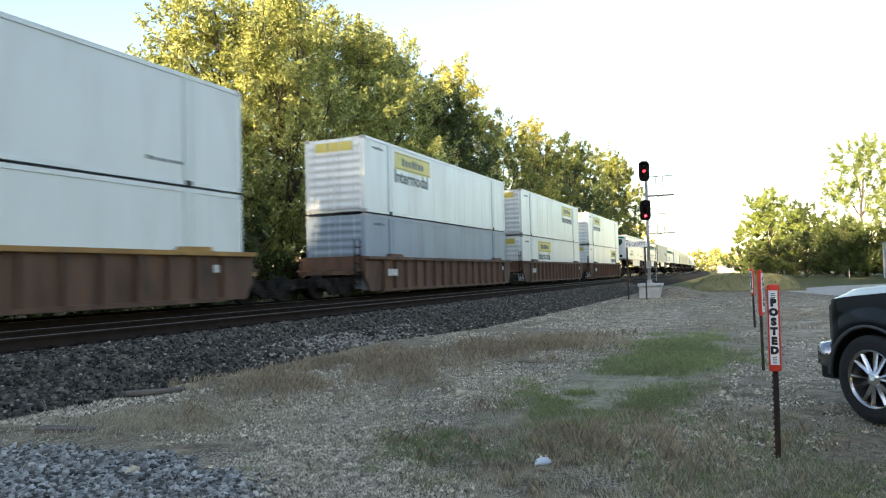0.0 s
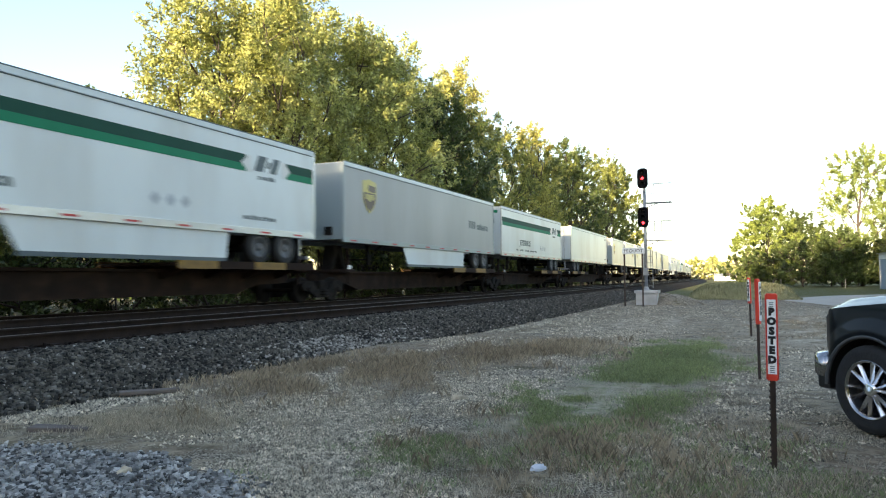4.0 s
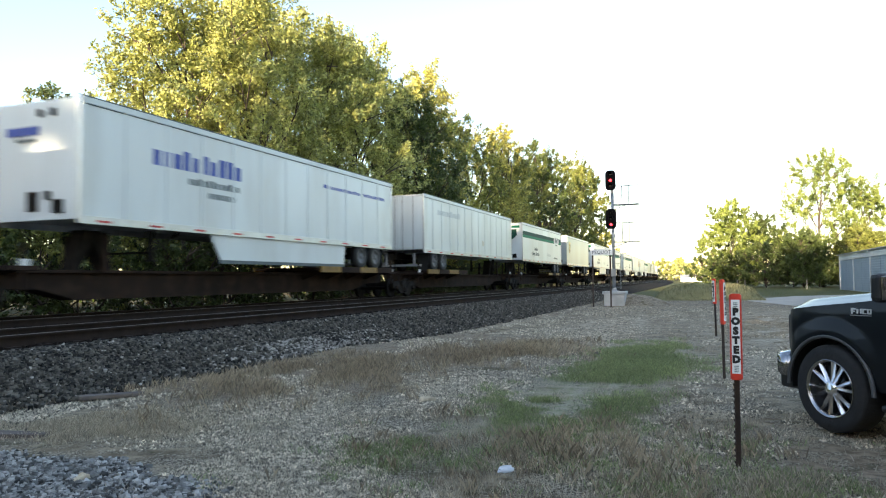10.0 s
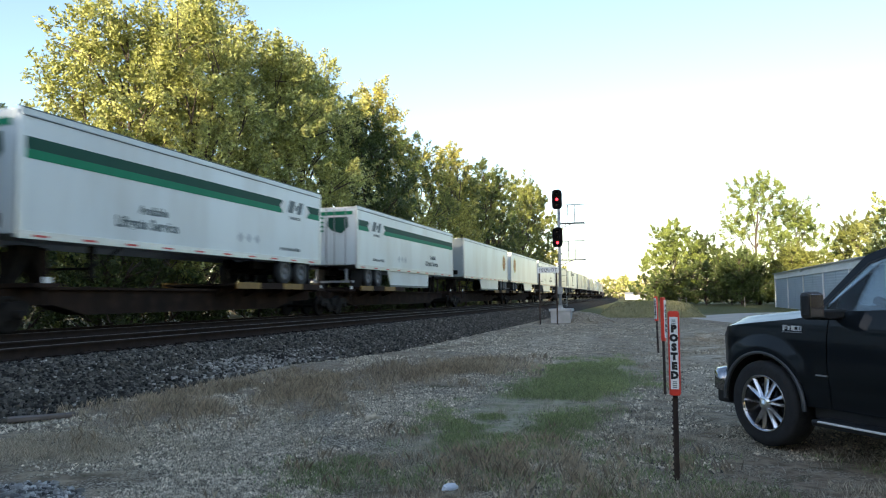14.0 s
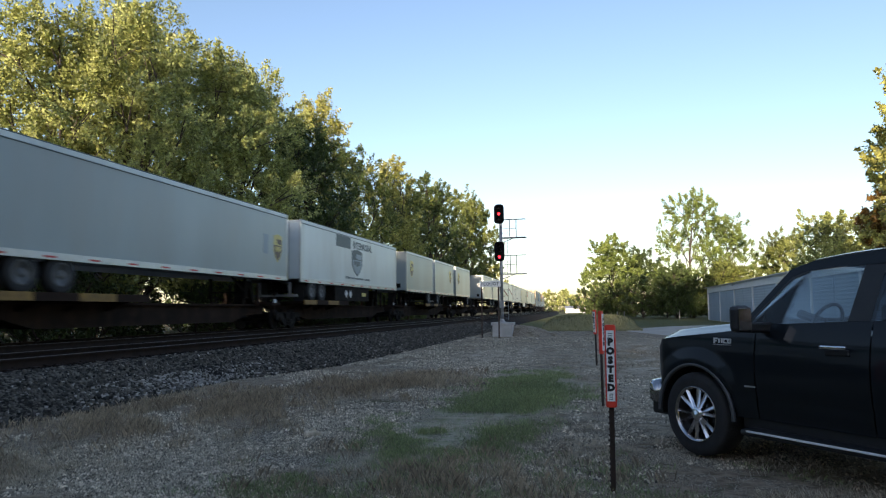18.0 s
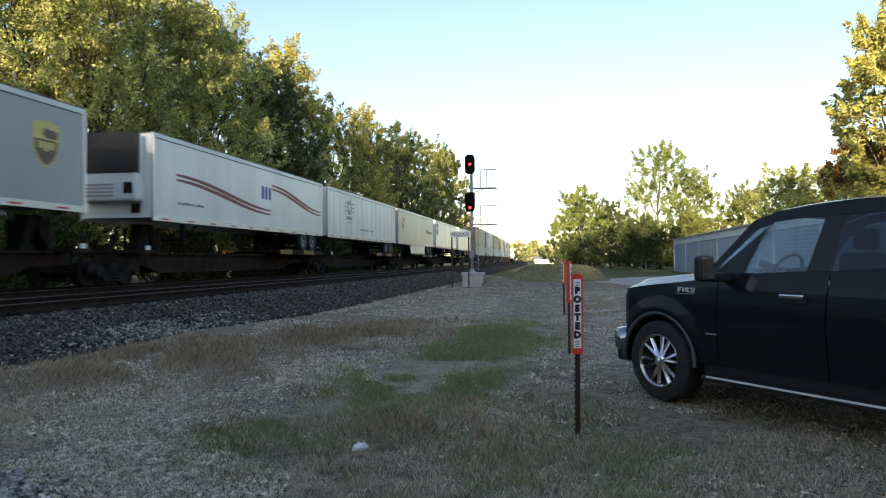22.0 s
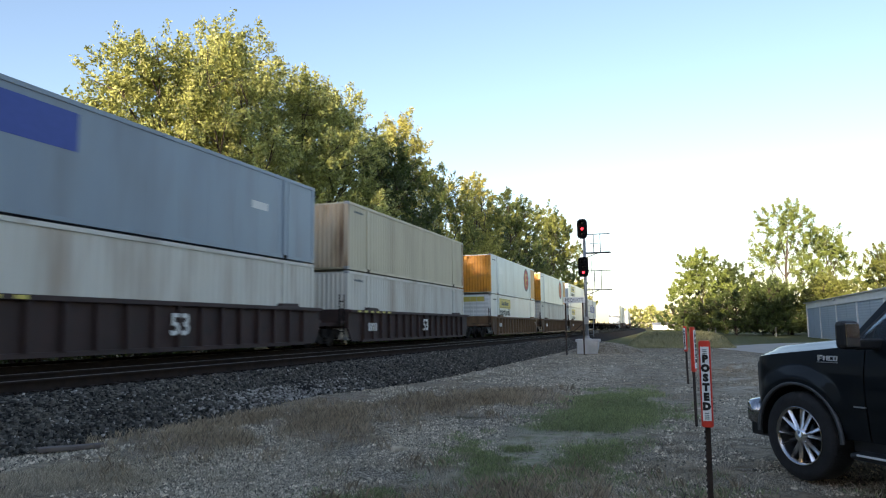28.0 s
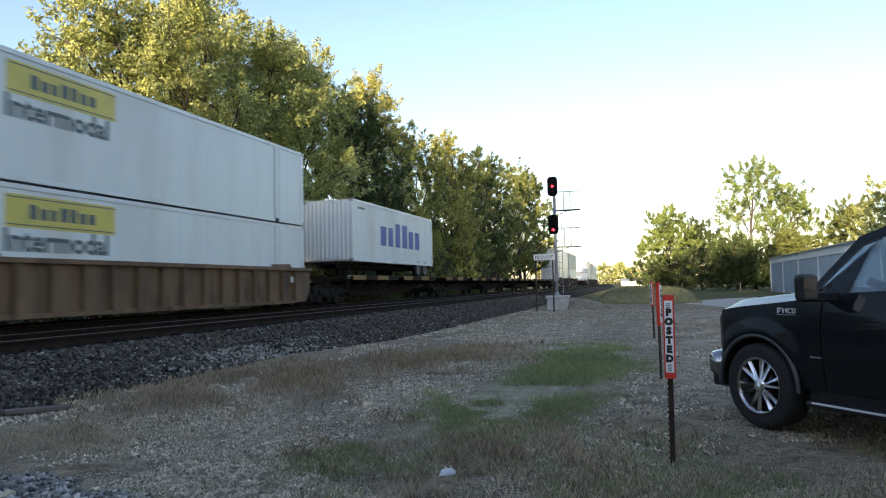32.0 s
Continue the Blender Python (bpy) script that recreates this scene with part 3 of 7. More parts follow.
def stones(name, count, place, size, material, label):
    """Many small broken stones as one piece of stuff."""
    cube = np.array([(x, y, z) for x in (-1, 1) for y in (-1, 1) for z in (-1, 1)], np.float32)
    quads = np.array([(0, 1, 3, 2), (4, 6, 7, 5), (0, 4, 5, 1), (2, 3, 7, 6), (1, 5, 7, 3)])
    p = place(count)
    count = len(p)
    s = size * rng.uniform(0.45, 1.25, (count, 1, 1)) * rng.uniform(0.6, 1.1, (count, 1, 3))
    v = cube[None] * s * rng.uniform(0.55, 1.15, (count, 8, 1))
    a = rng.uniform(0, 6.28, count)
    ca, sa = np.cos(a)[:, None], np.sin(a)[:, None]
    tilt = rng.uniform(-0.6, 0.6, count)
    ct, st = np.cos(tilt)[:, None], np.sin(tilt)[:, None]
    y2, z2 = v[..., 1] * ct - v[..., 2] * st, v[..., 1] * st + v[..., 2] * ct
    v = np.stack([v[..., 0] * ca - y2 * sa, v[..., 0] * sa + y2 * ca, z2], -1) + p[:, None]
    f = (quads[None] + 8 * np.arange(count)[:, None, None]).reshape(-1, 4)
    tagged(new(name, raw_mesh(name, v.reshape(-1, 3), f, material)), label, name.replace("_", " "), kind="stuff")


def shoulder_spots(count):
    y = 3.0 + 52 * rng.uniform(0, 1, count) ** 1.7
    u = rng.uniform(0, 1, count)
    x = -NEAR_C + np.interp(u, [0, 0.12, 0.75, 1], [3.3, 2.75, 1.75, 1.25]) - BEND * y * y
    x = x + toe(y) * np.interp(u, [0, 0.12, 0.75, 1], [1.0, 0.8, 0.2, 0.0])
    z = np.interp(u, [0, 0.12, 0.75, 1], [0.0, 0.10, 0.47, 0.53]) + rng.uniform(-0.005, 0.03, count)
    return np.stack([x, y, z], -1)


def crib_spots(count):
    y = 2.0 + 40 * rng.uniform(0, 1, count) ** 1.5
    x = rng.uniform(-TRAIN_C - 1.4, -NEAR_C + 1.3, count) - BEND * y * y
    return np.stack([x, y, np.full(count, 0.535) + rng.uniform(0, 0.02, count)], -1)


def toe_spots(count):
    y = 13.2 + 1.7 * rng.normal(0, 1.0, count)
    u = rng.uniform(0.02, 0.45, count) ** 1.3
    x = -NEAR_C + np.interp(u, [0, 0.12, 0.75], [3.3, 2.75, 1.75]) + toe(y) * np.interp(u, [0, 0.12, 0.75], [1.0, 0.8, 0.2]) - BEND * y * y
    return np.stack([x, y, np.interp(u, [0, 0.12, 0.75], [0.0, 0.10, 0.47]) + 0.025], -1)


stones("pale_ballast_stones", 900, toe_spots, 0.028, "palestone", "pale stones at the foot of the ballast")
stones("light_ballast_stones", 6000, shoulder_spots, 0.021, "palestone", "lighter stones among the grey ballast")
stones("ballast_stones", 70000, shoulder_spots, 0.027, "stone", "loose grey crushed ballast stones on the track shoulder")


def coarse_spots(count):
    x, y = rng.uniform(-6.9, -2.6, count), rng.uniform(1.8, 4.75, count)
    edge = 4.42 - 0.10 * np.maximum(0, x + 5.0) ** 2 + 0.12 * np.sin(x * 5.1) + 0.06 * np.sin(x * 13) + rng.normal(0, 0.07, count)
    keep = (y < edge) & (np.hypot((x + 4.75) / 1.9, (y - 3.35) / 1.35) < 0.92 + rng.normal(0, 0.07, count))
    x, y = x[keep], y[keep]
    return np.stack([x, y, [rise(p, q) + 0.010 for p, q in zip(x, y)]], -1)


stones("coarse_gravel", 17000, coarse_spots, 0.0185, "bluestone", "coarse blue-grey gravel patch beside dry grass")
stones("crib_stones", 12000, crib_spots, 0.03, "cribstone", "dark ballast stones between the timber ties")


def chips(name, count, place, size, material, label):
    """Small gravel chips: an uneven four-sided foot and a skewed top."""
    p = place(count)
    count = len(p)
    s = size * rng.uniform(0.35, 1.25, (count, 1))
    a = rng.uniform(0, 6.28, (count, 1)) + np.array([[0, 1.57, 3.14, 4.71]]) + rng.uniform(-0.4, 0.4, (count, 4))
    r = s * rng.uniform(0.6, 1.15, (count, 4))
    foot = p[:, None] + np.stack([r * np.cos(a), r * np.sin(a), np.full_like(r, -0.004)], -1)
    tip = p + np.concatenate([s * rng.uniform(-0.5, 0.5, (count, 2)), s * rng.uniform(0.5, 1.0, (count, 1))], 1)
    v = np.concatenate([foot, tip[:, None]], 1).reshape(-1, 3)
    f = (np.array([(0, 1, 4), (1, 2, 4), (2, 3, 4), (3, 0, 4)])[None] + 5 * np.arange(count)[:, None, None]).reshape(-1, 3)
    tagged(new(name, raw_mesh(name, v, f, material)), label, name.replace("_", " "), kind="stuff")


def patchy(x, y, level, seed):
    """True where the ground is stony; stones lie in ragged drifts, not evenly."""
    return np.array([noise.noise(Vector((a * 0.75, b * 0.55, seed))) + 0.55 * noise.noise(Vector((a * 2.3, b * 1.9, seed + 5))) > level for a, b in zip(x, y)], bool)


def gravel_spots(count):
    c = np.array([(-3.75, 6.4, 0.9, 1.7), (-3.75, 6.4, 0.9, 1.7), (-3.2, 8.8, 0.9, 1.8), (-0.95, 6.45, 0.40, 0.62), (-3.2, 4.5, 0.9, 0.8), (-2.6, 4.3, 0.8, 0.6), (-3.2, 16, 1.2, 5), (1.4, 9, 2.0, 4.0), (-1.5, 6, 3.5, 3.0), (-5.5, 8, 1.2, 2.5)])
    k = rng.integers(0, len(c), count)
    g = rng.normal(0, 0.55, (count, 2))
    x, y = c[k, 0] + c[k, 2] * g[:, 0], c[k, 1] + c[k, 3] * g[:, 1]
    keep = (x > -7.1) & (y > 2.5) & (patchy(x, y, -0.12, 2.0) | (np.hypot((x + 0.95) / 0.5, (y - 6.45) / 0.8) < 1)) & ~((y < 4.3) & (x < -3.6))
    x, y = x[keep], y[keep]
    return np.stack([x, y, [rise(a, b) + 0.004 for a, b in zip(x, y)]], -1)


def strewn_spots(count):
    """Loose stones that have rolled off the bed onto the open ground, and the worn gravel beyond."""
    y = 5.0 + 32 * rng.uniform(0, 1, count) ** 1.4
    x = -NEAR_C + 3.0 + toe(y) + np.abs(rng.normal(0, 1, count)) * np.interp(y, [5, 14, 35], [0.5, 1.6, 3.0]) - BEND * y * y
    keep = patchy(x, y, 0.0, 7.0)
    x, y = x[keep], y[keep]
    return np.stack([x, y, [rise(a, b) + 0.004 for a, b in zip(x, y)]], -1)


def drive_spots(count):
    y = 8.0 + 30 * rng.uniform(0, 1, count) ** 1.3
    x = rng.normal(-1.0, 3.0, count)
    keep = (x > -6.6) & patchy(x, y, 0.12, 11.0) & ~((np.abs(x + 1.35) < 0.9) & (y < 19))
    x, y = x[keep], y[keep]
    return np.stack([x, y, [rise(a, b) + 0.004 for a, b in zip(x, y)]], -1)


chips("strewn_gravel", 26000, strewn_spots, 0.028, "pebble", "loose pale stones strewn below the ballast")
chips("drive_gravel", 30000, drive_spots, 0.026, "pebble", "worn pale gravel of the parking area")
chips("gravel", 120000, gravel_spots, 0.0175, "pebble", "scattered pale grey gravel on dry ground")


def blades(name, count, place, height, material, label):
    """Thin bent grass blades as one piece of stuff."""
    p = place(count)
    count = len(p)
    h = height * rng.uniform(0.35, 1.2, count)
    a = rng.uniform(0, 6.28, count)
    w = (0.0007 + 0.0011 * rng.uniform(0, 1, count)) * np.maximum(1.0, p[:, 1] / 9.0)
    d = np.stack([np.cos(a), np.sin(a)], -1)
    lean = h[:, None] * rng.uniform(0.05, 0.75, (count, 1)) ** 1.3 * np.stack([np.cos(a * 3.7), np.sin(a * 3.7)], -1)
    z0 = np.zeros((count, 1))
    b0 = p + np.c_[-d * w[:, None], z0]
    b1 = p + np.c_[d * w[:, None], z0]
    mid = p + np.c_[lean * 0.35 + d * w[:, None] * 0.8, 0.62 * h[:, None]]
    tip = p + np.c_[lean, h[:, None] * 0.97]
    v = np.stack([b0, b1, mid, tip], 1)
    f = np.arange(count * 4).reshape(-1, 4)
    tagged(new(name, raw_mesh(name, v.reshape(-1, 3), f, material)), label, "grass", kind="stuff")


def tuft_spots(cx, cy, rx, ry, tufts, spread=0.09):
    def place(count):
        tx, ty = cx + rx * rng.normal(0, 0.5, tufts), cy + ry * rng.normal(0, 0.5, tufts)
        stand = np.nonzero(patchy(tx, ty, -0.28, 3.0 + cx))[0]
        k = stand[rng.integers(0, len(stand), count)]
        x, y = tx[k] + rng.normal(0, spread, count), ty[k] + rng.normal(0, spread, count)
        keep = (x > -7.9) & (y > 2.4)
        x, y = x[keep], y[keep]
        return np.stack([x, y, [rise(a, b) - 0.003 for a, b in zip(x, y)]], -1)
    return place


def bank_height(x, y):
    """The low grassy bank where the road climbs to the crossing."""
    u, w = (x + 0.8) / 3.3, (y - 51.5) / 3.4
    return max(0.0, 1 - abs(u) ** 6 - abs(w) ** 4) * 0.92 * (1 + 0.12 * noise.noise(Vector((x * 0.9, y * 0.9, 4))))


def bank_spots(count):
    x, y = rng.uniform(-4.2, 2.6, count), rng.uniform(47.6, 54, count)
    return np.stack([x, y, [bank_height(p, q) - 0.02 for p, q in zip(x, y)]], -1)


def build_bank():
    n = 44
    v = [(-4.4 + 7.2 * i / (n - 1), 47.8 + 7.4 * j / (n - 1)) for j in range(n) for i in range(n)]
    v = [(x, y, bank_height(x, y) - 0.03) for x, y in v]
    f = [(j * n + i, j * n + i + 1, (j + 1) * n + i + 1, (j + 1) * n + i) for j in range(n - 1) for i in range(n - 1)]
    tagged(new("grassy_bank", raw_mesh("grassy_bank", v, f, "bank", True)), "low olive-brown grassy bank by the level crossing", "bank", kind="structure")


build_bank()
blades("bank_grass", 16000, bank_spots, 0.16, "bankgrass", "tall olive-brown grass on the bank")
blades("dry_grass", 26000, tuft_spots(-2.0, 7.0, 4.2, 4.0, 1500, 0.07), 0.05, "straw", "short dry straw-coloured grass tufts")
blades("weedy_grass", 19000, tuft_spots(0.2, 5.4, 2.8, 2.1, 1500, 0.05), 0.06, "paledry", "dry weeds round the sign posts")
blades("brown_weeds", 3000, tuft_spots(-1.3, 6.0, 1.7, 1.7, 230, 0.045), 0.12, "weed", "thin brown dead weed stalks")
blades("green_grass", 38000, tuft_spots(-1.35, 12.4, 0.85, 4.2, 520, 0.14), 0.075, "grassgreen", "patch of short green grass")
blades("green_tail", 24000, tuft_spots(-1.75, 8.5, 0.85, 1.9, 760, 0.08), 0.055, "grassgreen", "thin green grass running out into gravel")
blades("sparse_green_grass", 15000, tuft_spots(-0.6, 5.2, 2.6, 1.8, 420, 0.08), 0.055, "grassgreen", "thin green grass among dry weeds")
blades("moss_tufts", 5000, tuft_spots(-2.6, 5.4, 0.7, 0.7, 26, 0.07), 0.045, "grassgreen", "small dark green tufts in the gravel")
blades("toe_weeds", 13000, tuft_spots(-6.0, 9.6, 1.6, 2.8, 560, 0.10), 0.12, "weed", "brown dead weeds at the foot of the ballast")
blades("red_weeds", 7000, tuft_spots(-4.2, 13.4, 1.6, 2.8, 420, 0.10), 0.15, "weed", "reddish brown dead weeds on the gravel")
blades("drive_weeds", 9000, tuft_spots(1.0, 20, 2.4, 8, 160, 0.16), 0.06, "weed", "thin brown weeds on the gravel drive")
blades("straw_grass", 12000, tuft_spots(-5.9, 5.6, 1.6, 0.9, 460, 0.06), 0.055, "paledry", "straw-coloured clumps of dead grass")


# ---- trees ----
def tree(x, y, height, spread, leaf, label, seed, leaves=9000, size=0.21, base=0.22, open_=0.0, kind_name="tree", joined=False):
    r = np.random.default_rng(seed)
    top = thing(kind_name, pose(x, y, 0, 0, 0, float(r.uniform(0, 360))), label, kind_name, "trees beside the railway")
    bm = bmesh.new()
    pts = [Vector((0, 0, -0.1))]
    for k in range(1, 7):
        pts.append(Vector((float(r.normal(0, 0.02)) * height, float(r.normal(0, 0.02)) * height, height * 0.8 * k / 6)))
    tr = 0.016 * height
    for k in range(6):
        tube(bm, pts[k], pts[k + 1], tr * (1 - k / 7), tr * (1 - (k + 1) / 7), 9, False)
    part("trunk", bm, "bark", top, smooth=True)
    lobes = []
    n_l = 21 if kind_name == "tree" and not joined else 14
    bm = bmesh.new()
    for k in range(n_l):
        f = base + (0.97 - base) * (k + 0.5) / n_l
        a = 2.4 * k + float(r.uniform(-0.5, 0.5))
        reach = spread * math.sin(math.pi * min(0.96, 0.22 + 0.78 * (f - base) / (1 - base))) ** 0.6 * float(r.uniform(0.45, 0.85))
        c = Vector((math.cos(a) * reach, math.sin(a) * reach, height * f))
        t = min(0.98, max(0.15, (f - 0.15)))
        i = min(5, int(t * 6 / 0.99))
        q = pts[i].lerp(pts[i + 1], 0.3)
        mid = q.lerp(c, 0.55) + Vector((0, 0, 0.06 * height * float(r.uniform(0, 0.5))))
        tube(bm, q, mid, tr * 0.42 * (1 - t * 0.5), tr * 0.26 * (1 - t * 0.5), 6, False)
        tube(bm, mid, c, tr * 0.26 * (1 - t * 0.5), 0.02, 6, False)
        for j in range(3):
            e = c + Vector((float(r.normal(0, 1)), float(r.normal(0, 1)), float(r.normal(0.4, 0.6)))) * spread * 0.22
            tube(bm, mid.lerp(c, 0.3 + 0.3 * j), e, 0.05, 0.012, 5, False)
        if kind_name == "tree" and not joined:
            part("limb", bm, "bark", top, smooth=True)
            bm = bmesh.new()
        lobes.append((c, spread * float(r.uniform(0.25, 0.47)) * (1.0 - 0.35 * max(0, f - 0.6))))
    lobes.append((Vector((0, 0, height * 0.9)), spread * 0.32))
    if kind_name == "tree" and not joined:
        bm.free()
    else:
        part("stem", bm, "bark", top, smooth=True)
    # lobes hold sprays: twigs that point out and up, with leaves along them that face much the same way
    cs = np.array([tuple(c) for c, _ in lobes])
    rs = np.array([q for _, q in lobes])
    sprays = max(60, leaves // 85)
    k = r.choice(len(lobes), sprays, p=rs ** 2 / (rs ** 2).sum())
    d = r.normal(0, 1, (sprays, 3))
    d /= np.linalg.norm(d, axis=1)[:, None]
    rad = rs[k] * r.uniform(0.15 + open_ * 0.2, 1.0, sprays) ** 0.6
    sp = cs[k] + d * rad[:, None] * np.array([1, 1, 0.95])
    axis = d + r.normal(0, 0.35, (sprays, 3)) + np.array([0, 0, 0.75])
    axis /= np.linalg.norm(axis, axis=1)[:, None]
    reach = (0.5 + 0.034 * height) * r.uniform(0.5, 1.5, sprays)
    face = d + r.normal(0, 0.6, (sprays, 3)) + np.array([0, 0, 0.3])
    face /= np.linalg.norm(face, axis=1)[:, None]
    j = r.integers(0, sprays, leaves)
    f = r.uniform(0, 1, leaves) ** 0.8
    p = sp[j] + axis[j] * (reach[j] * f)[:, None] + r.normal(0, 1, (leaves, 3)) * ((0.10 + 0.006 * height) * (1.15 - 0.75 * f))[:, None]
    p = p[p[:, 2] > 0.3]
    j = j[:len(p)]
    leaves = len(p)
    u = axis[j] * 0.6 + r.normal(0, 0.6, (leaves, 3)) + np.array([0, 0, -0.2])
    u /= np.linalg.norm(u, axis=1)[:, None]
    w = np.cross(u, face[j] + r.normal(0, 0.38, (leaves, 3)))
    w /= np.linalg.norm(w, axis=1)[:, None]
    s = size * r.uniform(0.5, 1.3, (leaves, 1))
    v = np.stack([p - u * s, p + w * s * 0.48, p + u * s, p - w * s * 0.48], 1)
    child("crown", raw_mesh("crown", v.reshape(-1, 3), np.arange(leaves * 4).reshape(-1, 4), leaf), top)
    return top


def build_trees():
    yg, dk, gd = "yellow-green broadleaf tree behind the tracks", "dark green broadleaf tree behind the tracks", "golden autumn tree behind the tracks"
    rows = [
        (-22.0, 8.5, 6.8, 2.8, "leafD", dk, 6000), (-22.5, 13.5, 7.0, 2.8, "leafB", dk, 7000), (-22.0, 18.5, 7.4, 2.8, "leafA", yg, 8000),
        (-22.5, 25.0, 14.0, 3.2, "leafA", yg, 9000), (-20.5, 27.5, 15.0, 3.7, "leafA", yg, 11000),
        (-23.5, 31.5, 16.0, 4.6, "leafA", yg, 11000), (-20.5, 35.5, 15.5, 4.0, "leafA", yg, 11000), (-21.5, 40.5, 16.6, 4.3, "leafA", yg, 10000),
        (-19.8, 45.5, 14.3, 3.4, "leafD", dk, 8000), (-21.0, 51.0, 17.6, 3.6, "leafC", gd, 9000), (-20.5, 58.5, 15.3, 4.2, "leafB", dk, 8000),
        (-20.0, 67.5, 16.2, 3.2, "leafC", gd, 7000), (-20.5, 74.0, 15.0, 4.0, "leafB", dk, 7000), (-20.0, 82.0, 16.6, 4.2, "leafD", dk, 7000),
        (-20.5, 92.0, 17.0, 4.6, "leafB", dk, 7000), (-20.0, 106.0, 18.8, 4.8, "leafB", dk, 7000), (-21.5, 120.0, 18.6, 4.6, "leafD", dk, 6000),
        (-24.0, 158.0, 11.0, 5.0, "leafC", gd, 3500),
    ]
    for i, (x, y, h, s, leaf, lab, n) in enumerate(rows):
        tree(x, y, h, s, leaf, lab, 100 + i, int((5.6 if y < 48 else 3.6) * n), size=0.070 + 0.00092 * y, base=0.18)
    for i in range(27):
        y = -4 + 4.9 * i
        tree(-23.5 - 2.2 * (i % 3), y, 4.5 + 1.6 * (i % 2) + (1.5 if y > 20 else -0.9), 3.6, "leafD", "dark leafy undergrowth bush behind the tracks", 300 + i, 14000 if y < 30 else 4500, size=0.09 if y < 30 else 0.17, base=0.04, kind_name="bush")
    for i in range(20):
        y = 1.5 + 3.3 * i
        tree(-19.2 - 0.5 * (i % 3), y, 2.4 + 0.5 * (i % 4), 1.9, "leafD", "low dark bush at the edge of the woods", 400 + i, 5200, size=0.085, base=0.02, kind_name="bush")
    for i in range(14):
        tree(-36.0 - 1.5 * (i % 2), -6 + 9.0 * i, 6.0 + 0.8 * (i % 3), 5.2, "leafD", "dense dark thicket deep in the woods", 460 + i, 3600, size=0.26, base=0.02, kind_name="bush")
    right = [
        (1.5, 112, 11.5, 4.6, "leafR", 6000, 0), (6.5, 118, 10.0, 4.6, "leafD", 5500, 0), (13.0, 108, 17.6, 5.4, "leafR", 6000, 1), (19.0, 112, 14.0, 5.0, "leafR", 5000, 1),
        (24.5, 104, 11.0, 5.0, "leafB", 5000, 0), (24.0, 82, 10.5, 5.0, "leafA", 6000, 0), (31.0, 84, 10.5, 5.5, "leafR", 6000, 0), (20.5, 49, 16.5, 4.6, "leafC", 8000, 0), (19.8, 52, 9.0, 3.2, "leafE", 4000, 0),
        (38, 90, 11, 5.5, "leafB", 4000, 0), (27.5, 45, 15, 5.0, "leafA", 5000, 0), (10.0, 101, 6.5, 3.4, "leafD", 5000, 0), (16.5, 101, 7.0, 3.6, "leafB", 5000, 0),
    ]
    for i, (x, y, h, s, leaf, n, op) in enumerate(right):
        tree(x, y, h, s, leaf, {"leafC": "golden-yellow autumn tree by the gravel lot", "leafA": "sunlit yellow-green tree beyond the gravel lot", "leafE": "rusty orange autumn tree by the lot", "leafR": "sunlit green tree beyond the gravel lot", "leafB": "green leafy tree beyond the road", "leafD": "dark green tree beyond the road"}[leaf], 500 + i, int((4.5 if op else 6.0) * n), size=0.155, base=0.12, open_=op)
    for i in range(13):
        tree(-1.0 + 3.4 * i, 106 + 3 * math.sin(i * 2.1), 4.0 + (i % 3) * 0.9, 3.4, "leafD", "dark hedge bush beyond the road", 700 + i, 8000, size=0.17, base=0.05, kind_name="bush")
    for i in range(9):
        tree(-26 + 3.4 * i, 330 + 7 * (i % 3), 8.5 + 1.5 * (i % 2), 4.0, "leafA", "distant hazy yellow-green tree", 800 + i, 1200, size=0.6, base=0.05)


build_trees()


# ---- the train ----
# Vehicles are built with y along the train (the leading end at -y), x across (+x towards the road) and z up from the rail head.
SPEED, SLOWING = 24.67, -0.1723
MOVERS = []


def run(t):
    return SPEED * t + 0.5 * SLOWING * t * t


def rides(ob, u, z=0.0):
    """Notes a thing that rides with the train: u is where its middle stands along the track at the start."""
    MOVERS.append((ob, u, z))
    ob.matrix_basis = at_train(u, z)
    return ob


def at_train(y, z):
    return pose(track_x(y, TRAIN_C), y, RAIL_Z + z, 0, 0, math.degrees(2 * BEND * y))


def bars(y, z, w, h, n, x, seed=1):
    """Plain blocks in place of unreadable or withheld lettering, raised on the face at x."""
    r = random.Random(seed)
    bm, step, p = bmesh.new(), w / n, y - w / 2
    for k in range(n):
        if n < 13 or r.random() > 0.12:
            top = z + h * (0.5 if n < 6 or r.random() < 0.35 else 0.28)
            box(bm, x, x + 0.006, p + step * 0.05, p + step * r.uniform(0.66, 0.84), z - h / 2, top)
        p += step
    return bm


def shield_outline(y, z, w, h):
    return [(y - w / 2, z + h * 0.42), (y, z + h * 0.5), (y + w / 2, z + h * 0.42), (y + w / 2, z - h * 0.08), (y + w * 0.3, z - h * 0.33), (y, z - h * 0.5), (y - w * 0.3, z - h * 0.33), (y - w / 2, z - h * 0.08)]


def disc_outline(y, z, ry, rz, n=20):
    return [(y + ry * math.cos(2 * math.pi * k / n), z + rz * math.sin(2 * math.pi * k / n)) for k in range(n)]


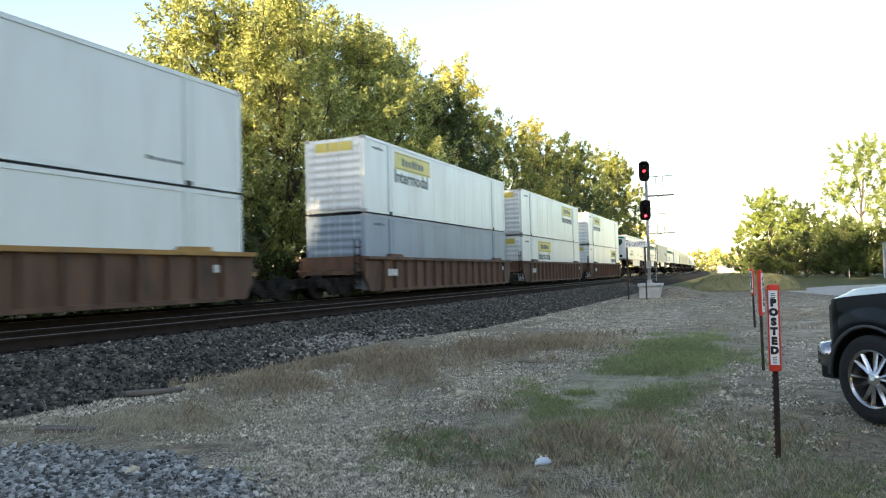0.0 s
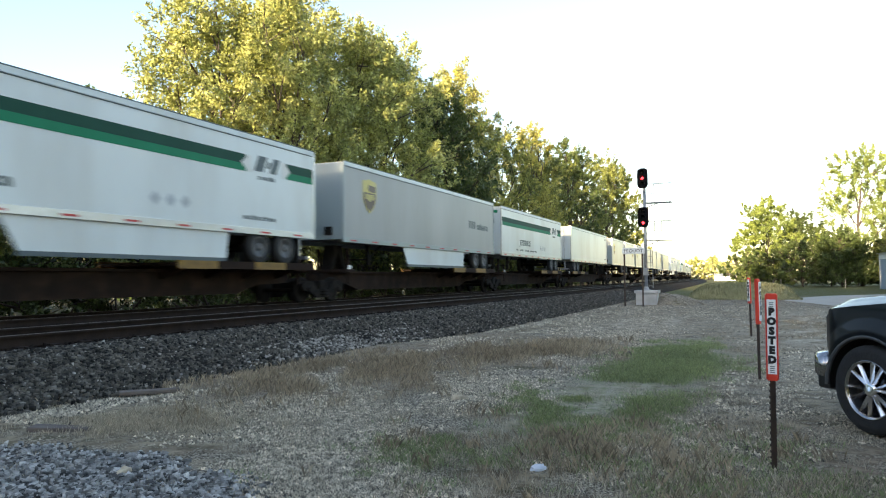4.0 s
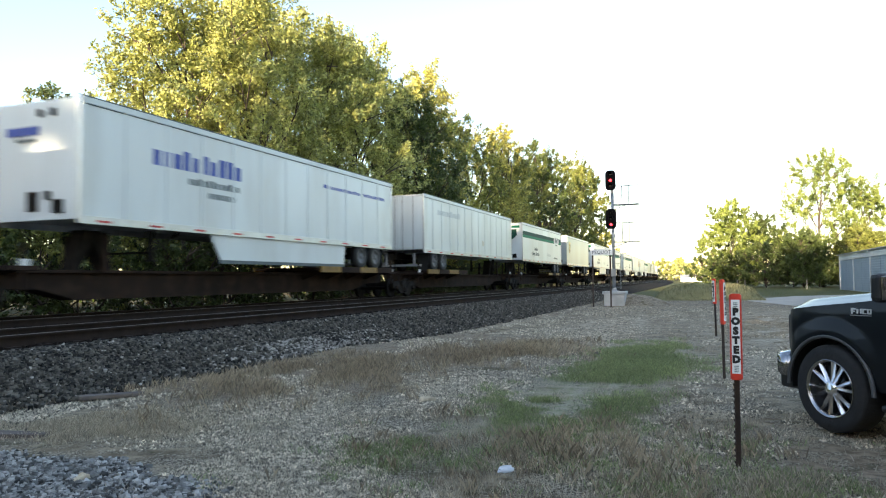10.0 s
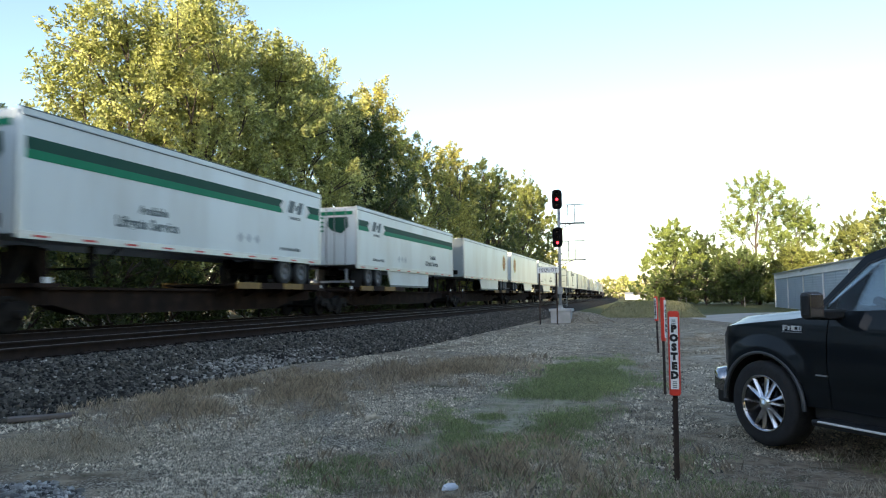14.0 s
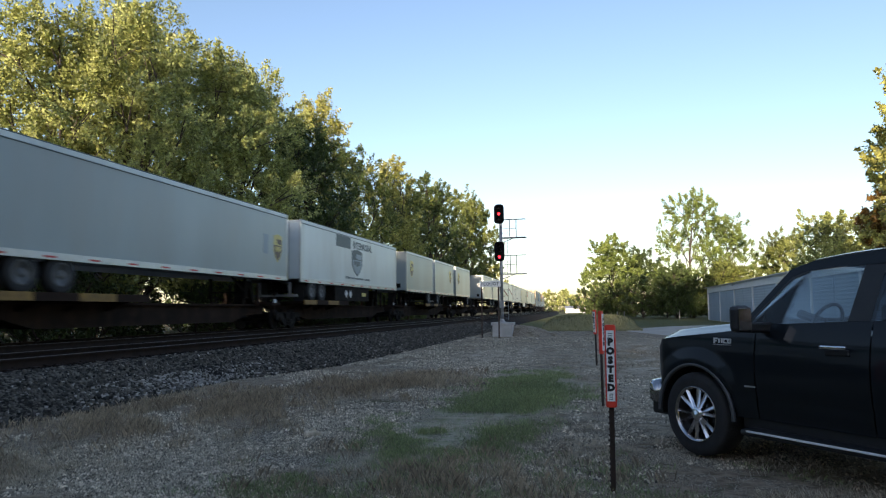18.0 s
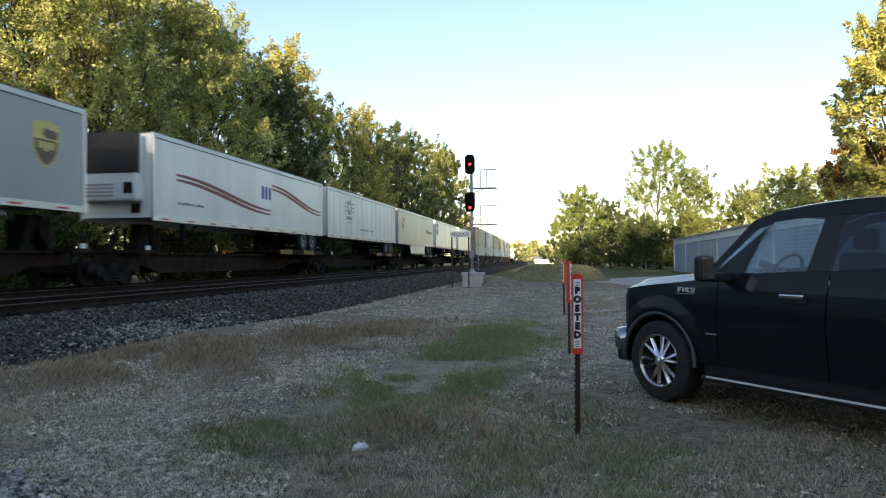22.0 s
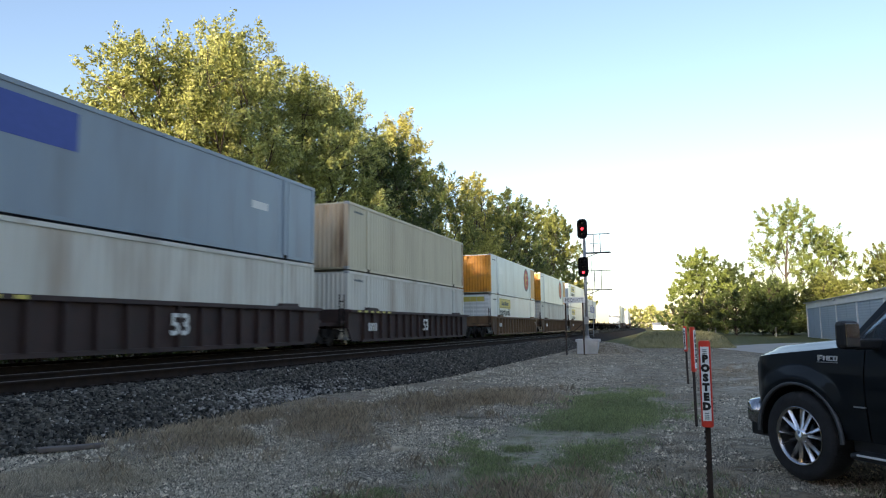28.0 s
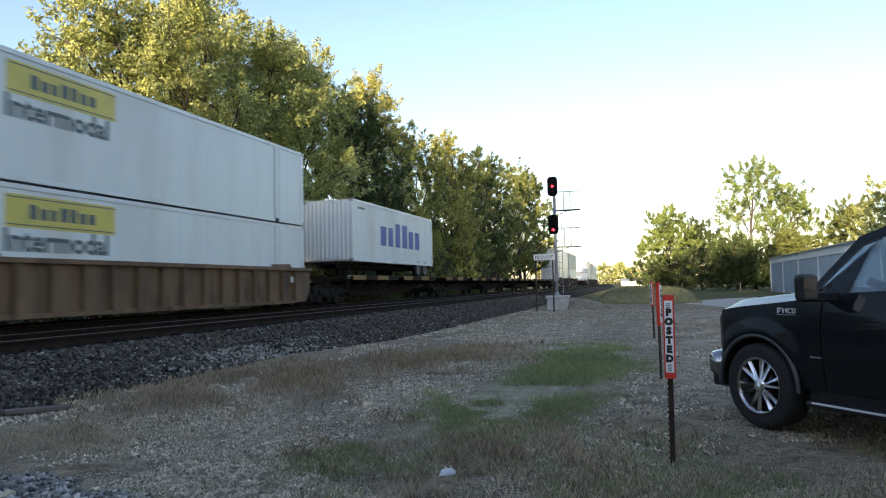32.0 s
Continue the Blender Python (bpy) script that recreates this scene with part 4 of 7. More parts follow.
def corrugated(W, L, H, ribs, depth=0.03):
    """A box whose long sides are folded into vertical ribs."""
    bm = bmesh.new()
    ys = np.linspace(-L / 2, L / 2, ribs * 4 + 1)
    prof = []
    for k, y in enumerate(ys):
        prof.append((W / 2 - (depth if k % 4 in (1, 2) else 0.0), y))
    ring = [(x, y) for x, y in prof] + [(-x, y) for x, y in prof[::-1]]
    a = [bm.verts.new((x, y, 0)) for x, y in ring]
    b = [bm.verts.new((x, y, H)) for x, y in ring]
    for k in range(len(ring)):
        bm.faces.new((a[k], a[(k + 1) % len(ring)], b[(k + 1) % len(ring)], b[k]))
    bm.faces.new(b)
    bm.faces.new(a[::-1])
    bmesh.ops.recalc_face_normals(bm, faces=bm.faces)
    return bm


def container(u, z, paint, style="smooth", L=16.15, H=2.86, logos=(), ends=None, near_end="doors", label=""):
    """An intermodal container: shell, posts, rails, castings, end doors with lock rods, markings."""
    W = 2.59
    top = rides(thing("shipping_container", pose(0, 0, 0), label, "container", "containers on the train"), u, z)
    end_mat = ends or paint
    if style == "corrugated":
        me = once(("shellc", L, H, paint), lambda: to_mesh("shell", corrugated(W - 0.04, L - 0.10, H - 0.06, int(L / 0.27)), paint))
        child("shell", me, top, (0, 0, 0.03))
    else:
        child("shell", once(("shell", L, H, paint), lambda: to_mesh("shell", boxes((-W / 2 + 0.02, W / 2 - 0.02, -L / 2 + 0.05, L / 2 - 0.05, 0.03, H - 0.03), bevel=0.01), paint)), top)
        seam = once(("seam", H, paint), lambda: to_mesh("panel_joint", boxes((W / 2 - 0.025, W / 2 - 0.0165, -0.012, 0.012, 0.14, H - 0.1)), paint))
        for k in range(1, 13):
            child("panel_joint", seam, top, (0, -L / 2 + L * k / 13, 0))
    post = once(("post", H, end_mat), lambda: to_mesh("corner_post", boxes((-0.09, 0.09, -0.09, 0.09, 0, H), bevel=0.012), end_mat))
    cast = once(("cast", "galv"), lambda: to_mesh("corner_casting", boxes((-0.095, 0.095, -0.095, 0.095, -0.01, 0.12), bevel=0.01), "galv"))
    for sx in (-1, 1):
        for sy in (-1, 1):
            child("corner_post", post, top, (sx * (W / 2 - 0.09), sy * (L / 2 - 0.09), 0))
            for zz in (0.0, H - 0.11):
                child("corner_casting", cast, top, (sx * (W / 2 - 0.092), sy * (L / 2 - 0.092), zz))
    if L > 13:
        stack_post = once(("stackpost", H, paint), lambda: to_mesh("stacking_post", prism([(-0.05, -0.16), (0.012, -0.16), (0.012, -0.135), (-0.012, -0.135), (-0.012, -0.10), (0.008, -0.10), (0.008, 0.10), (-0.012, 0.10), (-0.012, 0.135), (0.012, 0.135), (0.012, 0.16), (-0.05, 0.16)], 0.0, H, 'xy'), "iceblue" if paint == "white" else paint))
        pad = once("pad", lambda: to_mesh("lift_pad", boxes((-0.06, 0.015, -0.11, 0.11, 0, 0.14)), "black"))
        for sy in (-1, 1):
            for sx in (-1, 1):
                child("stacking_post", stack_post, top, (sx * (W / 2), sy * 6.05, 0), (0, 0, 0 if sx > 0 else 180))
                child("lift_pad", pad, top, (sx * (W / 2), sy * 6.05, -0.02), (0, 0, 0 if sx > 0 else 180))
    rail = once(("siderail", L, paint), lambda: to_mesh("side_rail", boxes((-0.03, 0.006, -L / 2 + 0.15, L / 2 - 0.15, 0, 0.11)), paint))
    for sx in (-1, 1):
        for zz in (0.0, H - 0.11):
            child("side_rail", rail, top, (sx * W / 2, 0, zz), (0, 0, 0 if sx > 0 else 180))
    for sy, kind in ((-1, near_end), (1, "panel")):
        if kind == "doors":
            leaf = once(("doorleaf", H, end_mat), lambda: to_mesh("door", prism([(0.0, 0.13)] + [(-0.055 if j in (1, 2) else -0.03, 0.13 + (H - 0.26) * (k + j * 0.25) / 9) for k in range(9) for j in range(4)] + [(-0.03, H - 0.13), (0.0, H - 0.13)], 0.02, W / 2 - 0.18), end_mat))
            rod = once(("rod", H), lambda: to_mesh("lock_rod", tube(bmesh.new(), (0, 0, 0.06), (0, 0, H - 0.06), 0.013, sides=8), "paleblue"))
            child("door", leaf, top, (0, -L / 2 + 0.02, 0))
            child("door", leaf, top, (-W / 2 + 0.16, -L / 2 + 0.02, 0))
            for x in (-0.85, -0.25, 0.25, 0.85):
                child("lock_rod", rod, top, (x, -L / 2 - 0.05, 0), label="")
        elif kind == "ribbed":
            me = once(("endrib", H, end_mat, ends), lambda: to_mesh("end_wall", prism([(-W / 2 + 0.15, 0.02)] + [(-W / 2 + 0.15 + (W - 0.3) * (k + j * 0.25) / 11, -0.045 if j in (1, 2) else 0.0) for k in range(11) for j in range(4)] + [(W / 2 - 0.15, 0.0), (W / 2 - 0.15, 0.02)], 0.1, H - 0.1, 'xy'), end_mat))
            child("end_wall", me, top, (0, -L / 2 + 0.02, 0))
        elif kind == "reefer":
            part("end_wall", boxes((-W / 2 + 0.17, W / 2 - 0.17, 0, 0.03, 0.1, H - 0.1)), "white", top, at=(0, -L / 2 + 0.02, 0))
            part("cooling_unit", boxes((-0.95, 0.95, -0.42, 0, 0.9, H - 0.15), bevel=0.08), "white", top, at=(0, -L / 2 + 0.03, 0), label="white cooling unit with a black grille")
            part("grille", boxes((-0.7, 0.7, -0.45, -0.42, 1.7, H - 0.3)), "trucktrim", top, at=(0, -L / 2 + 0.03, 0))
        else:
            me = once(("endpanel", H, end_mat), lambda: to_mesh("end_wall", boxes((-W / 2 + 0.15, W / 2 - 0.15, -0.01, 0.02, 0.1, H - 0.1)), end_mat))
            child("end_wall", me, top, (0, sy * (L / 2 - 0.03), 0))
    F = W / 2 - 0.018
    for lg in logos:
        kind = lg[0]
        if kind == "jb":
            _, y, zz, w = lg
            part("yellow_panel", boxes((F, F + 0.006, y - w / 2, y + w / 2, zz - 0.36, zz + 0.36)), "yellow", top, "yellow logo panel")
            part("lettering", bars(y, zz, w * 0.62, 0.32, 7, F + 0.007, 3), "ink", top)
            part("panel_line", boxes((F + 0.006, F + 0.01, y - w / 2 + 0.03, y + w / 2 - 0.03, zz - 0.31, zz - 0.285), (F + 0.006, F + 0.01, y - w / 2 + 0.03, y + w / 2 - 0.03, zz + 0.285, zz + 0.31)), "ink", top)
            child("lettering", text_mesh("Intermodal", w * 0.215, "ink", 0.02), top, (F + 0.006, y - 0.04 * w, zz - 0.66), label="dark grey word on the side")
        elif kind == "jbend":
            part("yellow_panel", boxes((-0.8, 0.8, -0.012, 0, -0.17, 0.17)), "yellow", top, "yellow logo panel", at=(0, -L / 2 - 0.03, H - 0.35))
        elif kind == "disc":
            _, y, zz, r0 = lg
            d1 = part("logo_disc", prism(disc_outline(y, zz, r0, r0), F, F + 0.006), "ink", top, "round dark blue, red and orange logo")
            part("logo_disc_inner", prism(disc_outline(y, zz, r0 * 0.84, r0 * 0.84), F + 0.004, F + 0.010), "redink", d1)
            part("logo_stroke", boxes((F + 0.01, F + 0.014, y - r0 * 0.45, y - r0 * 0.1, zz - r0 * 0.55, zz + r0 * 0.55), *[(F + 0.01, F + 0.014, y - r0 * 0.1, y + r0 * 0.5, zz + r0 * q - 0.06, zz + r0 * q + 0.08) for q in (-0.48, 0.0, 0.44)]), "orange", d1)
        elif kind == "bars":
            _, y, zz, w, h, n, ink = lg
            part("lettering", bars(y, zz, w, h, n, F, int(y * 10) + n), ink, top)
        elif kind == "box":
            _, y, zz, w, h, ink = lg
            part("marking_panel", boxes((F, F + 0.006, y - w / 2, y + w / 2, zz - h / 2, zz + h / 2)), ink, top)
    part("serial_marks", bars(-L / 2 + 1.1, H - 0.35, 0.9, 0.11, 6, F, 5), "ink", top)
    return top


def truck_frame(top, y):
    """A two-axle bogie: side frames, springs, wheels."""
    side = once("bogie_side", lambda: to_mesh("side_frame", prism([(-1.25, 0.62), (-1.05, 0.72), (-0.6, 0.70), (-0.35, 0.42), (0.35, 0.42), (0.6, 0.70), (1.05, 0.72), (1.25, 0.62), (1.2, 0.42), (0.98, 0.36), (0.62, 0.30), (0.42, 0.16), (-0.42, 0.16), (-0.62, 0.30), (-0.98, 0.36), (-1.2, 0.42)], -0.06, 0.06), "black"))
    spring = once("bogie_spring", lambda: to_mesh("spring_nest", lathe([(0.18, 0.05), (0.18, 0.2), (0.23, 0.17), (0.28, 0.2), (0.33, 0.17), (0.38, 0.2), (0.43, 0.17), (0.43, 0.05)], 10, 'z'), "black"))
    wheel = once("rail_wheel", lambda: to_mesh("wheel", lathe([(-0.07, 0.36), (-0.07, 0.42), (0.06, 0.415), (0.06, 0.35), (0.035, 0.33), (0.035, 0.14), (0.08, 0.12), (0.08, 0.0)], 28, 'x'), "black", True))
    axle = once("rail_axle", lambda: to_mesh("axle", tube(bmesh.new(), (-0.7, 0, 0), (0.7, 0, 0), 0.075, sides=12), "black"))
    cap = once("axle_cap", lambda: to_mesh("bearing_cap", lathe([(0, 0.11), (0.1, 0.10), (0.12, 0.07), (0.12, 0.0)], 14, 'x'), "black", True))
    for sx in (-1, 1):
        f = child("side_frame", side, top, (sx * 1.0, y, 0))
        child("spring_nest", spring, f, (0, 0, 0))
        for sy in (-0.89, 0.89):
            child("wheel", wheel, top, (sx * 0.755, y + sy, 0.42), (0, 0, 0 if sx > 0 else 180))
            child("bearing_cap", cap, f, (sx * 0.06, sy, 0.42), (0, 0, 0 if sx > 0 else 180))
    for sy in (-0.89, 0.89):
        child("axle", axle, top, (0, y + sy, 0.42))
    part("bolster", boxes((-1.05, 1.05, -0.2, 0.2, 0.42, 0.72), bevel=0.03), "black", top, at=(0, y, 0))


def well_car(u, pitch, paint, rim, label, mark=False, both=False):
    """One unit of a stack car: deep well with ribbed sides and the bogie at its leading end."""
    top = rides(thing("well_car", pose(0, 0, 0), label, "railway car", "stack cars of the train"), u)
    L, T = pitch - 2.6, 1.50
    side = once(("wellside", L, paint), lambda: to_mesh("well_side", prism([(-L / 2, 0.62), (-L / 2 + 0.06, 0.62), (-L / 2 + 0.3, 0.22), (L / 2 - 0.3, 0.22), (L / 2 - 0.06, 0.62), (L / 2, 0.62), (L / 2, T - 0.12), (-L / 2, T - 0.12)], -0.03, 0.03), paint))
    rimm = once(("wellrim", L, rim), lambda: to_mesh("top_rail", boxes((-0.10, 0.16, -L / 2, L / 2, T - 0.12, T), bevel=0.012), rim))
    sill = once(("wellsill", L, paint), lambda: to_mesh("bottom_sill", boxes((-0.07, 0.09, -L / 2 + 1.2, L / 2 - 1.2, 0.18, 0.30), bevel=0.01), paint))
    rib = once(("wellrib", paint), lambda: to_mesh("rib", boxes((0, 0.13, -0.05, 0.05, 0.28, T - 0.12), bevel=0.01), paint))
    bulk = once(("bulk", paint), lambda: to_mesh("end_bulkhead", boxes((-1.35, 1.35, -0.08, 0.08, 0.75, T + 0.02), (-1.3, 1.3, -0.5, 0.5, 0.95, 1.05)), paint))
    guide = once(("guide", rim), lambda: to_mesh("container_guide", prism([(-0.55, T), (-0.45, T + 0.10), (0.55, T + 0.12), (0.62, T)], -0.12, 0.06), rim))
    for sx in (-1, 1):
        rot = (0, 0, 0 if sx > 0 else 180)
        s = child("well_side", side, top, (sx * 1.40, 0, 0), rot)
        child("top_rail", rimm, top, (sx * 1.42, 0, 0), rot)
        child("bottom_sill", sill, top, (sx * 1.42, 0, 0), rot)
        nr = 16
        for k in range(nr):
            child("rib", rib, s, (0.03, -L / 2 + 1.3 + (L - 2.6) * k / (nr - 1), 0))
        for sy in (-1, 1):
            child("container_guide", guide, top, (sx * 1.45, sy * 6.05, 0), (0, 0, 0 if sy > 0 else 180))
        part("floor_beam", boxes((-0.1, 0.1, -L / 2 + 1.2, L / 2 - 1.2, 0.2, 0.28)), paint, top, at=(sx * 1.2, 0, 0))
    for sy in (-1, 1):
        child("end_bulkhead", bulk, top, (0, sy * (L / 2 - 0.1), 0))
        part("end_platform", prism([(-1.35, -0.2), (1.35, -0.2), (0.7, 1.1), (-0.7, 1.1)], 0.84, 0.98, 'xy'), rim, top, at=(0, sy * (L / 2), 0), rot=(0, 0, 0 if sy > 0 else 180))
    ladder = once(("ladder", rim), lambda: to_mesh("grab_ladder", boxes((-0.02, 0.02, -0.22, -0.18, 0.5, 2.1), (-0.02, 0.02, 0.18, 0.22, 0.5, 2.1), *[(-0.015, 0.015, -0.2, 0.2, 0.6 + 0.3 * k, 0.64 + 0.3 * k) for k in range(5)]), "black"))
    child("grab_ladder", ladder, top, (1.3, -L / 2 - 0.35, 0))
    truck_frame(top, -pitch / 2)
    if both:
        truck_frame(top, pitch / 2)
    if mark:
        child("lettering", text_mesh("53", 0.80, "whiteink", 0.018), top, (1.565, 0.45, 0.86), label="white number on the side")
        part("lettering", bars(-L / 2 + 2.1, 0.8, 0.9, 0.34, 4, 1.56, 9), "whiteink", top)
        part("reflector_marks", boxes(*[(1.575, 1.59, -L / 2 + 0.6 + k * 0.62, -L / 2 + 0.9 + k * 0.62, T - 0.1, T - 0.02) for k in range(6)]), "yellow", top)
    else:
        part("lettering", bars(-L / 2 + 1.9, 0.9, 0.8, 0.26, 4, 1.56, 11), "whiteink", top)
        part("reflector", boxes((1.55, 1.568, L / 2 - 1.7, L / 2 - 1.55, 0.95, 1.15)), "whiteink", top)
    return top


def spine_car(u, pitch, label, wheel_at, rim="ochre", hitch_at=None, lead=False):
    """One platform of a spine car: centre sill, a deck at the trailer's wheels, a hitch, and the bogie at its leading end."""
    top = rides(thing("spine_car", pose(0, 0, 0), label, "railway car", "spine cars of the train"), u)
    L = pitch - 1.9
    part("centre_sill", prism([(-L / 2, 0.66), (-L / 2 + 1.6, 0.62), (-L / 2 + 2.6, 0.36), (L / 2 - 2.6, 0.36), (L / 2 - 1.6, 0.62), (L / 2, 0.66), (L / 2, 1.0), (-L / 2, 1.0)], -0.33, 0.33), "spine", top)
    part("sill_flange", boxes((-0.5, 0.5, -L / 2 + 0.5, L / 2 - 0.5, 0.99, 1.06)), "spine", top)
    for w in wheel_at:
        deck = once(("deck", rim), lambda: to_mesh("wheel_deck", boxes((-1.36, 1.36, -2.9, 2.9, 1.14, 1.22), bevel=0.01), "spine"))
        edge = once(("deckedge", rim), lambda: to_mesh("deck_edge", boxes((-0.03, 0.03, -0.7, 0.7, 1.06, 1.27)), "deckyellow"))
        edge2 = once("deckedge2", lambda: to_mesh("deck_edge", boxes((-0.028, 0.028, -0.75, 0.75, 1.06, 1.27)), "spine"))
        bearer = once("bearer", lambda: to_mesh("deck_bearer", prism([(-1.35, 1.14), (1.35, 1.14), (0.4, 0.8), (-0.4, 0.8)], -0.06, 0.06, 'xz'), "spine"))
        child("wheel_deck", deck, top, (0, w, 0))
        for sx in (-1, 1):
            for q in (-2.2, 0.75):
                child("deck_edge", edge, top, (sx * 1.39, w + q, 0), label="yellow-painted deck edge")
            for q in (-0.73, 2.2):
                child("deck_edge", edge2, top, (sx * 1.39, w + q, 0))
        for q in (-2.4, -0.8, 0.8, 2.4):
            child("deck_bearer", bearer, top, (0, w + q, 0))
    for q in (-1, 1):
        part("end_platform", boxes((-1.2, 1.2, -0.35, 0.35, 1.02, 1.12), bevel=0.01), "spine", top, at=(0, q * (L / 2 - 0.6), 0))
        post = once("spine_post", lambda: to_mesh("end_post", boxes((-0.03, 0.03, -0.03, 0.03, 0.6, 1.6)), "spine"))
        for sx in (-1.11, 1.11):
            child("end_post", post, top, (sx, q * (L / 2 - 0.6), 0))
        part("reflector", boxes((1.15, 1.17, -0.12, 0.12, 1.12, 1.26)), "whiteink", top, at=(0, q * (L / 2 - 0.6), 0))
    for h in (hitch_at if hitch_at is not None else []):
        part("hitch", prism([(-0.55, 1.05), (-0.35, 1.05), (0.05, 1.80), (0.45, 1.05), (0.62, 1.05), (0.32, 1.95), (0.3, 2.02), (-0.3, 2.02), (-0.28, 1.92)], -0.22, 0.22), "black", top, at=(0, h, 0))
        leg = once("hitch_leg", lambda: to_mesh("hitch_leg", boxes((-0.045, 0.045, -0.06, 0.06, 1.0, 1.9)), "spine"))
        for sx in (-0.62, 0.62):
            child("hitch_leg", leg, top, (sx, h, 0))
    truck_frame(top, -pitch / 2)
    return top


def road_wheel():
    tyre = once("tyre", lambda: to_mesh("tyre", lathe([(-0.12, 0.30), (-0.14, 0.42), (-0.12, 0.49), (0.12, 0.49), (0.14, 0.42), (0.12, 0.30)], 26, 'x', False), "rubber", True))
    rim = once("rim", lambda: to_mesh("rim", lathe([(0.10, 0.31), (0.125, 0.31), (0.125, 0.27), (0.05, 0.24), (0.04, 0.13), (0.12, 0.11), (0.13, 0.0)], 22, 'x'), "wheelsteel", True))
    return tyre, rim


def trailer(u, L, paint, label, wheels="far", skirt=None, doors="far", logos=(), H=2.86, reefer=False, front="white", bands=False, ribs=0, trim="alu", single=False, zb=2.07, gear=True):
    """A highway trailer: box, rails, tandem, landing legs, underride guard, skirt, doors and markings."""
    W = 2.59
    top = rides(thing("highway_trailer", pose(0, 0, 0), label, "trailer", "trailers on the train"), u)
    child("box_body", once(("tbody", L, H, paint), lambda: to_mesh("box_body", boxes((-W / 2 + 0.012, W / 2 - 0.012, -L / 2 + 0.02, L / 2 - 0.02, zb + 0.16, zb + H - 0.08), bevel=0.012), paint)), top)
    part("roof", boxes((-W / 2 + 0.03, W / 2 - 0.03, -L / 2 + 0.03, L / 2 - 0.03, zb + H - 0.08, zb + H - 0.03)), "alu", top)
    rl = once(("trail", L, trim), lambda: to_mesh("top_rail", boxes((-0.02, 0.012, -L / 2, L / 2, zb + H - 0.15, zb + H), bevel=0.006), "iceblue"))
    rb = once(("brail", L, trim), lambda: to_mesh("bottom_rail", boxes((-0.02, 0.014, -L / 2, L / 2, zb, zb + 0.18), bevel=0.006), trim))
    for sx in (-1, 1):
        rot = (0, 0, 0 if sx > 0 else 180)
        child("top_rail", rl, top, (sx * W / 2, 0, 0), rot)
        child("bottom_rail", rb, top, (sx * W / 2, 0, 0), rot)
    cp = once(("tpost", H, trim), lambda: to_mesh("corner_post", boxes((-0.06, 0.012, -0.05, 0.05, zb, zb + H), bevel=0.006), trim))
    for sx in (-1, 1):
        for sy in (-1, 1):
            child("corner_post", cp, top, (sx * W / 2, sy * (L / 2 - 0.05), 0), (0, 0, 0 if sx > 0 else 180))
    part("rail_line", boxes((W / 2 - 0.012, W / 2 + 0.004, -L / 2 + 0.06, L / 2 - 0.06, zb + H - 0.178, zb + H - 0.156), (W / 2 - 0.012, W / 2 + 0.016, -L / 2 + 0.02, L / 2 - 0.02, zb + H - 0.012, zb + H + 0.018)), "ink", top)
    n = 10 if L > 12 else 5
    tape = once("tape", lambda: to_mesh("reflective_tape", boxes((W / 2 + 0.013, W / 2 + 0.018, 0, 0.42, 0.05, 0.10)), "redink"))
    for i in range(n):
        child("reflective_tape", tape, top, (0, -L / 2 + L * (i + 0.3) / n, zb))
    if ribs:
        rb2 = once(("trib", H, paint), lambda: to_mesh("side_post", boxes((-0.012, 0.006, -0.03, 0.03, zb + 0.18, zb + H - 0.15)), paint))
        for k in range(1, ribs):
            child("side_post", rb2, top, (W / 2, -L / 2 + L * k / ribs, 0))
    # ends
    for sy in (-1, 1):
        is_door = (doors == "near") == (sy < 0)
        if is_door:
            leaf = once(("tdoor", H), lambda: to_mesh("rear_door", boxes((0.01, W / 2 - 0.08, -0.025, 0, zb + 0.2, zb + H - 0.14)), "white"))
            rod = once(("trod", H), lambda: to_mesh("lock_rod", boxes((-0.015, 0.015, -0.05, -0.025, zb + 0.1, zb + H - 0.1)), "galv"))
            for x in (0, -W / 2 + 0.07):
                child("rear_door", leaf, top, (x, sy * (L / 2 - 0.02), 0), (0, 0, 0)) if sy < 0 else child("rear_door", leaf, top, (-x, sy * (L / 2 - 0.02), 0), (0, 0, 180))
            for x in (-0.75, -0.2, 0.2, 0.75):
                child("lock_rod", rod, top, (x, sy * (L / 2), 0), (0, 0, 0 if sy < 0 else 180))
            part("underride_guard", boxes((-1.1, 1.1, -0.05, 0.05, zb - 0.65, zb - 0.55), (-0.8, -0.7, -0.04, 0.04, zb - 0.6, zb), (0.7, 0.8, -0.04, 0.04, zb - 0.6, zb)), "galv", top, at=(0, sy * (L / 2 - 0.1), 0))
        else:
            part("front_wall", boxes((-W / 2 + 0.07, W / 2 - 0.07, -0.02, 0.02, zb + 0.1, zb + H - 0.06), bevel=0.008), front, top, at=(0, sy * (L / 2 - 0.01), 0))
            part("gladhand_box", boxes((0.55, 0.85, -0.06, 0.06, zb + 0.25, zb + 0.55)), "black", top, at=(0, sy * L / 2, 0))
    if reefer:
        part("cooling_unit", boxes((-1.0, 1.0, -0.45, 0, zb + 0.6, zb + H - 0.12), bevel=0.1), "white", top, "white cooling unit with black louvres", at=(0, -L / 2, 0))
        part("control_panel", boxes((0.55, 0.85, -0.475, -0.44, zb + 0.85, zb + 1.2), bevel=0.01), "black", top, at=(0, -L / 2, 0))
        part("unit_vent", boxes(*[(-0.8, 0.2, -0.47, -0.44, zb + 0.75 + 0.12 * k, zb + 0.81 + 0.12 * k) for k in range(4)]), "galv", top, at=(0, -L / 2, 0))
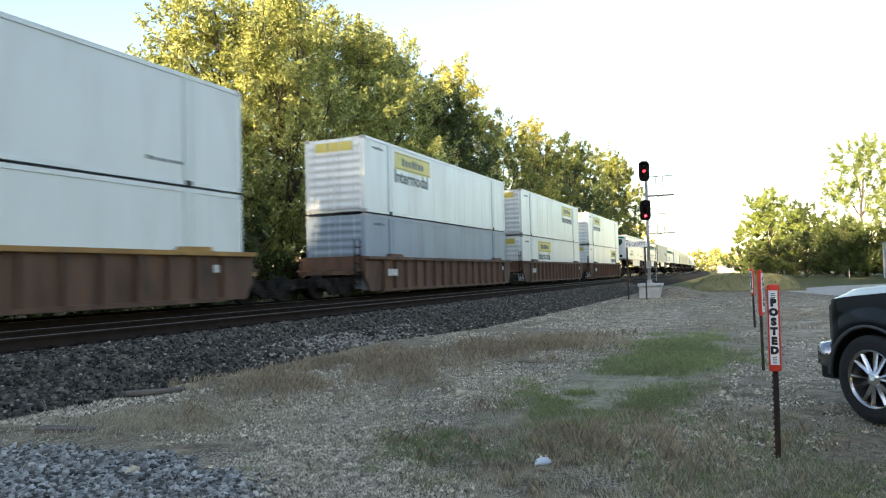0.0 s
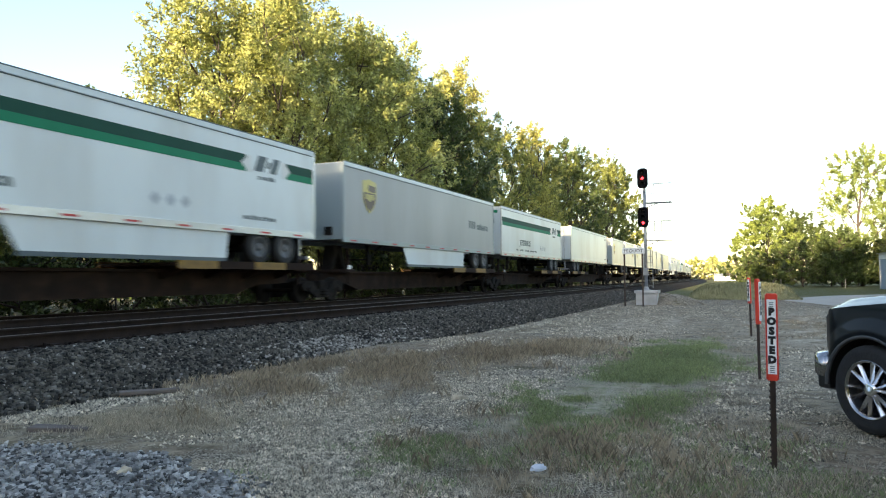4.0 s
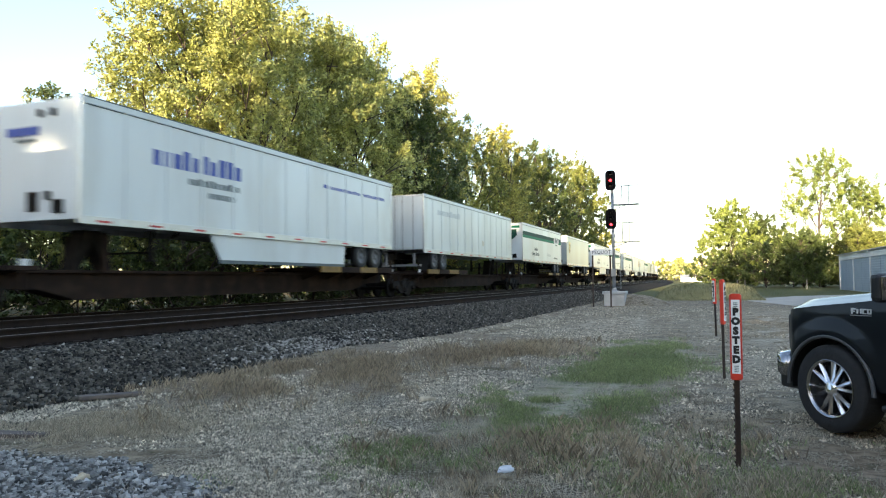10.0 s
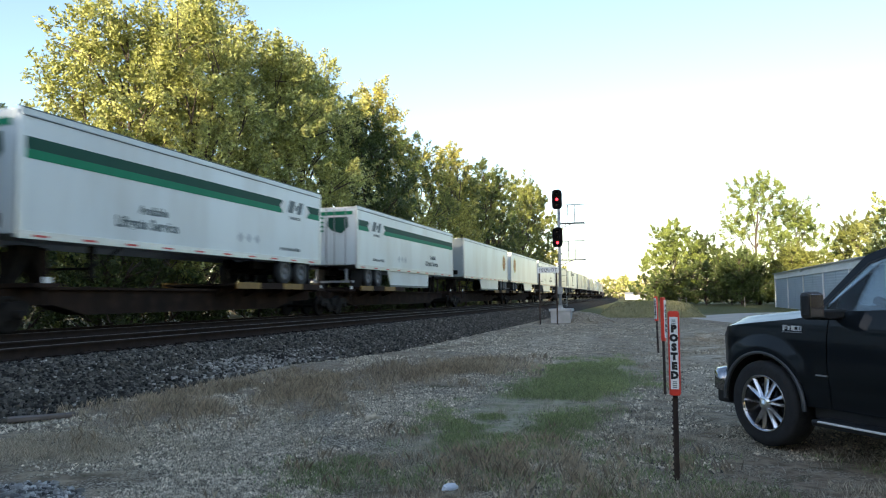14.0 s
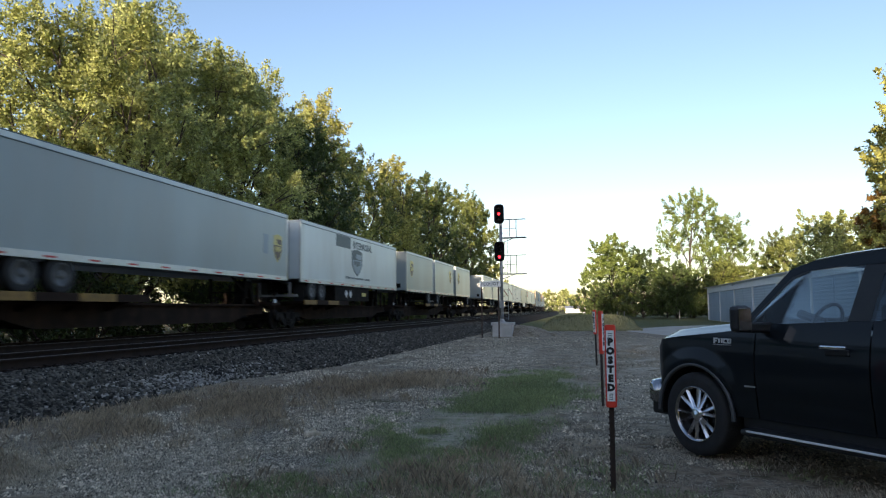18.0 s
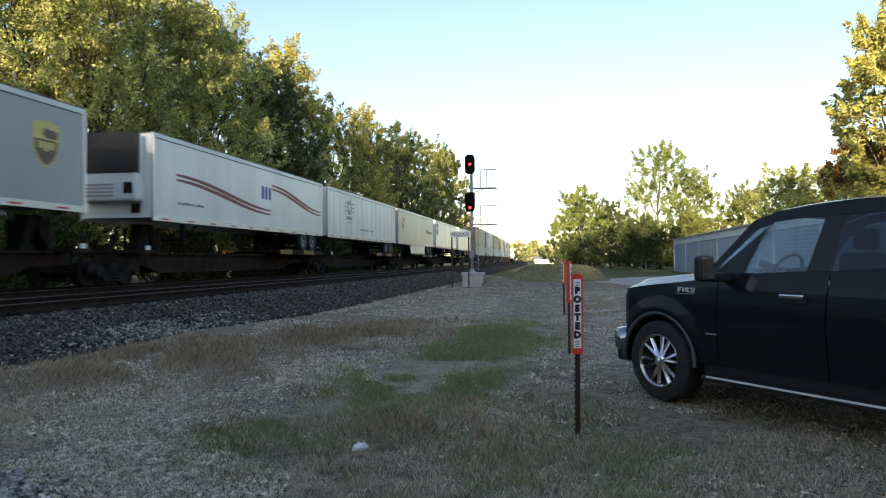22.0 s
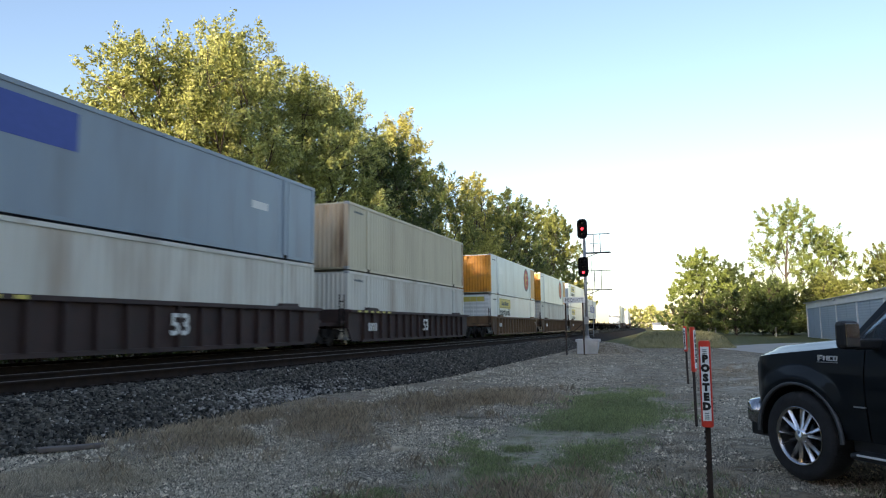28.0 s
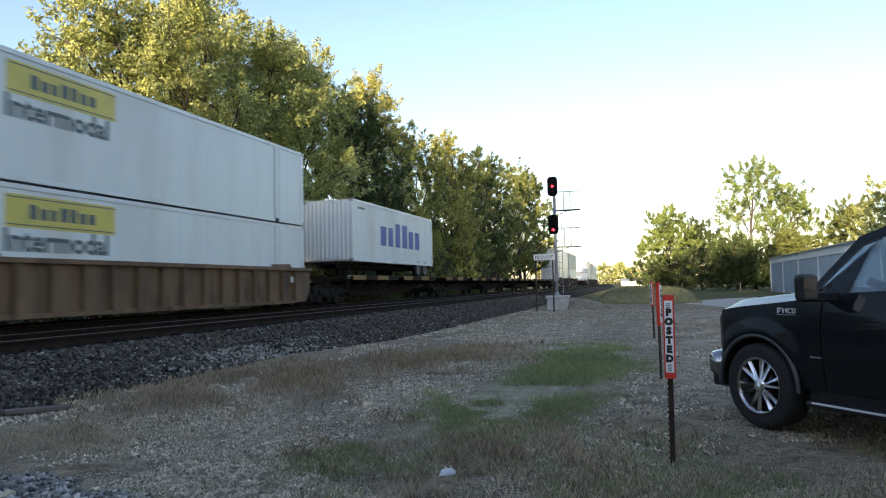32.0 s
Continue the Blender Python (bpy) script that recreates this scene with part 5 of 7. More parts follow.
        part("grille", boxes((-1.02, 1.02, -0.47, -0.3, zb + 1.5, zb + H - 0.06), *[(-0.98, 0.98, -0.49, -0.46, zb + 1.56 + 0.1 * k, zb + 1.60 + 0.1 * k) for k in range(12)]), "trucktrim", top, at=(0, -L / 2, 0))
    # running gear
    tyre, rim = road_wheel()
    wy = {"far": 1, "near": -1}[wheels]
    axles = [wy * (L / 2 - (1.3 if single else 2.0))] if single else [wy * (L / 2 - 1.5), wy * (L / 2 - 2.75)]
    for y in axles:
        for sx in (-1, 1):
            w = child("wheel", tyre, top, (sx * 1.12, y, 1.72), (0, 0, 0 if sx > 0 else 180))
            child("rim", rim, w, (0, 0, 0))
        part("axle", tube(bmesh.new(), (-1.05, y, 1.72), (1.05, y, 1.72), 0.07, sides=8), "black", top)
    my = sum(axles) / len(axles)
    beam = once("bogie_beam", lambda: to_mesh("bogie_beam", boxes((-0.08, 0.08, -1.6, 1.6, -0.25, 0)), "black"))
    for sx in (-0.47, 0.47):
        child("bogie_beam", beam, top, (sx, my, zb))
    flap = once("mud_flap", lambda: to_mesh("mud_flap", boxes((-0.27, 0.27, -0.01, 0.01, -0.85, 0)), "trucktrim"))
    for sx in (-0.92, 0.92):
        child("mud_flap", flap, top, (sx, wy * (L / 2 - 0.75), zb))
    if gear:
        gy = -wy * (L / 2 - 2.7)
        for sx in (-1, 1):
            part("landing_leg", boxes((sx * 0.75 - 0.06, sx * 0.75 + 0.06, gy - 0.06, gy + 0.06, zb - 0.75, zb), (sx * 0.75 - 0.12, sx * 0.75 + 0.12, gy - 0.12, gy + 0.12, zb - 0.78, zb - 0.75)), "black", top)
        part("leg_brace", tube(tube(bmesh.new(), (0.75, gy, zb - 0.55), (0.75, gy - wy * -1.0, zb), 0.03, sides=6), (-0.75, gy, zb - 0.55), (0.75, gy, zb - 0.55), 0.03, sides=6), "black", top)
    if skirt:
        a, b = skirt
        part("side_skirt", prism([(a, zb), (a + 0.45, zb - 0.72), (b - 0.1, zb - 0.72), (b, zb)], W / 2 - 0.10, W / 2 - 0.06), "white", top, "white side skirt")
        part("skirt_edge", boxes((W / 2 - 0.105, W / 2 - 0.055, a + 0.4, b - 0.1, zb - 0.80, zb - 0.70)), "ink", top)
    F = W / 2 - 0.010
    zm = zb + 0.16
    for lg in logos:
        kind = lg[0]
        if kind == "shield":
            _, y, zz, w, h, *pal = lg
            outer, inner = pal if pal else ("gold", "brownlogo")
            s = part("logo_shield", prism(shield_outline(y, zz, w, h), F, F + 0.006), outer, top, "brown and gold shield logo")
            part("shield_top", prism([(y - w * 0.06, zz + h * 0.33), (y + w * 0.42, zz + h * 0.30), (y + w * 0.42, zz + h * 0.13), (y + w * 0.05, zz + h * 0.13), (y - w * 0.14, zz + h * 0.2)], F + 0.006, F + 0.01), inner, s)
            part("shield_field", prism([(y - w * 0.43, zz + h * 0.10), (y + w * 0.43, zz + h * 0.10), (y + w * 0.43, zz - h * 0.1), (y + w * 0.27, zz - h * 0.30), (y, zz - h * 0.44), (y - w * 0.27, zz - h * 0.30), (y - w * 0.43, zz - h * 0.1)], F + 0.006, F + 0.009), inner, s)
            for q in (-0.21, 0.0, 0.21):
                part("shield_stroke", boxes((F + 0.009, F + 0.014, y + w * (q - 0.075), y + w * (q + 0.075), zz - h * (0.14 if q == 0 else 0.09), zz + h * 0.06)), outer, s)
        elif kind == "band":
            _, ya, yb, z1 = lg
            part("green_band", boxes((F, F + 0.006, ya, yb, z1 - 0.21, z1)), "green", top, "green stripe")
            part("dark_green_band", boxes((F, F + 0.006, ya, yb, z1 + 0.001, z1 + 0.27)), "darkgreen", top, "dark green stripe")
        elif kind == "text":
            _, words, y, zz, size, ink = lg
            child("lettering", text_mesh(words, size, ink, size * 0.032), top, (F + 0.003, y, zz))
        elif kind == "bars":
            _, y, zz, w, h, nn, ink = lg
            part("lettering", bars(y, zz, w, h, nn, F, int(abs(y) * 10) + nn), ink, top)
        elif kind == "box":
            _, y, zz, w, h, ink = lg
            mp = part("marking_panel", boxes((F, F + 0.006, y - w / 2, y + w / 2, zz - h / 2, zz + h / 2)), ink, top)
            if ink == "redink":
                part("logo_shape", prism([(y - 0.36 * w, zz + 0.22 * h), (y + 0.32 * w, zz + 0.1 * h), (y - 0.05 * w, zz - 0.05 * h), (y - 0.25 * w, zz - 0.28 * h)], F + 0.006, F + 0.01), "white", mp, "white wing shape on the red square")
        elif kind == "disc":
            _, y, zz, r0 = lg
            d1 = part("logo_disc", prism(disc_outline(y, zz, r0 * 0.92, r0), F, F + 0.006), "gold", top, "round gold and brown logo")
            part("logo_disc_inner", prism(disc_outline(y, zz, r0 * 0.74, r0 * 0.82), F + 0.004, F + 0.010), "rustlogo", d1)
            part("logo_stroke", boxes((F + 0.01, F + 0.014, y - r0 * 0.4, y - r0 * 0.1, zz - r0 * 0.5, zz + r0 * 0.5), *[(F + 0.01, F + 0.014, y - r0 * 0.1, y + r0 * 0.42, zz + r0 * q - 0.05, zz + r0 * q + 0.07) for q in (-0.44, 0.0, 0.4)]), "orange", d1)
        elif kind == "slant":
            _, y, zz, w, h2, ink = lg
            for q, ww in ((-0.28, 0.40), (0.09, 0.16), (0.38, 0.30)):
                c0 = y + q * w
                k0 = 0.10 if ww > 0.22 else 0.04
                hh = h2 * (0.5 if ww > 0.22 else 0.22)
                part("logo_block", prism([(c0 - ww * w / 2 - k0, zz - hh), (c0 + ww * w / 2 - k0, zz - hh), (c0 + ww * w / 2 + k0, zz + hh), (c0 - ww * w / 2 + k0, zz + hh)], F, F + 0.006), ink, top)
        elif kind == "chevron":
            _, y, d = lg
            part("white_chevron", prism([(y, 3.84), (y + 0.14 * d, 3.84), (y + 0.42 * d, 4.08), (y + 0.14 * d, 4.32), (y, 4.32)], F + 0.004, F + 0.009), "whiteink", top)
        elif kind == "diamond":
            _, y, zz, r0, ink = lg
            part("hazard_mark", prism([(y - r0, zz), (y, zz - r0), (y + r0, zz), (y, zz + r0)], F, F + 0.006), ink, top)
        elif kind == "emblem":
            _, y, zz, r0 = lg
            d1 = part("logo_wings", boxes(*[(F, F + 0.004, y - r0 * 2.2, y + r0 * 2.2, zz + q * r0 - 0.045, zz + q * r0 + 0.045) for q in (-0.55, 0.0, 0.55)]), "salmon", top, "faded red bars of a winged emblem")
            part("logo_disc", prism(disc_outline(y, zz, r0 * 1.15, r0 * 1.15), F + 0.002, F + 0.007), "white", d1)
            part("logo_disc_inner", prism(disc_outline(y, zz, r0, r0), F + 0.006, F + 0.010), "steelblue", d1, "steel-blue disc")
            star = [(y + r0 * (0.92 if k % 2 == 0 else 0.38) * math.sin(math.pi * k / 5), zz + r0 * (0.92 if k % 2 == 0 else 0.38) * math.cos(math.pi * k / 5)) for k in range(10)]
            part("logo_star", prism(star, F + 0.009, F + 0.013), "white", d1)
        elif kind == "frontbars":
            for x0, x1, z0, z1, ink in ((-0.9, 0.1, 2.05, 2.25, "blueink"), (-0.6, 0.0, 1.9, 1.97, "ink"), (0.05, 0.22, 2.45, 2.62, "black"), (0.45, 0.62, 2.45, 2.62, "black"), (-0.25, 0.1, 0.3, 0.75, "black"), (0.3, 0.5, 0.55, 0.75, "black")):
                part("front_mark", boxes((x0, x1, -0.012, 0, zb + z0, zb + z1)), ink, top, at=(0, -L / 2 - 0.03, 0))
        elif kind == "tank":
            _, ya, yb = lg
            tank = part("side_tank", boxes((0.55, W / 2 - 0.06, ya, yb, zb - 0.78, zb - 0.02), bevel=0.03), "black", top, "black side box with two white diamonds")
            for q in (0.30, 0.42):
                c = ya + (yb - ya) * q
                part("white_diamond", prism([(c - 0.24, zb - 0.4), (c, zb - 0.62), (c + 0.24, zb - 0.4), (c, zb - 0.18)], W / 2 - 0.06, W / 2 - 0.05), "whiteink", tank)
            part("warning_panel", boxes((W / 2 - 0.06, W / 2 - 0.05, yb - 1.3, yb - 0.6, zb - 0.5, zb - 0.3)), "gold", tank)
        elif kind == "wave":
            for k in (0, 1):
                bm = bmesh.new()
                rows = []
                for i in range(25):
                    f = i / 24
                    y = lg[1] + (lg[2] - lg[1]) * f
                    zz = lg[3] + lg[4] * math.cos(math.pi * f) - 0.17 * k
                    w = 0.055 * math.sin(math.pi * (0.1 + 0.85 * f)) + 0.02
                    rows.append([bm.verts.new((F + 0.004, y, zz - w)), bm.verts.new((F + 0.004, y, zz + w))])
                for p, q in zip(rows, rows[1:]):
                    bm.faces.new((p[0], q[0], q[1], p[1]))
                part("wavy_stripe", bm, "maroon", top, "maroon wavy stripe")
        elif kind == "endmap":
            part("end_banner", boxes((-1.1, 1.1, -0.006, 0, zb + 2.45, zb + 2.62)), "green", top, at=(0, -L / 2 - 0.03, 0))
            part("end_map", prism([(-0.1, zb + 2.35), (0.85, zb + 2.35), (0.9, zb + 1.9), (0.55, zb + 1.6), (0.05, zb + 1.75), (-0.15, zb + 2.0)], -0.008, 0, 'xz'), "darkgreen", top, "dark green map shape", at=(0, -L / 2 - 0.03, 0))
            part("end_lettering", boxes(*[(-1.05, -0.35, -0.006, 0, zb + 2.3 - 0.2 * k, zb + 2.38 - 0.2 * k) for k in range(4)]), "green", top, at=(0, -L / 2 - 0.03, 0))
    return top


def chassis(u, L):
    """A road chassis that carries a container: two long beams, cross bearers, landing legs and a tandem of wheels."""
    top = rides(thing("container_chassis", pose(0, 0, 0), "black steel road chassis under a container", "chassis"), u)
    beam = to_mesh("long_beam", boxes((-0.07, 0.07, -L / 2, L / 2, 1.62, 1.91), bevel=0.01), "black")
    bearer = to_mesh("cross_bearer", boxes((-1.2, 1.2, -0.06, 0.06, 1.80, 1.90), bevel=0.01), "black")
    leg = to_mesh("landing_leg", boxes((-0.06, 0.06, -0.06, 0.06, 1.23, 1.62), bevel=0.01), "black")
    for sx in (-0.48, 0.48):
        child("long_beam", beam, top, (sx, 0, 0))
        child("landing_leg", leg, top, (sx * 1.5, -L / 2 + 2.6, 0))
    for k in range(6):
        child("cross_bearer", bearer, top, (0, -L / 2 + 0.15 + (L - 0.3) * k / 5, 0))
    tyre, rim = road_wheel()
    for y in (L / 2 - 1.4, L / 2 - 2.65):
        part("axle", tube(bmesh.new(), (-1.05, y, 1.70), (1.05, y, 1.70), 0.06, sides=8), "black", top)
        for sx in (-1, 1):
            child("rim", rim, child("wheel", tyre, top, (sx * 1.12, y, 1.71), (0, 0, 0 if sx > 0 else 180)))


def rl_logos(L, flip=False, lettering=True):
    """Green-band livery: stripe, a white gap with dark blocks, small lettering and hazard marks."""
    h = L / 2
    s = -1 if flip else 1
    c = s * (h * 0.62 + 0.62)
    ends = [(-h + 0.2, c - 0.95), (c + 0.95, h - 0.1)]
    out = [("band", p, q, 4.05) for p, q in ends] + [("chevron", c - 0.72, -1), ("chevron", c + 0.72, 1), ("slant", c, 4.14, 1.0, 0.46, "ink"), ("bars", c, 3.74, 0.8, 0.13, 6, "ink"), ("endmap",)]
    if lettering:
        out += [("text", "Available", s * -h * 0.42 + 0.2, 3.1, 0.32, "ink"), ("text", "Liftgate Service", s * -h * 0.42, 2.72, 0.40, "ink"), ("bars", h * 0.66 * s, 2.55, 1.5, 0.13, 8, "ink")]
    out += [("diamond", 1.9 * s + q, 2.75, 0.17, "paleblue") for q in (-0.5, 0.0, 0.5)]
    return out


def build_train():
    k = 0.965
    w_rust, w_dark, w_tan = "rusty brown stack car with ribbed sides", "dark brown stack car with white numbers", "tan-brown stack car with ribbed sides"
    white = "white smooth-sided shipping container"
    # stacks at the front of the clip: (from, to) along the train
    lead = [(-20.5, -3.6), (-0.4, 16.3), (23.4, 40.2), (43.5, 60.5), (64.3, 81.3)]
    for i, (a, b) in enumerate(lead):
        m = (a + b) / 2 * k
        well_car(m, 19.3, "rust", "ochre" if i == 1 else "rust", w_rust + (" and a yellow rim" if i == 1 else ""), both=i in (1, 4))
        lo = "bluegrey" if i == 2 else "white"
        jb_up = [("jb", 4.1 if i == 3 else -3.9, 2.25, 3.4)] if i >= 2 else []
        jb_lo = [("jb", -2.8 if i == 3 else 4.6, 2.25, 3.2)] if i >= 3 else []
        ln = white + (" with a yellow logo panel" if jb_lo else "") if lo == "white" else "blue-grey smooth-sided shipping container"
        container(m, 0.27, lo, "smooth", H=2.83, logos=jb_lo + ([("jbend",)] if jb_lo else []), near_end="doors", label=ln)
        container(m, 3.165, "white", "smooth", H=2.84, logos=jb_up + ([("jbend",)] if jb_up else [("bars", 5.3, 0.55, 1.2, 0.1, 6, "ink")]), near_end="doors", label=white + (" with a yellow logo panel" if jb_up else ""))
    silver_lab, pup_lab = "silver highway trailer with a shield logo", "short silver pup trailer with a shield logo"
    sh = lambda y, z=3.75: ("shield", y, z, 0.95, 1.25)
    # (from, to, kind)
    rows = [
        (86.6, 103.4, "rl"), (104.1, 121.0, "rl"), (122.8, 139.4, "upsf"), (140.7, 155.6, "rljet"), (159.0, 176.0, "plain"),
        (179.4, 187.9, "pupA"), (189.1, 197.5, "pupB"), (198.8, 207.3, "pupA"), (208.2, 216.7, "pupB"), (218.1, 226.6, "pupA"), (227.4, 236.1, "pupB"),
        (239.3, 253.1, "upsm"), (258.7, 275.5, "road"), (279.2, 295.8, "crown"), (298.9, 314.0, "rlplain"), (316.9, 330.9, "upsm"), (334.7, 351.4, "rl"), (352.5, 367.3, "rlplain"),
        (371.0, 387.6, "rlback"), (390.5, 407.0, "estA"), (408.7, 425.6, "estB"), (426.8, 442.9, "rlback"), (444.2, 460.7, "upsr"), (462.1, 478.6, "over"),
        (481.4, 490.2, "pupA"), (491.0, 499.5, "pupB"), (500.8, 509.3, "pupA"), (519.3, 528.2, "pupA"), (528.9, 537.4, "pupB"),
        (540.7, 557.5, "jk"), (558.3, 575.2, "star"), (576.2, 592.8, "upsf2"), (594.2, 610.3, "redA"), (612.1, 628.4, "redB"),
    ]
    spans = []
    for a, b, kind in rows:
        m, L = (a + b) / 2 * k, (b - a) * k - 0.05
        h = L / 2
        if kind == "rl":
            trailer(m, L, "white", "white highway trailer with a green stripe", skirt=(-h * 0.3, h * 0.5), logos=rl_logos(L), front="white")
        elif kind == "rlplain":
            trailer(m, L, "white", "white highway trailer with a green stripe", logos=rl_logos(L), front="white")
        elif kind == "rlback":
            trailer(m, L, "white", "white highway trailer with a green stripe and rear doors leading", wheels="near", doors="near", skirt=(-h * 0.5, h * 0.35), logos=rl_logos(L, True))
        elif kind == "rljet":
            trailer(m, L, "white", "white highway trailer with a green stripe", logos=rl_logos(L, False, False) + [("text", "JETSERVICE", -2.3, 2.95, 0.46, "ink"), ("bars", -2.0, 2.5, 4.5, 0.11, 24, "ink")])
        elif kind in ("upsf", "upsf2"):
            trailer(m, L, "grey_trailer" if kind == "upsf" else "silver", "grey highway trailer with a shield logo and side skirt", skirt=(-h * 0.4, h * 0.45), logos=[("shield", -h + 1.9, 3.85, 1.05, 1.3), ("bars", h - 3.3, 3.5, 1.0, 0.38, 3, "ink"), ("bars", h - 1.8, 3.46, 1.7, 0.32, 7, "ink")], front="silver", trim="silver")
        elif kind == "plain":
            trailer(m, L, "white", "plain white highway trailer with rear doors leading", wheels="near", doors="near", logos=[("bars", h - 0.9, 4.5, 1.0, 0.1, 6, "ink"), ("bars", h - 0.9, 2.55, 0.8, 0.1, 4, "ink")])
        elif kind == "pupA":
            trailer(m, L, "silver", pup_lab, wheels="far", doors="far", logos=[sh(-h + 1.5)], front="silver", single=True, zb=2.1)
        elif kind == "pupB":
            trailer(m, L, "silver", pup_lab + " and its doors leading", wheels="near", doors="near", logos=[sh(h - 1.5)], front="silver", single=True, zb=2.1)
        elif kind == "upsm":
            trailer(m, L, "silver", silver_lab, logos=[sh(-h + 1.6)], front="silver")
        elif kind == "upsr":
            trailer(m, L, "silver", silver_lab, logos=[("shield", h - 0.9, 3.4, 0.8, 1.2), ("box", h - 2.0, 3.5, 0.4, 0.8, "bluegrey")], front="silver", wheels="near", doors="near")
        elif kind == "road":
            trailer(m, L, "white", "white highway trailer with blue lettering and side skirt", ribs=12, skirt=(-h * 0.45, h * 0.5), logos=[("frontbars",), ("bars", -h + 4.0, 3.95, 3.6, 0.5, 10, "blueink"), ("bars", -h + 4.6, 3.45, 2.2, 0.2, 12, "ink"), ("bars", -h + 4.9, 3.15, 1.2, 0.2, 6, "ink"), ("bars", h - 3.2, 4.15, 5.0, 0.13, 30, "blueink")])
        elif kind == "crown":
            trailer(m, L, "white", "white highway trailer with faded lettering, doors leading", ribs=13, doors="near", wheels="near", logos=[("bars", -h + 3.6, 4.2, 3.4, 0.3, 11, "paleblue"), ("box", 1.5, 2.9, 0.3, 0.3, "cream")])
        elif kind in ("estA", "estB"):
            far_disc = kind == "estA"
            trailer(m, L, "white", "white highway trailer with a round gold logo", wheels="far" if far_disc else "near", doors="far" if far_disc else "near", skirt=(-h * 0.35, h * 0.5) if far_disc else (-h * 0.1, h * 0.55), logos=[("disc", (h - 1.6) if far_disc else (-h + 2.0), 3.7, 0.72)], front="silver")
        elif kind == "over":
            trailer(m, L, "white", "old pale grey trailer with a dark shield", ribs=0, wheels="near", doors="near", logos=[("tank", -h + 4.6, 2.2), ("shield", -0.05, 3.42, 1.75, 1.5, "ink", "bluegrey"), ("box", -2.25, 4.42, 2.2, 0.62, "ink"), ("text", "INTERMODAL", 0.95, 4.36, 0.54, "ink"), ("bars", 0.2, 2.55, 4.2, 0.12, 20, "ink")], front="white")
        elif kind == "jk":
            trailer(m, L, "white", "white refrigerated trailer with maroon stripes", reefer=True, logos=[("wave", -h + 1.4, 1.2, 3.35, 0.35), ("wave", 1.3, h - 0.3, 3.75, 0.4), ("bars", 0.75, 3.75, 1.1, 0.55, 3, "blueink"), ("bars", -h + 2.4, 2.75, 1.8, 0.1, 8, "ink")])
        elif kind == "star":
            trailer(m, L, "white", "white highway trailer with a small blue emblem", ribs=14, logos=[("emblem", -h + 4.2, 4.0, 0.45), ("bars", -h + 4.2, 3.35, 1.3, 0.2, 5, "steelblue"), ("bars", -h + 4.2, 3.08, 0.9, 0.1, 6, "paleblue"), ("bars", 0, 2.75, 3.5, 0.1, 18, "ink")])
        elif kind == "redA":
            trailer(m, L, "white", "white highway trailer with a red square logo", trim="silver", logos=[("box", -h + 1.2, 4.05, 1.05, 1.05, "redink"), ("bars", -h + 1.2, 3.42, 1.0, 0.1, 8, "ink")], reefer=True)
        else:
            trailer(m, L, "white", "white highway trailer with a red square logo, doors leading", doors="near", wheels="near", logos=[("box", h - 1.7, 4.05, 1.05, 1.05, "redink"), ("bars", h - 1.7, 3.42, 1.0, 0.1, 8, "ink"), ("bars", h - 0.8, 2.6, 0.6, 0.1, 4, "ink")])
        spans.append((a * k, b * k, kind))
    # platforms: long trailers one each, pups in pairs
    cells, i = [], 0
    while i < len(spans):
        a, b, kind = spans[i]
        if kind.startswith("pup") and i + 1 < len(spans) and spans[i + 1][2].startswith("pup") and spans[i + 1][0] - b < 3:
            cells.append((a, spans[i + 1][1], "pair"))
            i += 2
        else:
            cells.append((a, b, kind))
            i += 1
    lab = "rusty spine car with yellow deck edges"
    for j, (a, b, kind) in enumerate(cells):
        lo = (cells[j - 1][1] + a) / 2 if j else a - 1.3
        hi = (cells[j + 1][0] + b) / 2 if j + 1 < len(cells) else b + 1.3
        m, pitch = (lo + hi) / 2, hi - lo
        near = kind in ("plain", "crown", "rlback", "estB", "upsr", "over", "redB", "pupB")
        if kind == "pair":
            w, hitch = [0.0], [-(pitch / 2 - 2.2), pitch / 2 - 2.2]
        else:
            c = (a + b) / 2 - m
            w = [c - (b - a) / 2 + 3.2] if near else [c + (b - a) / 2 - 3.2]
            hitch = [c + (b - a) / 2 - 1.4] if near else [c - (b - a) / 2 + 1.4]
        spine_car(m, pitch, lab, w, hitch_at=hitch)
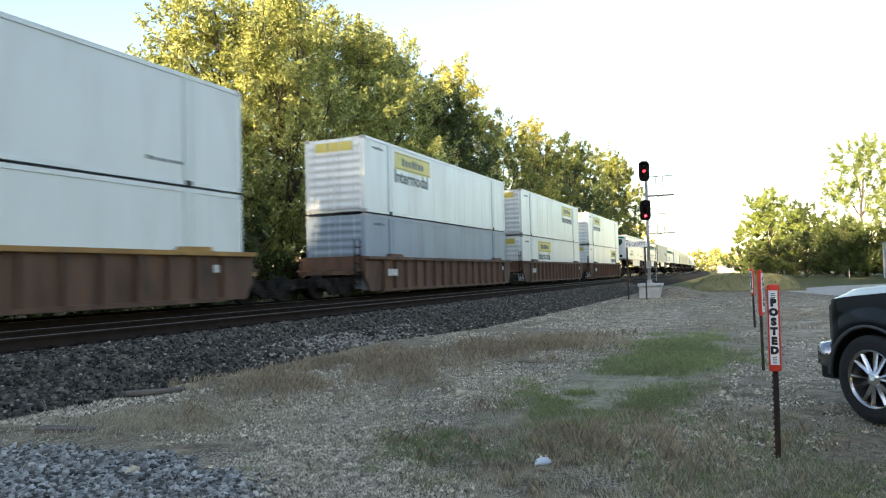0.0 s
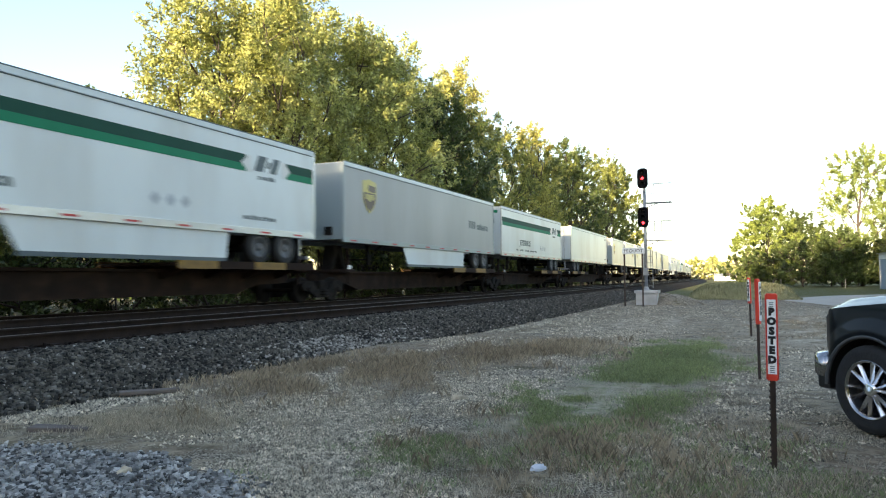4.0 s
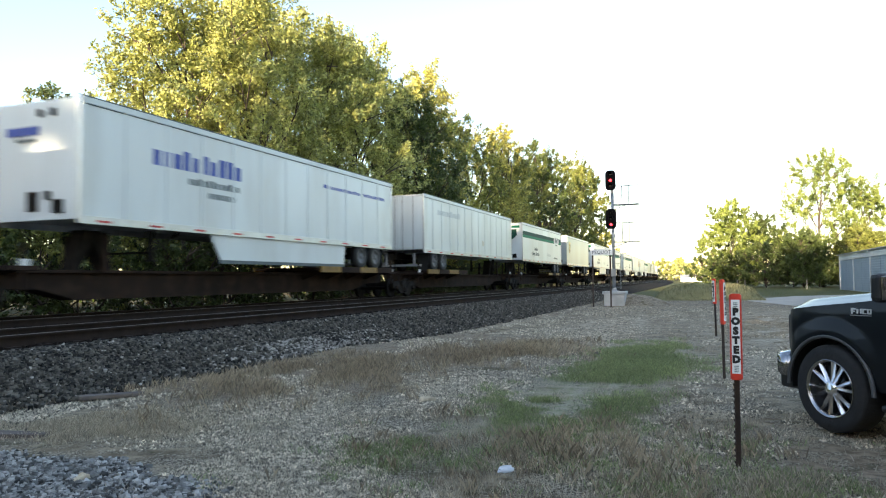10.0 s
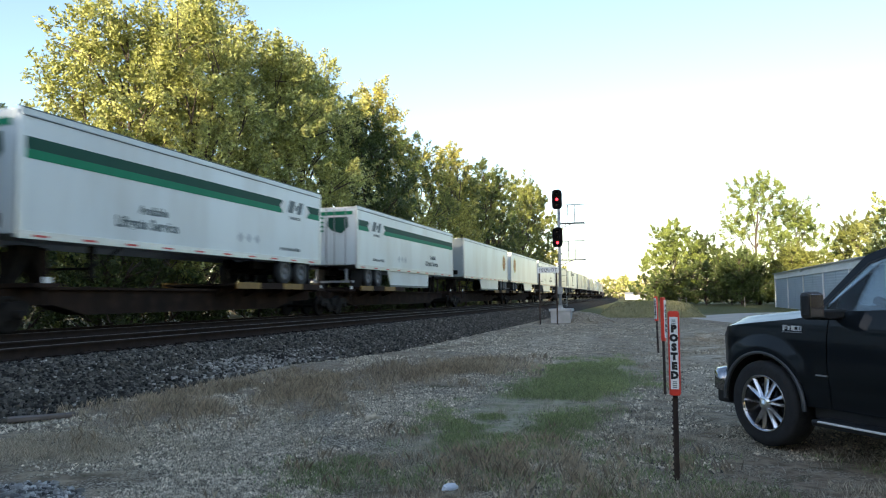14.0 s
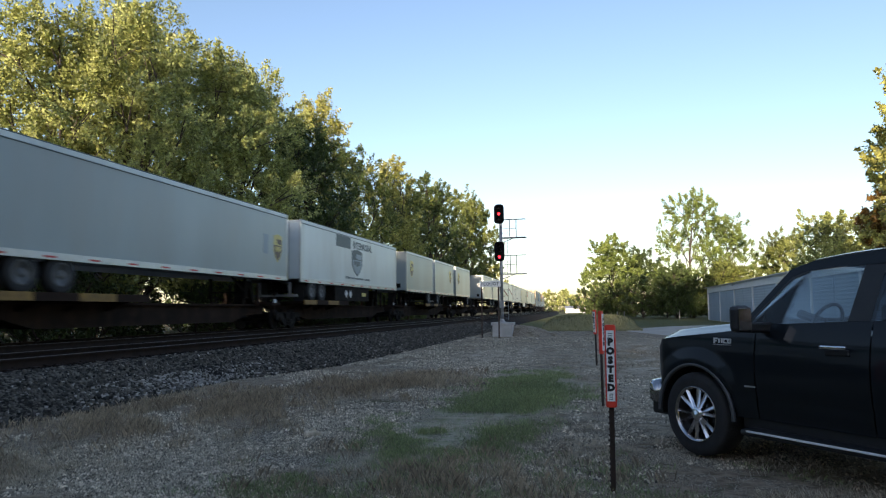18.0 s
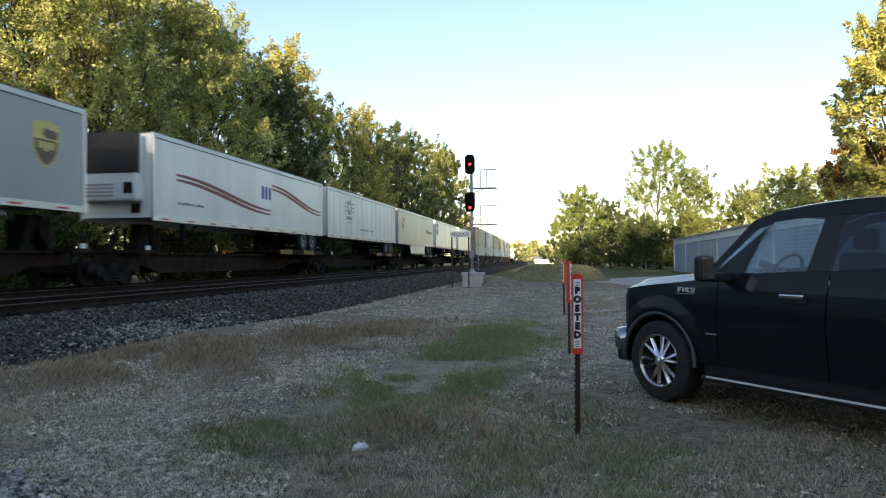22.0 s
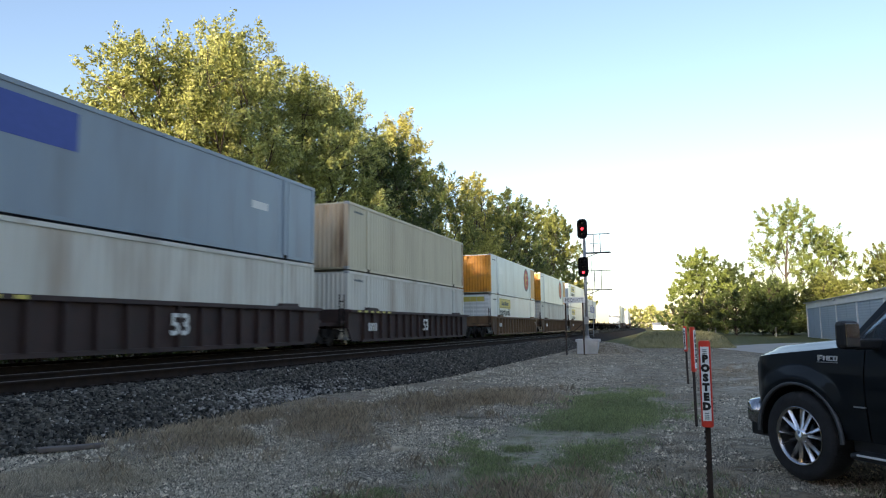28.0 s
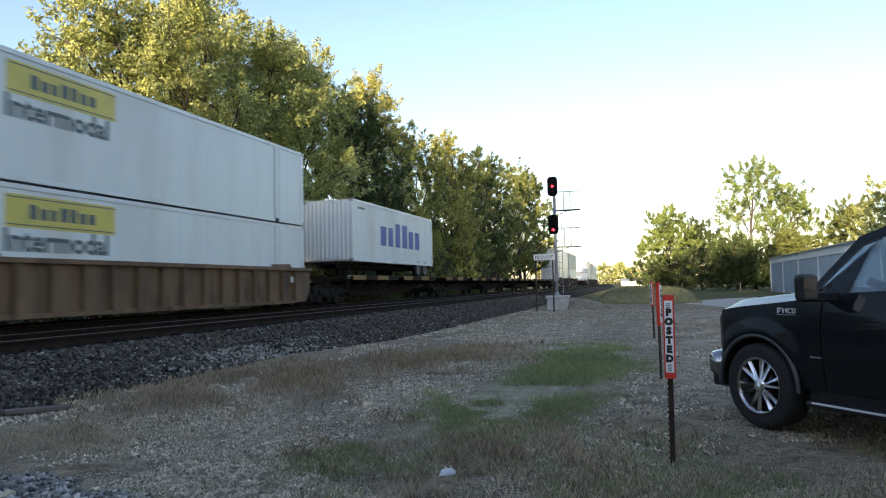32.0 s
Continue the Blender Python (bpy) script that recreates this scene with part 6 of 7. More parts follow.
    # stacks at the end of the clip
    tail = [
        (633.4, 650.2, "darkcar", ("cream", "corrugated", (), "ribbed", "rust_end", "white ribbed container with rusty ends"), ("tan", "corrugated", (), "ribbed", "rust_end", "tan ribbed container with a rust-streaked end")),
        (653.2, 670.0, "darkcar", ("cream", "corrugated", (), "ribbed", "cream", "weathered white ribbed shipping container"), ("bluegrey", "smooth", [("box", -4.2, 2.1, 2.6, 0.9, "blueink"), ("box", 4.5, 1.6, 0.9, 0.25, "whiteink")], "doors", None, "blue-grey container with a dark blue panel")),
        (672.9, 689.5, "darkcar", ("cream", "corrugated", (), "ribbed", "cream", "weathered white ribbed shipping container"), ("tan", "corrugated", (), "ribbed", "rust_end", "tan ribbed container with a burnt, rusty end")),
        (696.6, 713.2, "tancar", ("white", "smooth", [("jb", -3.75, 2.25, 3.6), ("jbend",)], "doors", None, "white container with a yellow logo panel"), ("iceblue", "smooth", [("disc", 4.4, 1.65, 1.0), ("box", 7.02, 1.43, 1.92, 2.6, "orange"), ("box", -4.9, 1.8, 1.2, 0.5, "white")], "ribbed", "orange", "pale blue-grey container with orange ends")),
        (716.5, 732.9, "tancar", ("cream", "smooth", (), "doors", None, "off-white smooth-sided shipping container"), ("iceblue", "smooth", [("disc", 4.4, 1.65, 1.0), ("box", 7.02, 1.43, 1.92, 2.6, "orange"), ("box", -4.9, 1.8, 1.2, 0.5, "white")], "ribbed", "orange", "pale blue-grey container with orange ends")),
        (735.8, 752.3, "tancar", ("white", "smooth", [("jb", -3.6, 2.25, 3.2), ("jbend",)], "doors", None, "white container with a yellow logo panel"), ("white", "smooth", [("jb", -3.6, 2.25, 3.2)], "reefer", None, "white refrigerated container with a yellow logo panel")),
    ]
    for i, (a, b, car, lo, up) in enumerate(tail):
        m = (a + b) / 2 * k
        well_car(m, 19.1, car, car, w_dark if car == "darkcar" else w_tan, mark=car == "darkcar", both=i in (2, 5))
        for z, (paint, style, logos, end, ends, lab2) in ((0.27, lo), (3.165, up)):
            container(m, z, paint, style, H=2.83, logos=logos, near_end=end, ends=ends, label=lab2)
    m = (757.2 + 770) / 2 * k
    container(m, 1.92, "white", "corrugated", L=12.19, H=2.86, logos=[("bars", 0.6, 1.5, 6.4, 1.25, 6, "blueink")], near_end="ribbed", label="white container with large blue lettering on a chassis")
    chassis(m, 12.19)
    spine_car(m, 15.5, lab, [-3.4, 3.4])
    # empty platforms, then a few far loads
    for j in range(5):
        spine_car(m + 15.2 + 14.2 * j, 14.2, "empty " + lab, [-3.6, 3.6], hitch_at=[])
    for a in (838, 856.5, 911, 929.5, 948, 966.5):
        q = a * k + 8.2
        container(q, 0.28, "white", label="white smooth-sided shipping container")
        container(q, 3.15, "cream" if a in (856.5, 929.5) else "white", label="white smooth-sided shipping container")
        well_car(q, 17.9, "darkcar", "darkcar", "dark brown far-off stack car")
    for j in range(3):
        spine_car(878 * k + 8 + 10.8 * j, 10.8, "empty " + lab, [0], hitch_at=[])


build_train()


# ---- pickup truck ----
def grid_part(name, us, vs, fn, material, parent, smooth=True, label="", flip=False):
    """A curved sheet from fn(u, v) over the two lists."""
    v = [fn(a, b) for a in us for b in vs]
    w = len(vs)
    f = [(i * w + j, i * w + j + 1, (i + 1) * w + j + 1, (i + 1) * w + j) for i in range(len(us) - 1) for j in range(w - 1)]
    if flip:
        f = [q[::-1] for q in f]
    return child(name, raw_mesh(name, v, f, material, smooth), parent, label=label)


def build_pickup():
    """x runs from the front axle to the rear, y from the driver's flank across, z up."""
    top = thing("pickup_truck", pose(0.875, 7.50, 0, 0, 0, -52.0), "dark blue-grey crew-cab pickup truck parked on gravel", "truck")
    WB, HZ, AR, W = 3.68, 0.405, 0.475, 2.0

    def ztop(s):
        return float(np.interp(s, [-0.86, -0.75, -0.55, -0.2, 0.3, 0.66, 0.9, 2.8, 2.9, 4.95], [0.98, 1.06, 1.12, 1.165, 1.215, 1.26, 1.30, 1.375, 1.40, 1.42]))

    def zbot(s):
        z = float(np.interp(s, [-0.9, -0.6, 0.5, 4.95], [0.62, 0.50, 0.44, 0.46]))
        for c in (0.0, WB):
            if abs(s - c) < AR:
                z = max(z, HZ + math.sqrt(AR * AR - (s - c) ** 2))
        return z

    def flank(s, z):
        y = 0.05 + 0.10 * ((z - 0.88) / 0.5) ** 2 if z > 0.88 else 0.05 + 0.05 * ((0.88 - z) / 0.45) ** 2
        y += 0.012 * math.exp(-((z - 0.63) / 0.035) ** 2)
        for c in (0.0, WB):
            r = math.hypot(s - c, z - HZ)
            if r < 0.66:
                y -= 0.035 * (1 - max(0.0, (r - 0.54) / 0.12))
        if s < -0.35:
            y += 0.62 * ((-0.35 - s) / 0.55) ** 2.2
        return y

    def flank_part(name, s0, s1, n, side, parent=top):
        us = sorted(set(list(np.linspace(s0, s1, n)) + [c + AR * math.sin(a) for c in (0.0, WB) for a in np.linspace(-1.57, 1.57, 25) if s0 <= c + AR * math.sin(a) <= s1]))
        vs = np.linspace(0, 1, 22)

        def fn(s, v):
            z = zbot(s) + (ztop(s) - zbot(s)) * v
            y = flank(s, z)
            return (s, y if side else W - y, z)
        return grid_part(name, us, vs, fn, "truck", parent, flip=bool(side))

    doors = []
    for side in (1, 0):
        flank_part("fender", -0.86, 0.715, 30, side)
        doors.append(flank_part("front_door", 0.727, 1.80, 14, side))
        doors.append(flank_part("rear_door", 1.812, 2.80, 14, side))
        flank_part("bed_side", 2.815, 4.95, 34, side)
    # dark liner behind the panel gaps and in the wheel houses
    part("under_body", boxes((-0.55, 4.9, 0.28, W - 0.28, 0.40, 1.1), (0.52, 3.12, 0.12, W - 0.12, 0.34, 1.22), (-0.5, 4.8, 0.4, W - 0.4, 0.26, 0.5)), "trucktrim", top)
    for c in (0.0, WB):
        for y0, y1 in ((0.06, 0.32), (W - 0.32, W - 0.06)):
            bm = bmesh.new()
            pts = [(c + (AR + 0.005) * math.cos(a), HZ + (AR + 0.005) * math.sin(a)) for a in np.linspace(-0.1, math.pi + 0.1, 22)]
            a = [bm.verts.new((x, y0, z)) for x, z in pts]
            b = [bm.verts.new((x, y1, z)) for x, z in pts]
            for k in range(len(a) - 1):
                bm.faces.new((a[k], a[k + 1], b[k + 1], b[k]))
            part("wheel_liner", bm, "trucktrim", top, smooth=True)
        for y in (0.025, W - 0.025):
            bm = bmesh.new()
            rings = []
            for a in np.linspace(-0.02, math.pi + 0.02, 26):
                rings.append([bm.verts.new((c + r * math.cos(a), y + d, HZ + r * math.sin(a))) for r, d in ((AR - 0.006, -0.010), (AR + 0.022, -0.014), (AR + 0.03, 0.012), (AR - 0.006, 0.02))])
            for p, q in zip(rings, rings[1:]):
                for k in range(4):
                    bm.faces.new((p[k], p[(k + 1) % 4], q[(k + 1) % 4], q[k]))
            bmesh.ops.recalc_face_normals(bm, faces=bm.faces)
            part("arch_lip", bm, "archlip", top, "thin bright wheel-arch lip", smooth=True)

    def hood(s, v):
        z = ztop(s)
        y0 = flank(s, z)
        y = y0 + (W - 2 * y0) * v
        c = abs(2 * v - 1)
        return (s - 0.10 * (1 - c * c) * (1 if s < -0.3 else 0.3), y, z + 0.075 * (1 - c ** 4) + 0.03 * math.exp(-((c - 0.62) / 0.12) ** 2))
    grid_part("hood", np.linspace(-0.84, 0.70, 22), np.linspace(0, 1, 25), hood, "truck", top)
    part("cowl", boxes((0.44, 0.72, 0.18, W - 0.18, 1.18, 1.262), bevel=0.02), "trucktrim", top)
    # face
    part("grille", boxes((-0.95, -0.80, 0.45, W - 0.45, 0.66, 1.06), bevel=0.04), "trucktrim", top)
    for z in (0.75, 0.86, 0.97):
        part("grille_bar", boxes((-0.985, -0.94, 0.5, W - 0.5, z - 0.03, z + 0.03), bevel=0.012), "chrome", top, "chrome grille bar")
    for y0, y1 in ((0.42, 0.70), (W - 0.70, W - 0.42)):
        part("headlight", boxes((-0.88, -0.66, y0, y1, 0.82, 1.03), bevel=0.05), "lens_dark", top, "dark headlight lens")
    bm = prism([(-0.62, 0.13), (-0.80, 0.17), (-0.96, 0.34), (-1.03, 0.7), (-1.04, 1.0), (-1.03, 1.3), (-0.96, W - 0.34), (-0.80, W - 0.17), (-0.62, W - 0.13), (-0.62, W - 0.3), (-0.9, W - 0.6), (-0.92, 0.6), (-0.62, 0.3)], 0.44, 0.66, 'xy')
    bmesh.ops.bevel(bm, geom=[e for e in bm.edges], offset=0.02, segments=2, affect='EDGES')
    part("front_bumper", bm, "shadechrome", top, "chrome front bumper", smooth=True)
    part("air_dam", boxes((-0.86, -0.55, 0.25, W - 0.25, 0.30, 0.46), bevel=0.03), "trucktrim", top)
    # greenhouse
    def lean(z):
        return 0.155 + 0.30 * max(0.0, z - 1.30)

    def strip(name, quad, side, mat="truck", thick=0.05, parent=top):
        bm = bmesh.new()
        lay = []
        for d in (0.0, thick):
            lay.append([bm.verts.new((s, (lean(z) + d) if side else W - lean(z) - d, z)) for s, z in quad])
        n = len(quad)
        bm.faces.new(lay[0])
        bm.faces.new(lay[1][::-1])
        for k in range(n):
            bm.faces.new((lay[0][k], lay[1][k], lay[1][(k + 1) % n], lay[0][(k + 1) % n]))
        bmesh.ops.recalc_face_normals(bm, faces=bm.faces)
        return part(name, bm, mat, parent)

    for side in (1, 0):
        strip("a_pillar", [(0.48, 1.27), (0.545, 1.275), (0.985, 1.715), (1.14, 1.765), (1.50, 1.79), (1.50, 1.885), (1.18, 1.85), (0.95, 1.78)], side, thick=0.04) if side else strip("a_pillar", [(0.48, 1.27), (0.53, 1.27), (0.98, 1.72), (1.15, 1.765), (1.50, 1.80), (1.50, 1.885), (1.18, 1.85), (0.95, 1.78)], side, thick=0.03)
        strip("roof_rail", [(1.50, 1.78), (2.78, 1.81), (2.95, 1.76), (2.95, 1.86), (2.7, 1.91), (1.9, 1.915), (1.50, 1.88)], side, thick=0.06)
        strip("b_pillar", [(1.57, 1.33), (1.76, 1.335), (1.84, 1.80), (1.66, 1.79)], side, "trucktrim", 0.05)
        strip("c_pillar", [(2.62, 1.36), (2.84, 1.37), (2.98, 1.76), (2.76, 1.81)], side, thick=0.06)
        strip("belt_molding", [(0.60, 1.262), (2.80, 1.355), (2.80, 1.375), (0.60, 1.28)], side, "trucktrim", 0.03)
        strip("window_trim", [(0.545, 1.277), (0.575, 1.28), (1.0, 1.70), (1.15, 1.75), (1.14, 1.765), (0.985, 1.715)], side, "trucktrim", 0.03)
        if side:
            strip("window_sail", [(0.62, 1.28), (0.74, 1.29), (0.745, 1.385)], side, "trucktrim", 0.04)
        g1 = strip("front_window", [(0.57, 1.28), (1.57, 1.33), (1.66, 1.79), (1.15, 1.76), (0.995, 1.705)], side, "glass", 0.004)
        g2 = strip("rear_window", [(1.76, 1.34), (2.64, 1.365), (2.76, 1.80), (1.84, 1.795)], side, "privacy", 0.004)
        g1.visible_shadow = False

    def roof(s, v):
        c = abs(2 * v - 1)
        y0 = 0.33
        edge = float(np.interp(s, [0.93, 1.18, 1.5, 1.9, 2.7, 2.95], [1.785, 1.86, 1.895, 1.915, 1.905, 1.865]))
        return (s - 0.06 * (1 - c * c) * (1 if s < 1.5 else 0), y0 + (W - 2 * y0) * v, edge + 0.05 * (1 - c ** 3))
    grid_part("roof", np.linspace(0.93, 2.95, 17), np.linspace(0, 1, 17), roof, "truck", top)

    def screen(u, v):
        s = 0.50 + 0.45 * u
        y0 = 0.17 + 0.17 * u
        c = abs(2 * v - 1)
        return (s - 0.12 * (1 - c * c), y0 + (W - 2 * y0) * v, 1.27 + 0.52 * u + 0.02 * (1 - c * c))
    ws = grid_part("windshield", np.linspace(0, 1, 8), np.linspace(0, 1, 13), screen, "glass", top)
    ws.visible_shadow = False
    grid_part("back_window", np.linspace(0, 1, 3), np.linspace(0, 1, 7), lambda u, v: (2.83 + 0.13 * u, 0.3 + (W - 0.6) * v, 1.38 + 0.46 * u), "tintglass", top)
    part("bed_floor", boxes((2.9, 4.9, 0.2, W - 0.2, 0.85, 0.92)), "trucktrim", top)
    part("tailgate", boxes((4.88, 4.95, 0.16, W - 0.16, 0.6, 1.41), bevel=0.015), "truck", top)
    # cabin
    part("dashboard", boxes((0.66, 1.0, 0.22, W - 0.22, 1.0, 1.28), bevel=0.05), "cabin", top)
    for y in (0.55, 1.45):
        part("seat", boxes((1.38, 1.8, y - 0.26, y + 0.26, 0.8, 1.0), (1.74, 1.90, y - 0.25, y + 0.25, 0.95, 1.48), bevel=0.05), "cabin", top)
        part("headrest", boxes((1.79, 1.89, y - 0.13, y + 0.13, 1.50, 1.68), bevel=0.04), "cabin", top)
    bm = bmesh.new()
    c0, e1 = Vector((1.10, 0.55, 1.30)), Vector((0.42, 0, 0.907))
    for k in range(22):
        p, q = [c0 + 0.19 * (math.cos(a) * Vector((0, 1, 0)) + math.sin(a) * e1) for a in (2 * math.pi * k / 22, 2 * math.pi * (k + 1) / 22)]
        tube(bm, p, q, 0.016, sides=7, caps=False)
    tube(bm, c0 - 0.18 * Vector((0, 1, 0)), c0 + 0.18 * Vector((0, 1, 0)), 0.02, sides=6)
    part("steering_wheel", bm, "cabin", top, smooth=True)
    part("steering_column", tube(bmesh.new(), c0, c0 + Vector((-0.3, 0, 0.1)) * 0.9, 0.04, sides=8), "cabin", top)
    # mirror
    for y, f in ((-0.16, 1), (W + 0.16, -1)):
        m = part("door_mirror", boxes((-0.06, 0.06, -0.085, 0.085, -0.115, 0.125), bevel=0.04), "trucktrim", top, "black door mirror", at=(0.78, y, 1.345), rot=(0, 0, -8 * f), smooth=False)
        part("mirror_glass", boxes((0.058, 0.064, -0.065, 0.065, -0.095, 0.10), bevel=0.002), "chrome", m, "mirror glass")
        part("mirror_arm", boxes((-0.05, 0.05, 0.05, 0.32, -0.12, -0.03) if f > 0 else (-0.05, 0.05, -0.32, -0.05, -0.12, -0.03), bevel=0.02), "trucktrim", m)
    # handles, badge, marker, running board
    for s in (1.42, 2.45):
        h = part("door_handle", boxes((s, s + 0.23, -0.005, 0.022, 1.105, 1.138), bevel=0.010), "chrome", top, "chrome door handle", smooth=True)
        part("handle_recess", boxes((s + 0.01, s + 0.22, 0.045, 0.075, 1.055, 1.105), bevel=0.01), "trucktrim", h)
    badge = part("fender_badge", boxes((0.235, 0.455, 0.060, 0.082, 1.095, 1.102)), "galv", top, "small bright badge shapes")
    # chrome strokes drawn white: the gleam is put into their colour
    for a, b, z0, z1 in ((0.24, 0.285, 1.148, 1.162), (0.24, 0.256, 1.11, 1.162), (0.24, 0.278, 1.128, 1.138), (0.30, 0.315, 1.115, 1.155), (0.335, 0.35, 1.115, 1.158), (0.36, 0.40, 1.148, 1.158), (0.36, 0.37, 1.115, 1.158), (0.36, 0.40, 1.112, 1.122), (0.41, 0.45, 1.112, 1.122), (0.41, 0.42, 1.112, 1.158), (0.44, 0.45, 1.112, 1.158), (0.41, 0.45, 1.148, 1.158)):
        part("badge_stroke", boxes((a, b, 0.066, 0.082, z0, z1)), "whiteink", badge)
    part("side_badge", boxes((0.60, 0.72, 0.050, 0.062, 0.725, 0.738)), "galv", top)
    rb = part("running_board", boxes((0.62, 3.05, -0.06, 0.20, 0.30, 0.36), bevel=0.025), "trucktrim", top, "black running board with a bright strip")
    part("bright_strip", boxes((0.70, 3.02, -0.070, -0.050, 0.338, 0.355), bevel=0.004), "whiteink", rb)
    for s in (0.9, 1.9, 2.8):
        part("board_bracket", boxes((s, s + 0.08, 0.15, 0.4, 0.33, 0.5)), "trucktrim", rb)
    # wheels
    tyre = to_mesh("tyre", lathe([(-0.135, 0.27), (-0.145, 0.33), (-0.135, 0.385), (-0.11, 0.405), (0.11, 0.405), (0.135, 0.385), (0.145, 0.33), (0.135, 0.27)], 48, 'y', False), "rubber", True)
    barrel = to_mesh("rim", lathe([(0.12, 0.265), (-0.12, 0.262), (-0.10, 0.245), (0.02, 0.24), (0.02, 0.0)], 48, 'y', False), "lens_dark", True)
    lip = to_mesh("rim_lip", lathe([(-0.125, 0.262), (-0.142, 0.272), (-0.144, 0.262), (-0.118, 0.248)], 48, 'y', False), "shadechrome", True)
    bm = bmesh.new()
    for k in range(6):
        a = 2 * math.pi * k / 6 + 0.2
        for da in (-0.13, 0.13):
            d, e = Vector((math.cos(a + da), 0, math.sin(a + da))), Vector((math.cos(a + da * 1.65), 0, math.sin(a + da * 1.65)))
            n = Vector((-math.sin(a), 0, math.cos(a)))
            p0, p1 = d * 0.05, e * 0.25
            q = [p0 + n * 0.014, p0 - n * 0.014, p1 - n * 0.022, p1 + n * 0.022]
            f = [bm.verts.new(v + Vector((0, -0.098, 0))) for v in q]
            b = [bm.verts.new(v * 1.0 + Vector((0, -0.05, 0))) for v in q]
            r0, r1 = bm.verts.new(p0 + Vector((0, -0.128, 0))), bm.verts.new(p1 + Vector((0, -0.132, 0)))
            for loop in ((f[0], r0, r1, f[3]), (r0, f[1], f[2], r1), (f[0], f[1], r0), (f[2], f[3], r1)):
                bm.faces.new(loop)
            for i in range(4):
                bm.faces.new((f[i], b[i], b[(i + 1) % 4], f[(i + 1) % 4]))
    bmesh.ops.recalc_face_normals(bm, faces=bm.faces)
    spokes = to_mesh("spoke_star", bm, "brightwheel")
    hub = to_mesh("hub_cap", lathe([(-0.06, 0.075), (-0.12, 0.07), (-0.135, 0.045), (-0.135, 0.0)], 20, 'y'), "chrome", True)
    for s in (0.0, WB):
        for y, r in ((0.17, 0), (W - 0.17, 180)):
            t = child("wheel", tyre, top, (s, y, HZ), (0, 0, r))
            child("rim", barrel, t)
            child("rim_lip", lip, t)
            child("spoke_star", spokes, t, label="chrome twin-spoke wheel face")
            child("hub_cap", hub, t)
    part("front_axle", tube(bmesh.new(), (0, 0.25, HZ), (0, W - 0.25, HZ), 0.06, sides=8), "trucktrim", top)
    part("rear_axle", tube(bmesh.new(), (WB, 0.25, HZ), (WB, W - 0.25, HZ), 0.07, sides=8), "trucktrim", top)


build_pickup()


# ---- posted signs ----
def posted_sign(x, y, z0, z1, tilt, turn, face=True):
    top = thing("posted_sign", pose(x, y, 0, 0, tilt, turn), "orange and white POSTED sign strip on a rusty steel post", "sign", "posted signs along the lot")
    part("post", prism([(-0.02, -0.018), (-0.013, -0.018), (-0.013, 0.0), (0.013, 0.0), (0.013, -0.018), (0.02, -0.018), (0.02, 0.008), (-0.02, 0.008)], -0.3, z1 - 0.05, 'xy'), "postrust", top)
    knob = once("post_knob", lambda: to_mesh("post_stud", boxes((-0.028, -0.02, -0.012, 0.004, -0.008, 0.008)), "postrust"))
    for k in range(int(z0 / 0.045)):
        child("post_stud", knob, top, (0, 0, 0.05 + k * 0.045))
    pts = [(math.copysign(0.044 * abs(math.cos(a)) ** 0.5, math.cos(a)), -0.012 + math.copysign(0.030 * abs(math.sin(a)) ** 0.6, math.sin(a))) for a in np.linspace(0, 2 * math.pi, 24, endpoint=False)]
    bm2 = prism(pts, z0, z1, 'xy')
    bmesh.ops.bevel(bm2, geom=[e for e in bm2.edges if abs(e.verts[0].co.z - e.verts[1].co.z) < 1e-4], offset=0.008, segments=2, affect='EDGES')
    guard = part("sign_guard", bm2, "orangesign", top, "orange plastic guard", smooth=False)
    zw0, zw1 = z0 + 0.05, z1 - 0.045
    part("sign_face", boxes((-0.031, 0.031, -0.049, -0.037, zw0, zw1), bevel=0.001), "signwhite", guard, "white face with black letters")
    h = (zw1 - zw0) * 0.125
    if face:
        for k, ch in enumerate("POSTED"):
            child("letter", text_mesh(ch, h * 1.04, "ink_black", 0.006), guard, (0, -0.0500, zw1 - 0.058 - h * 0.5 - k * h * 1.03), (0, 0, -90))
        for zs in [zw0 + 0.012 + 0.014 * k for k in range(4)] + [zw1 - 0.055 + 0.014 * k for k in range(3)]:
            part("small_print", boxes((-0.015, 0.015, -0.0503, -0.047, zs, zs + 0.006)), "ink", guard)
    return top


posted_sign(0.075, 5.90, 0.672, 1.325, 0.4, -2)
posted_sign(0.0, 11.03, 0.776, 1.42, -0.6, 68)
posted_sign(-0.13, 18.8, 0.80, 1.42, -1.0, -35)


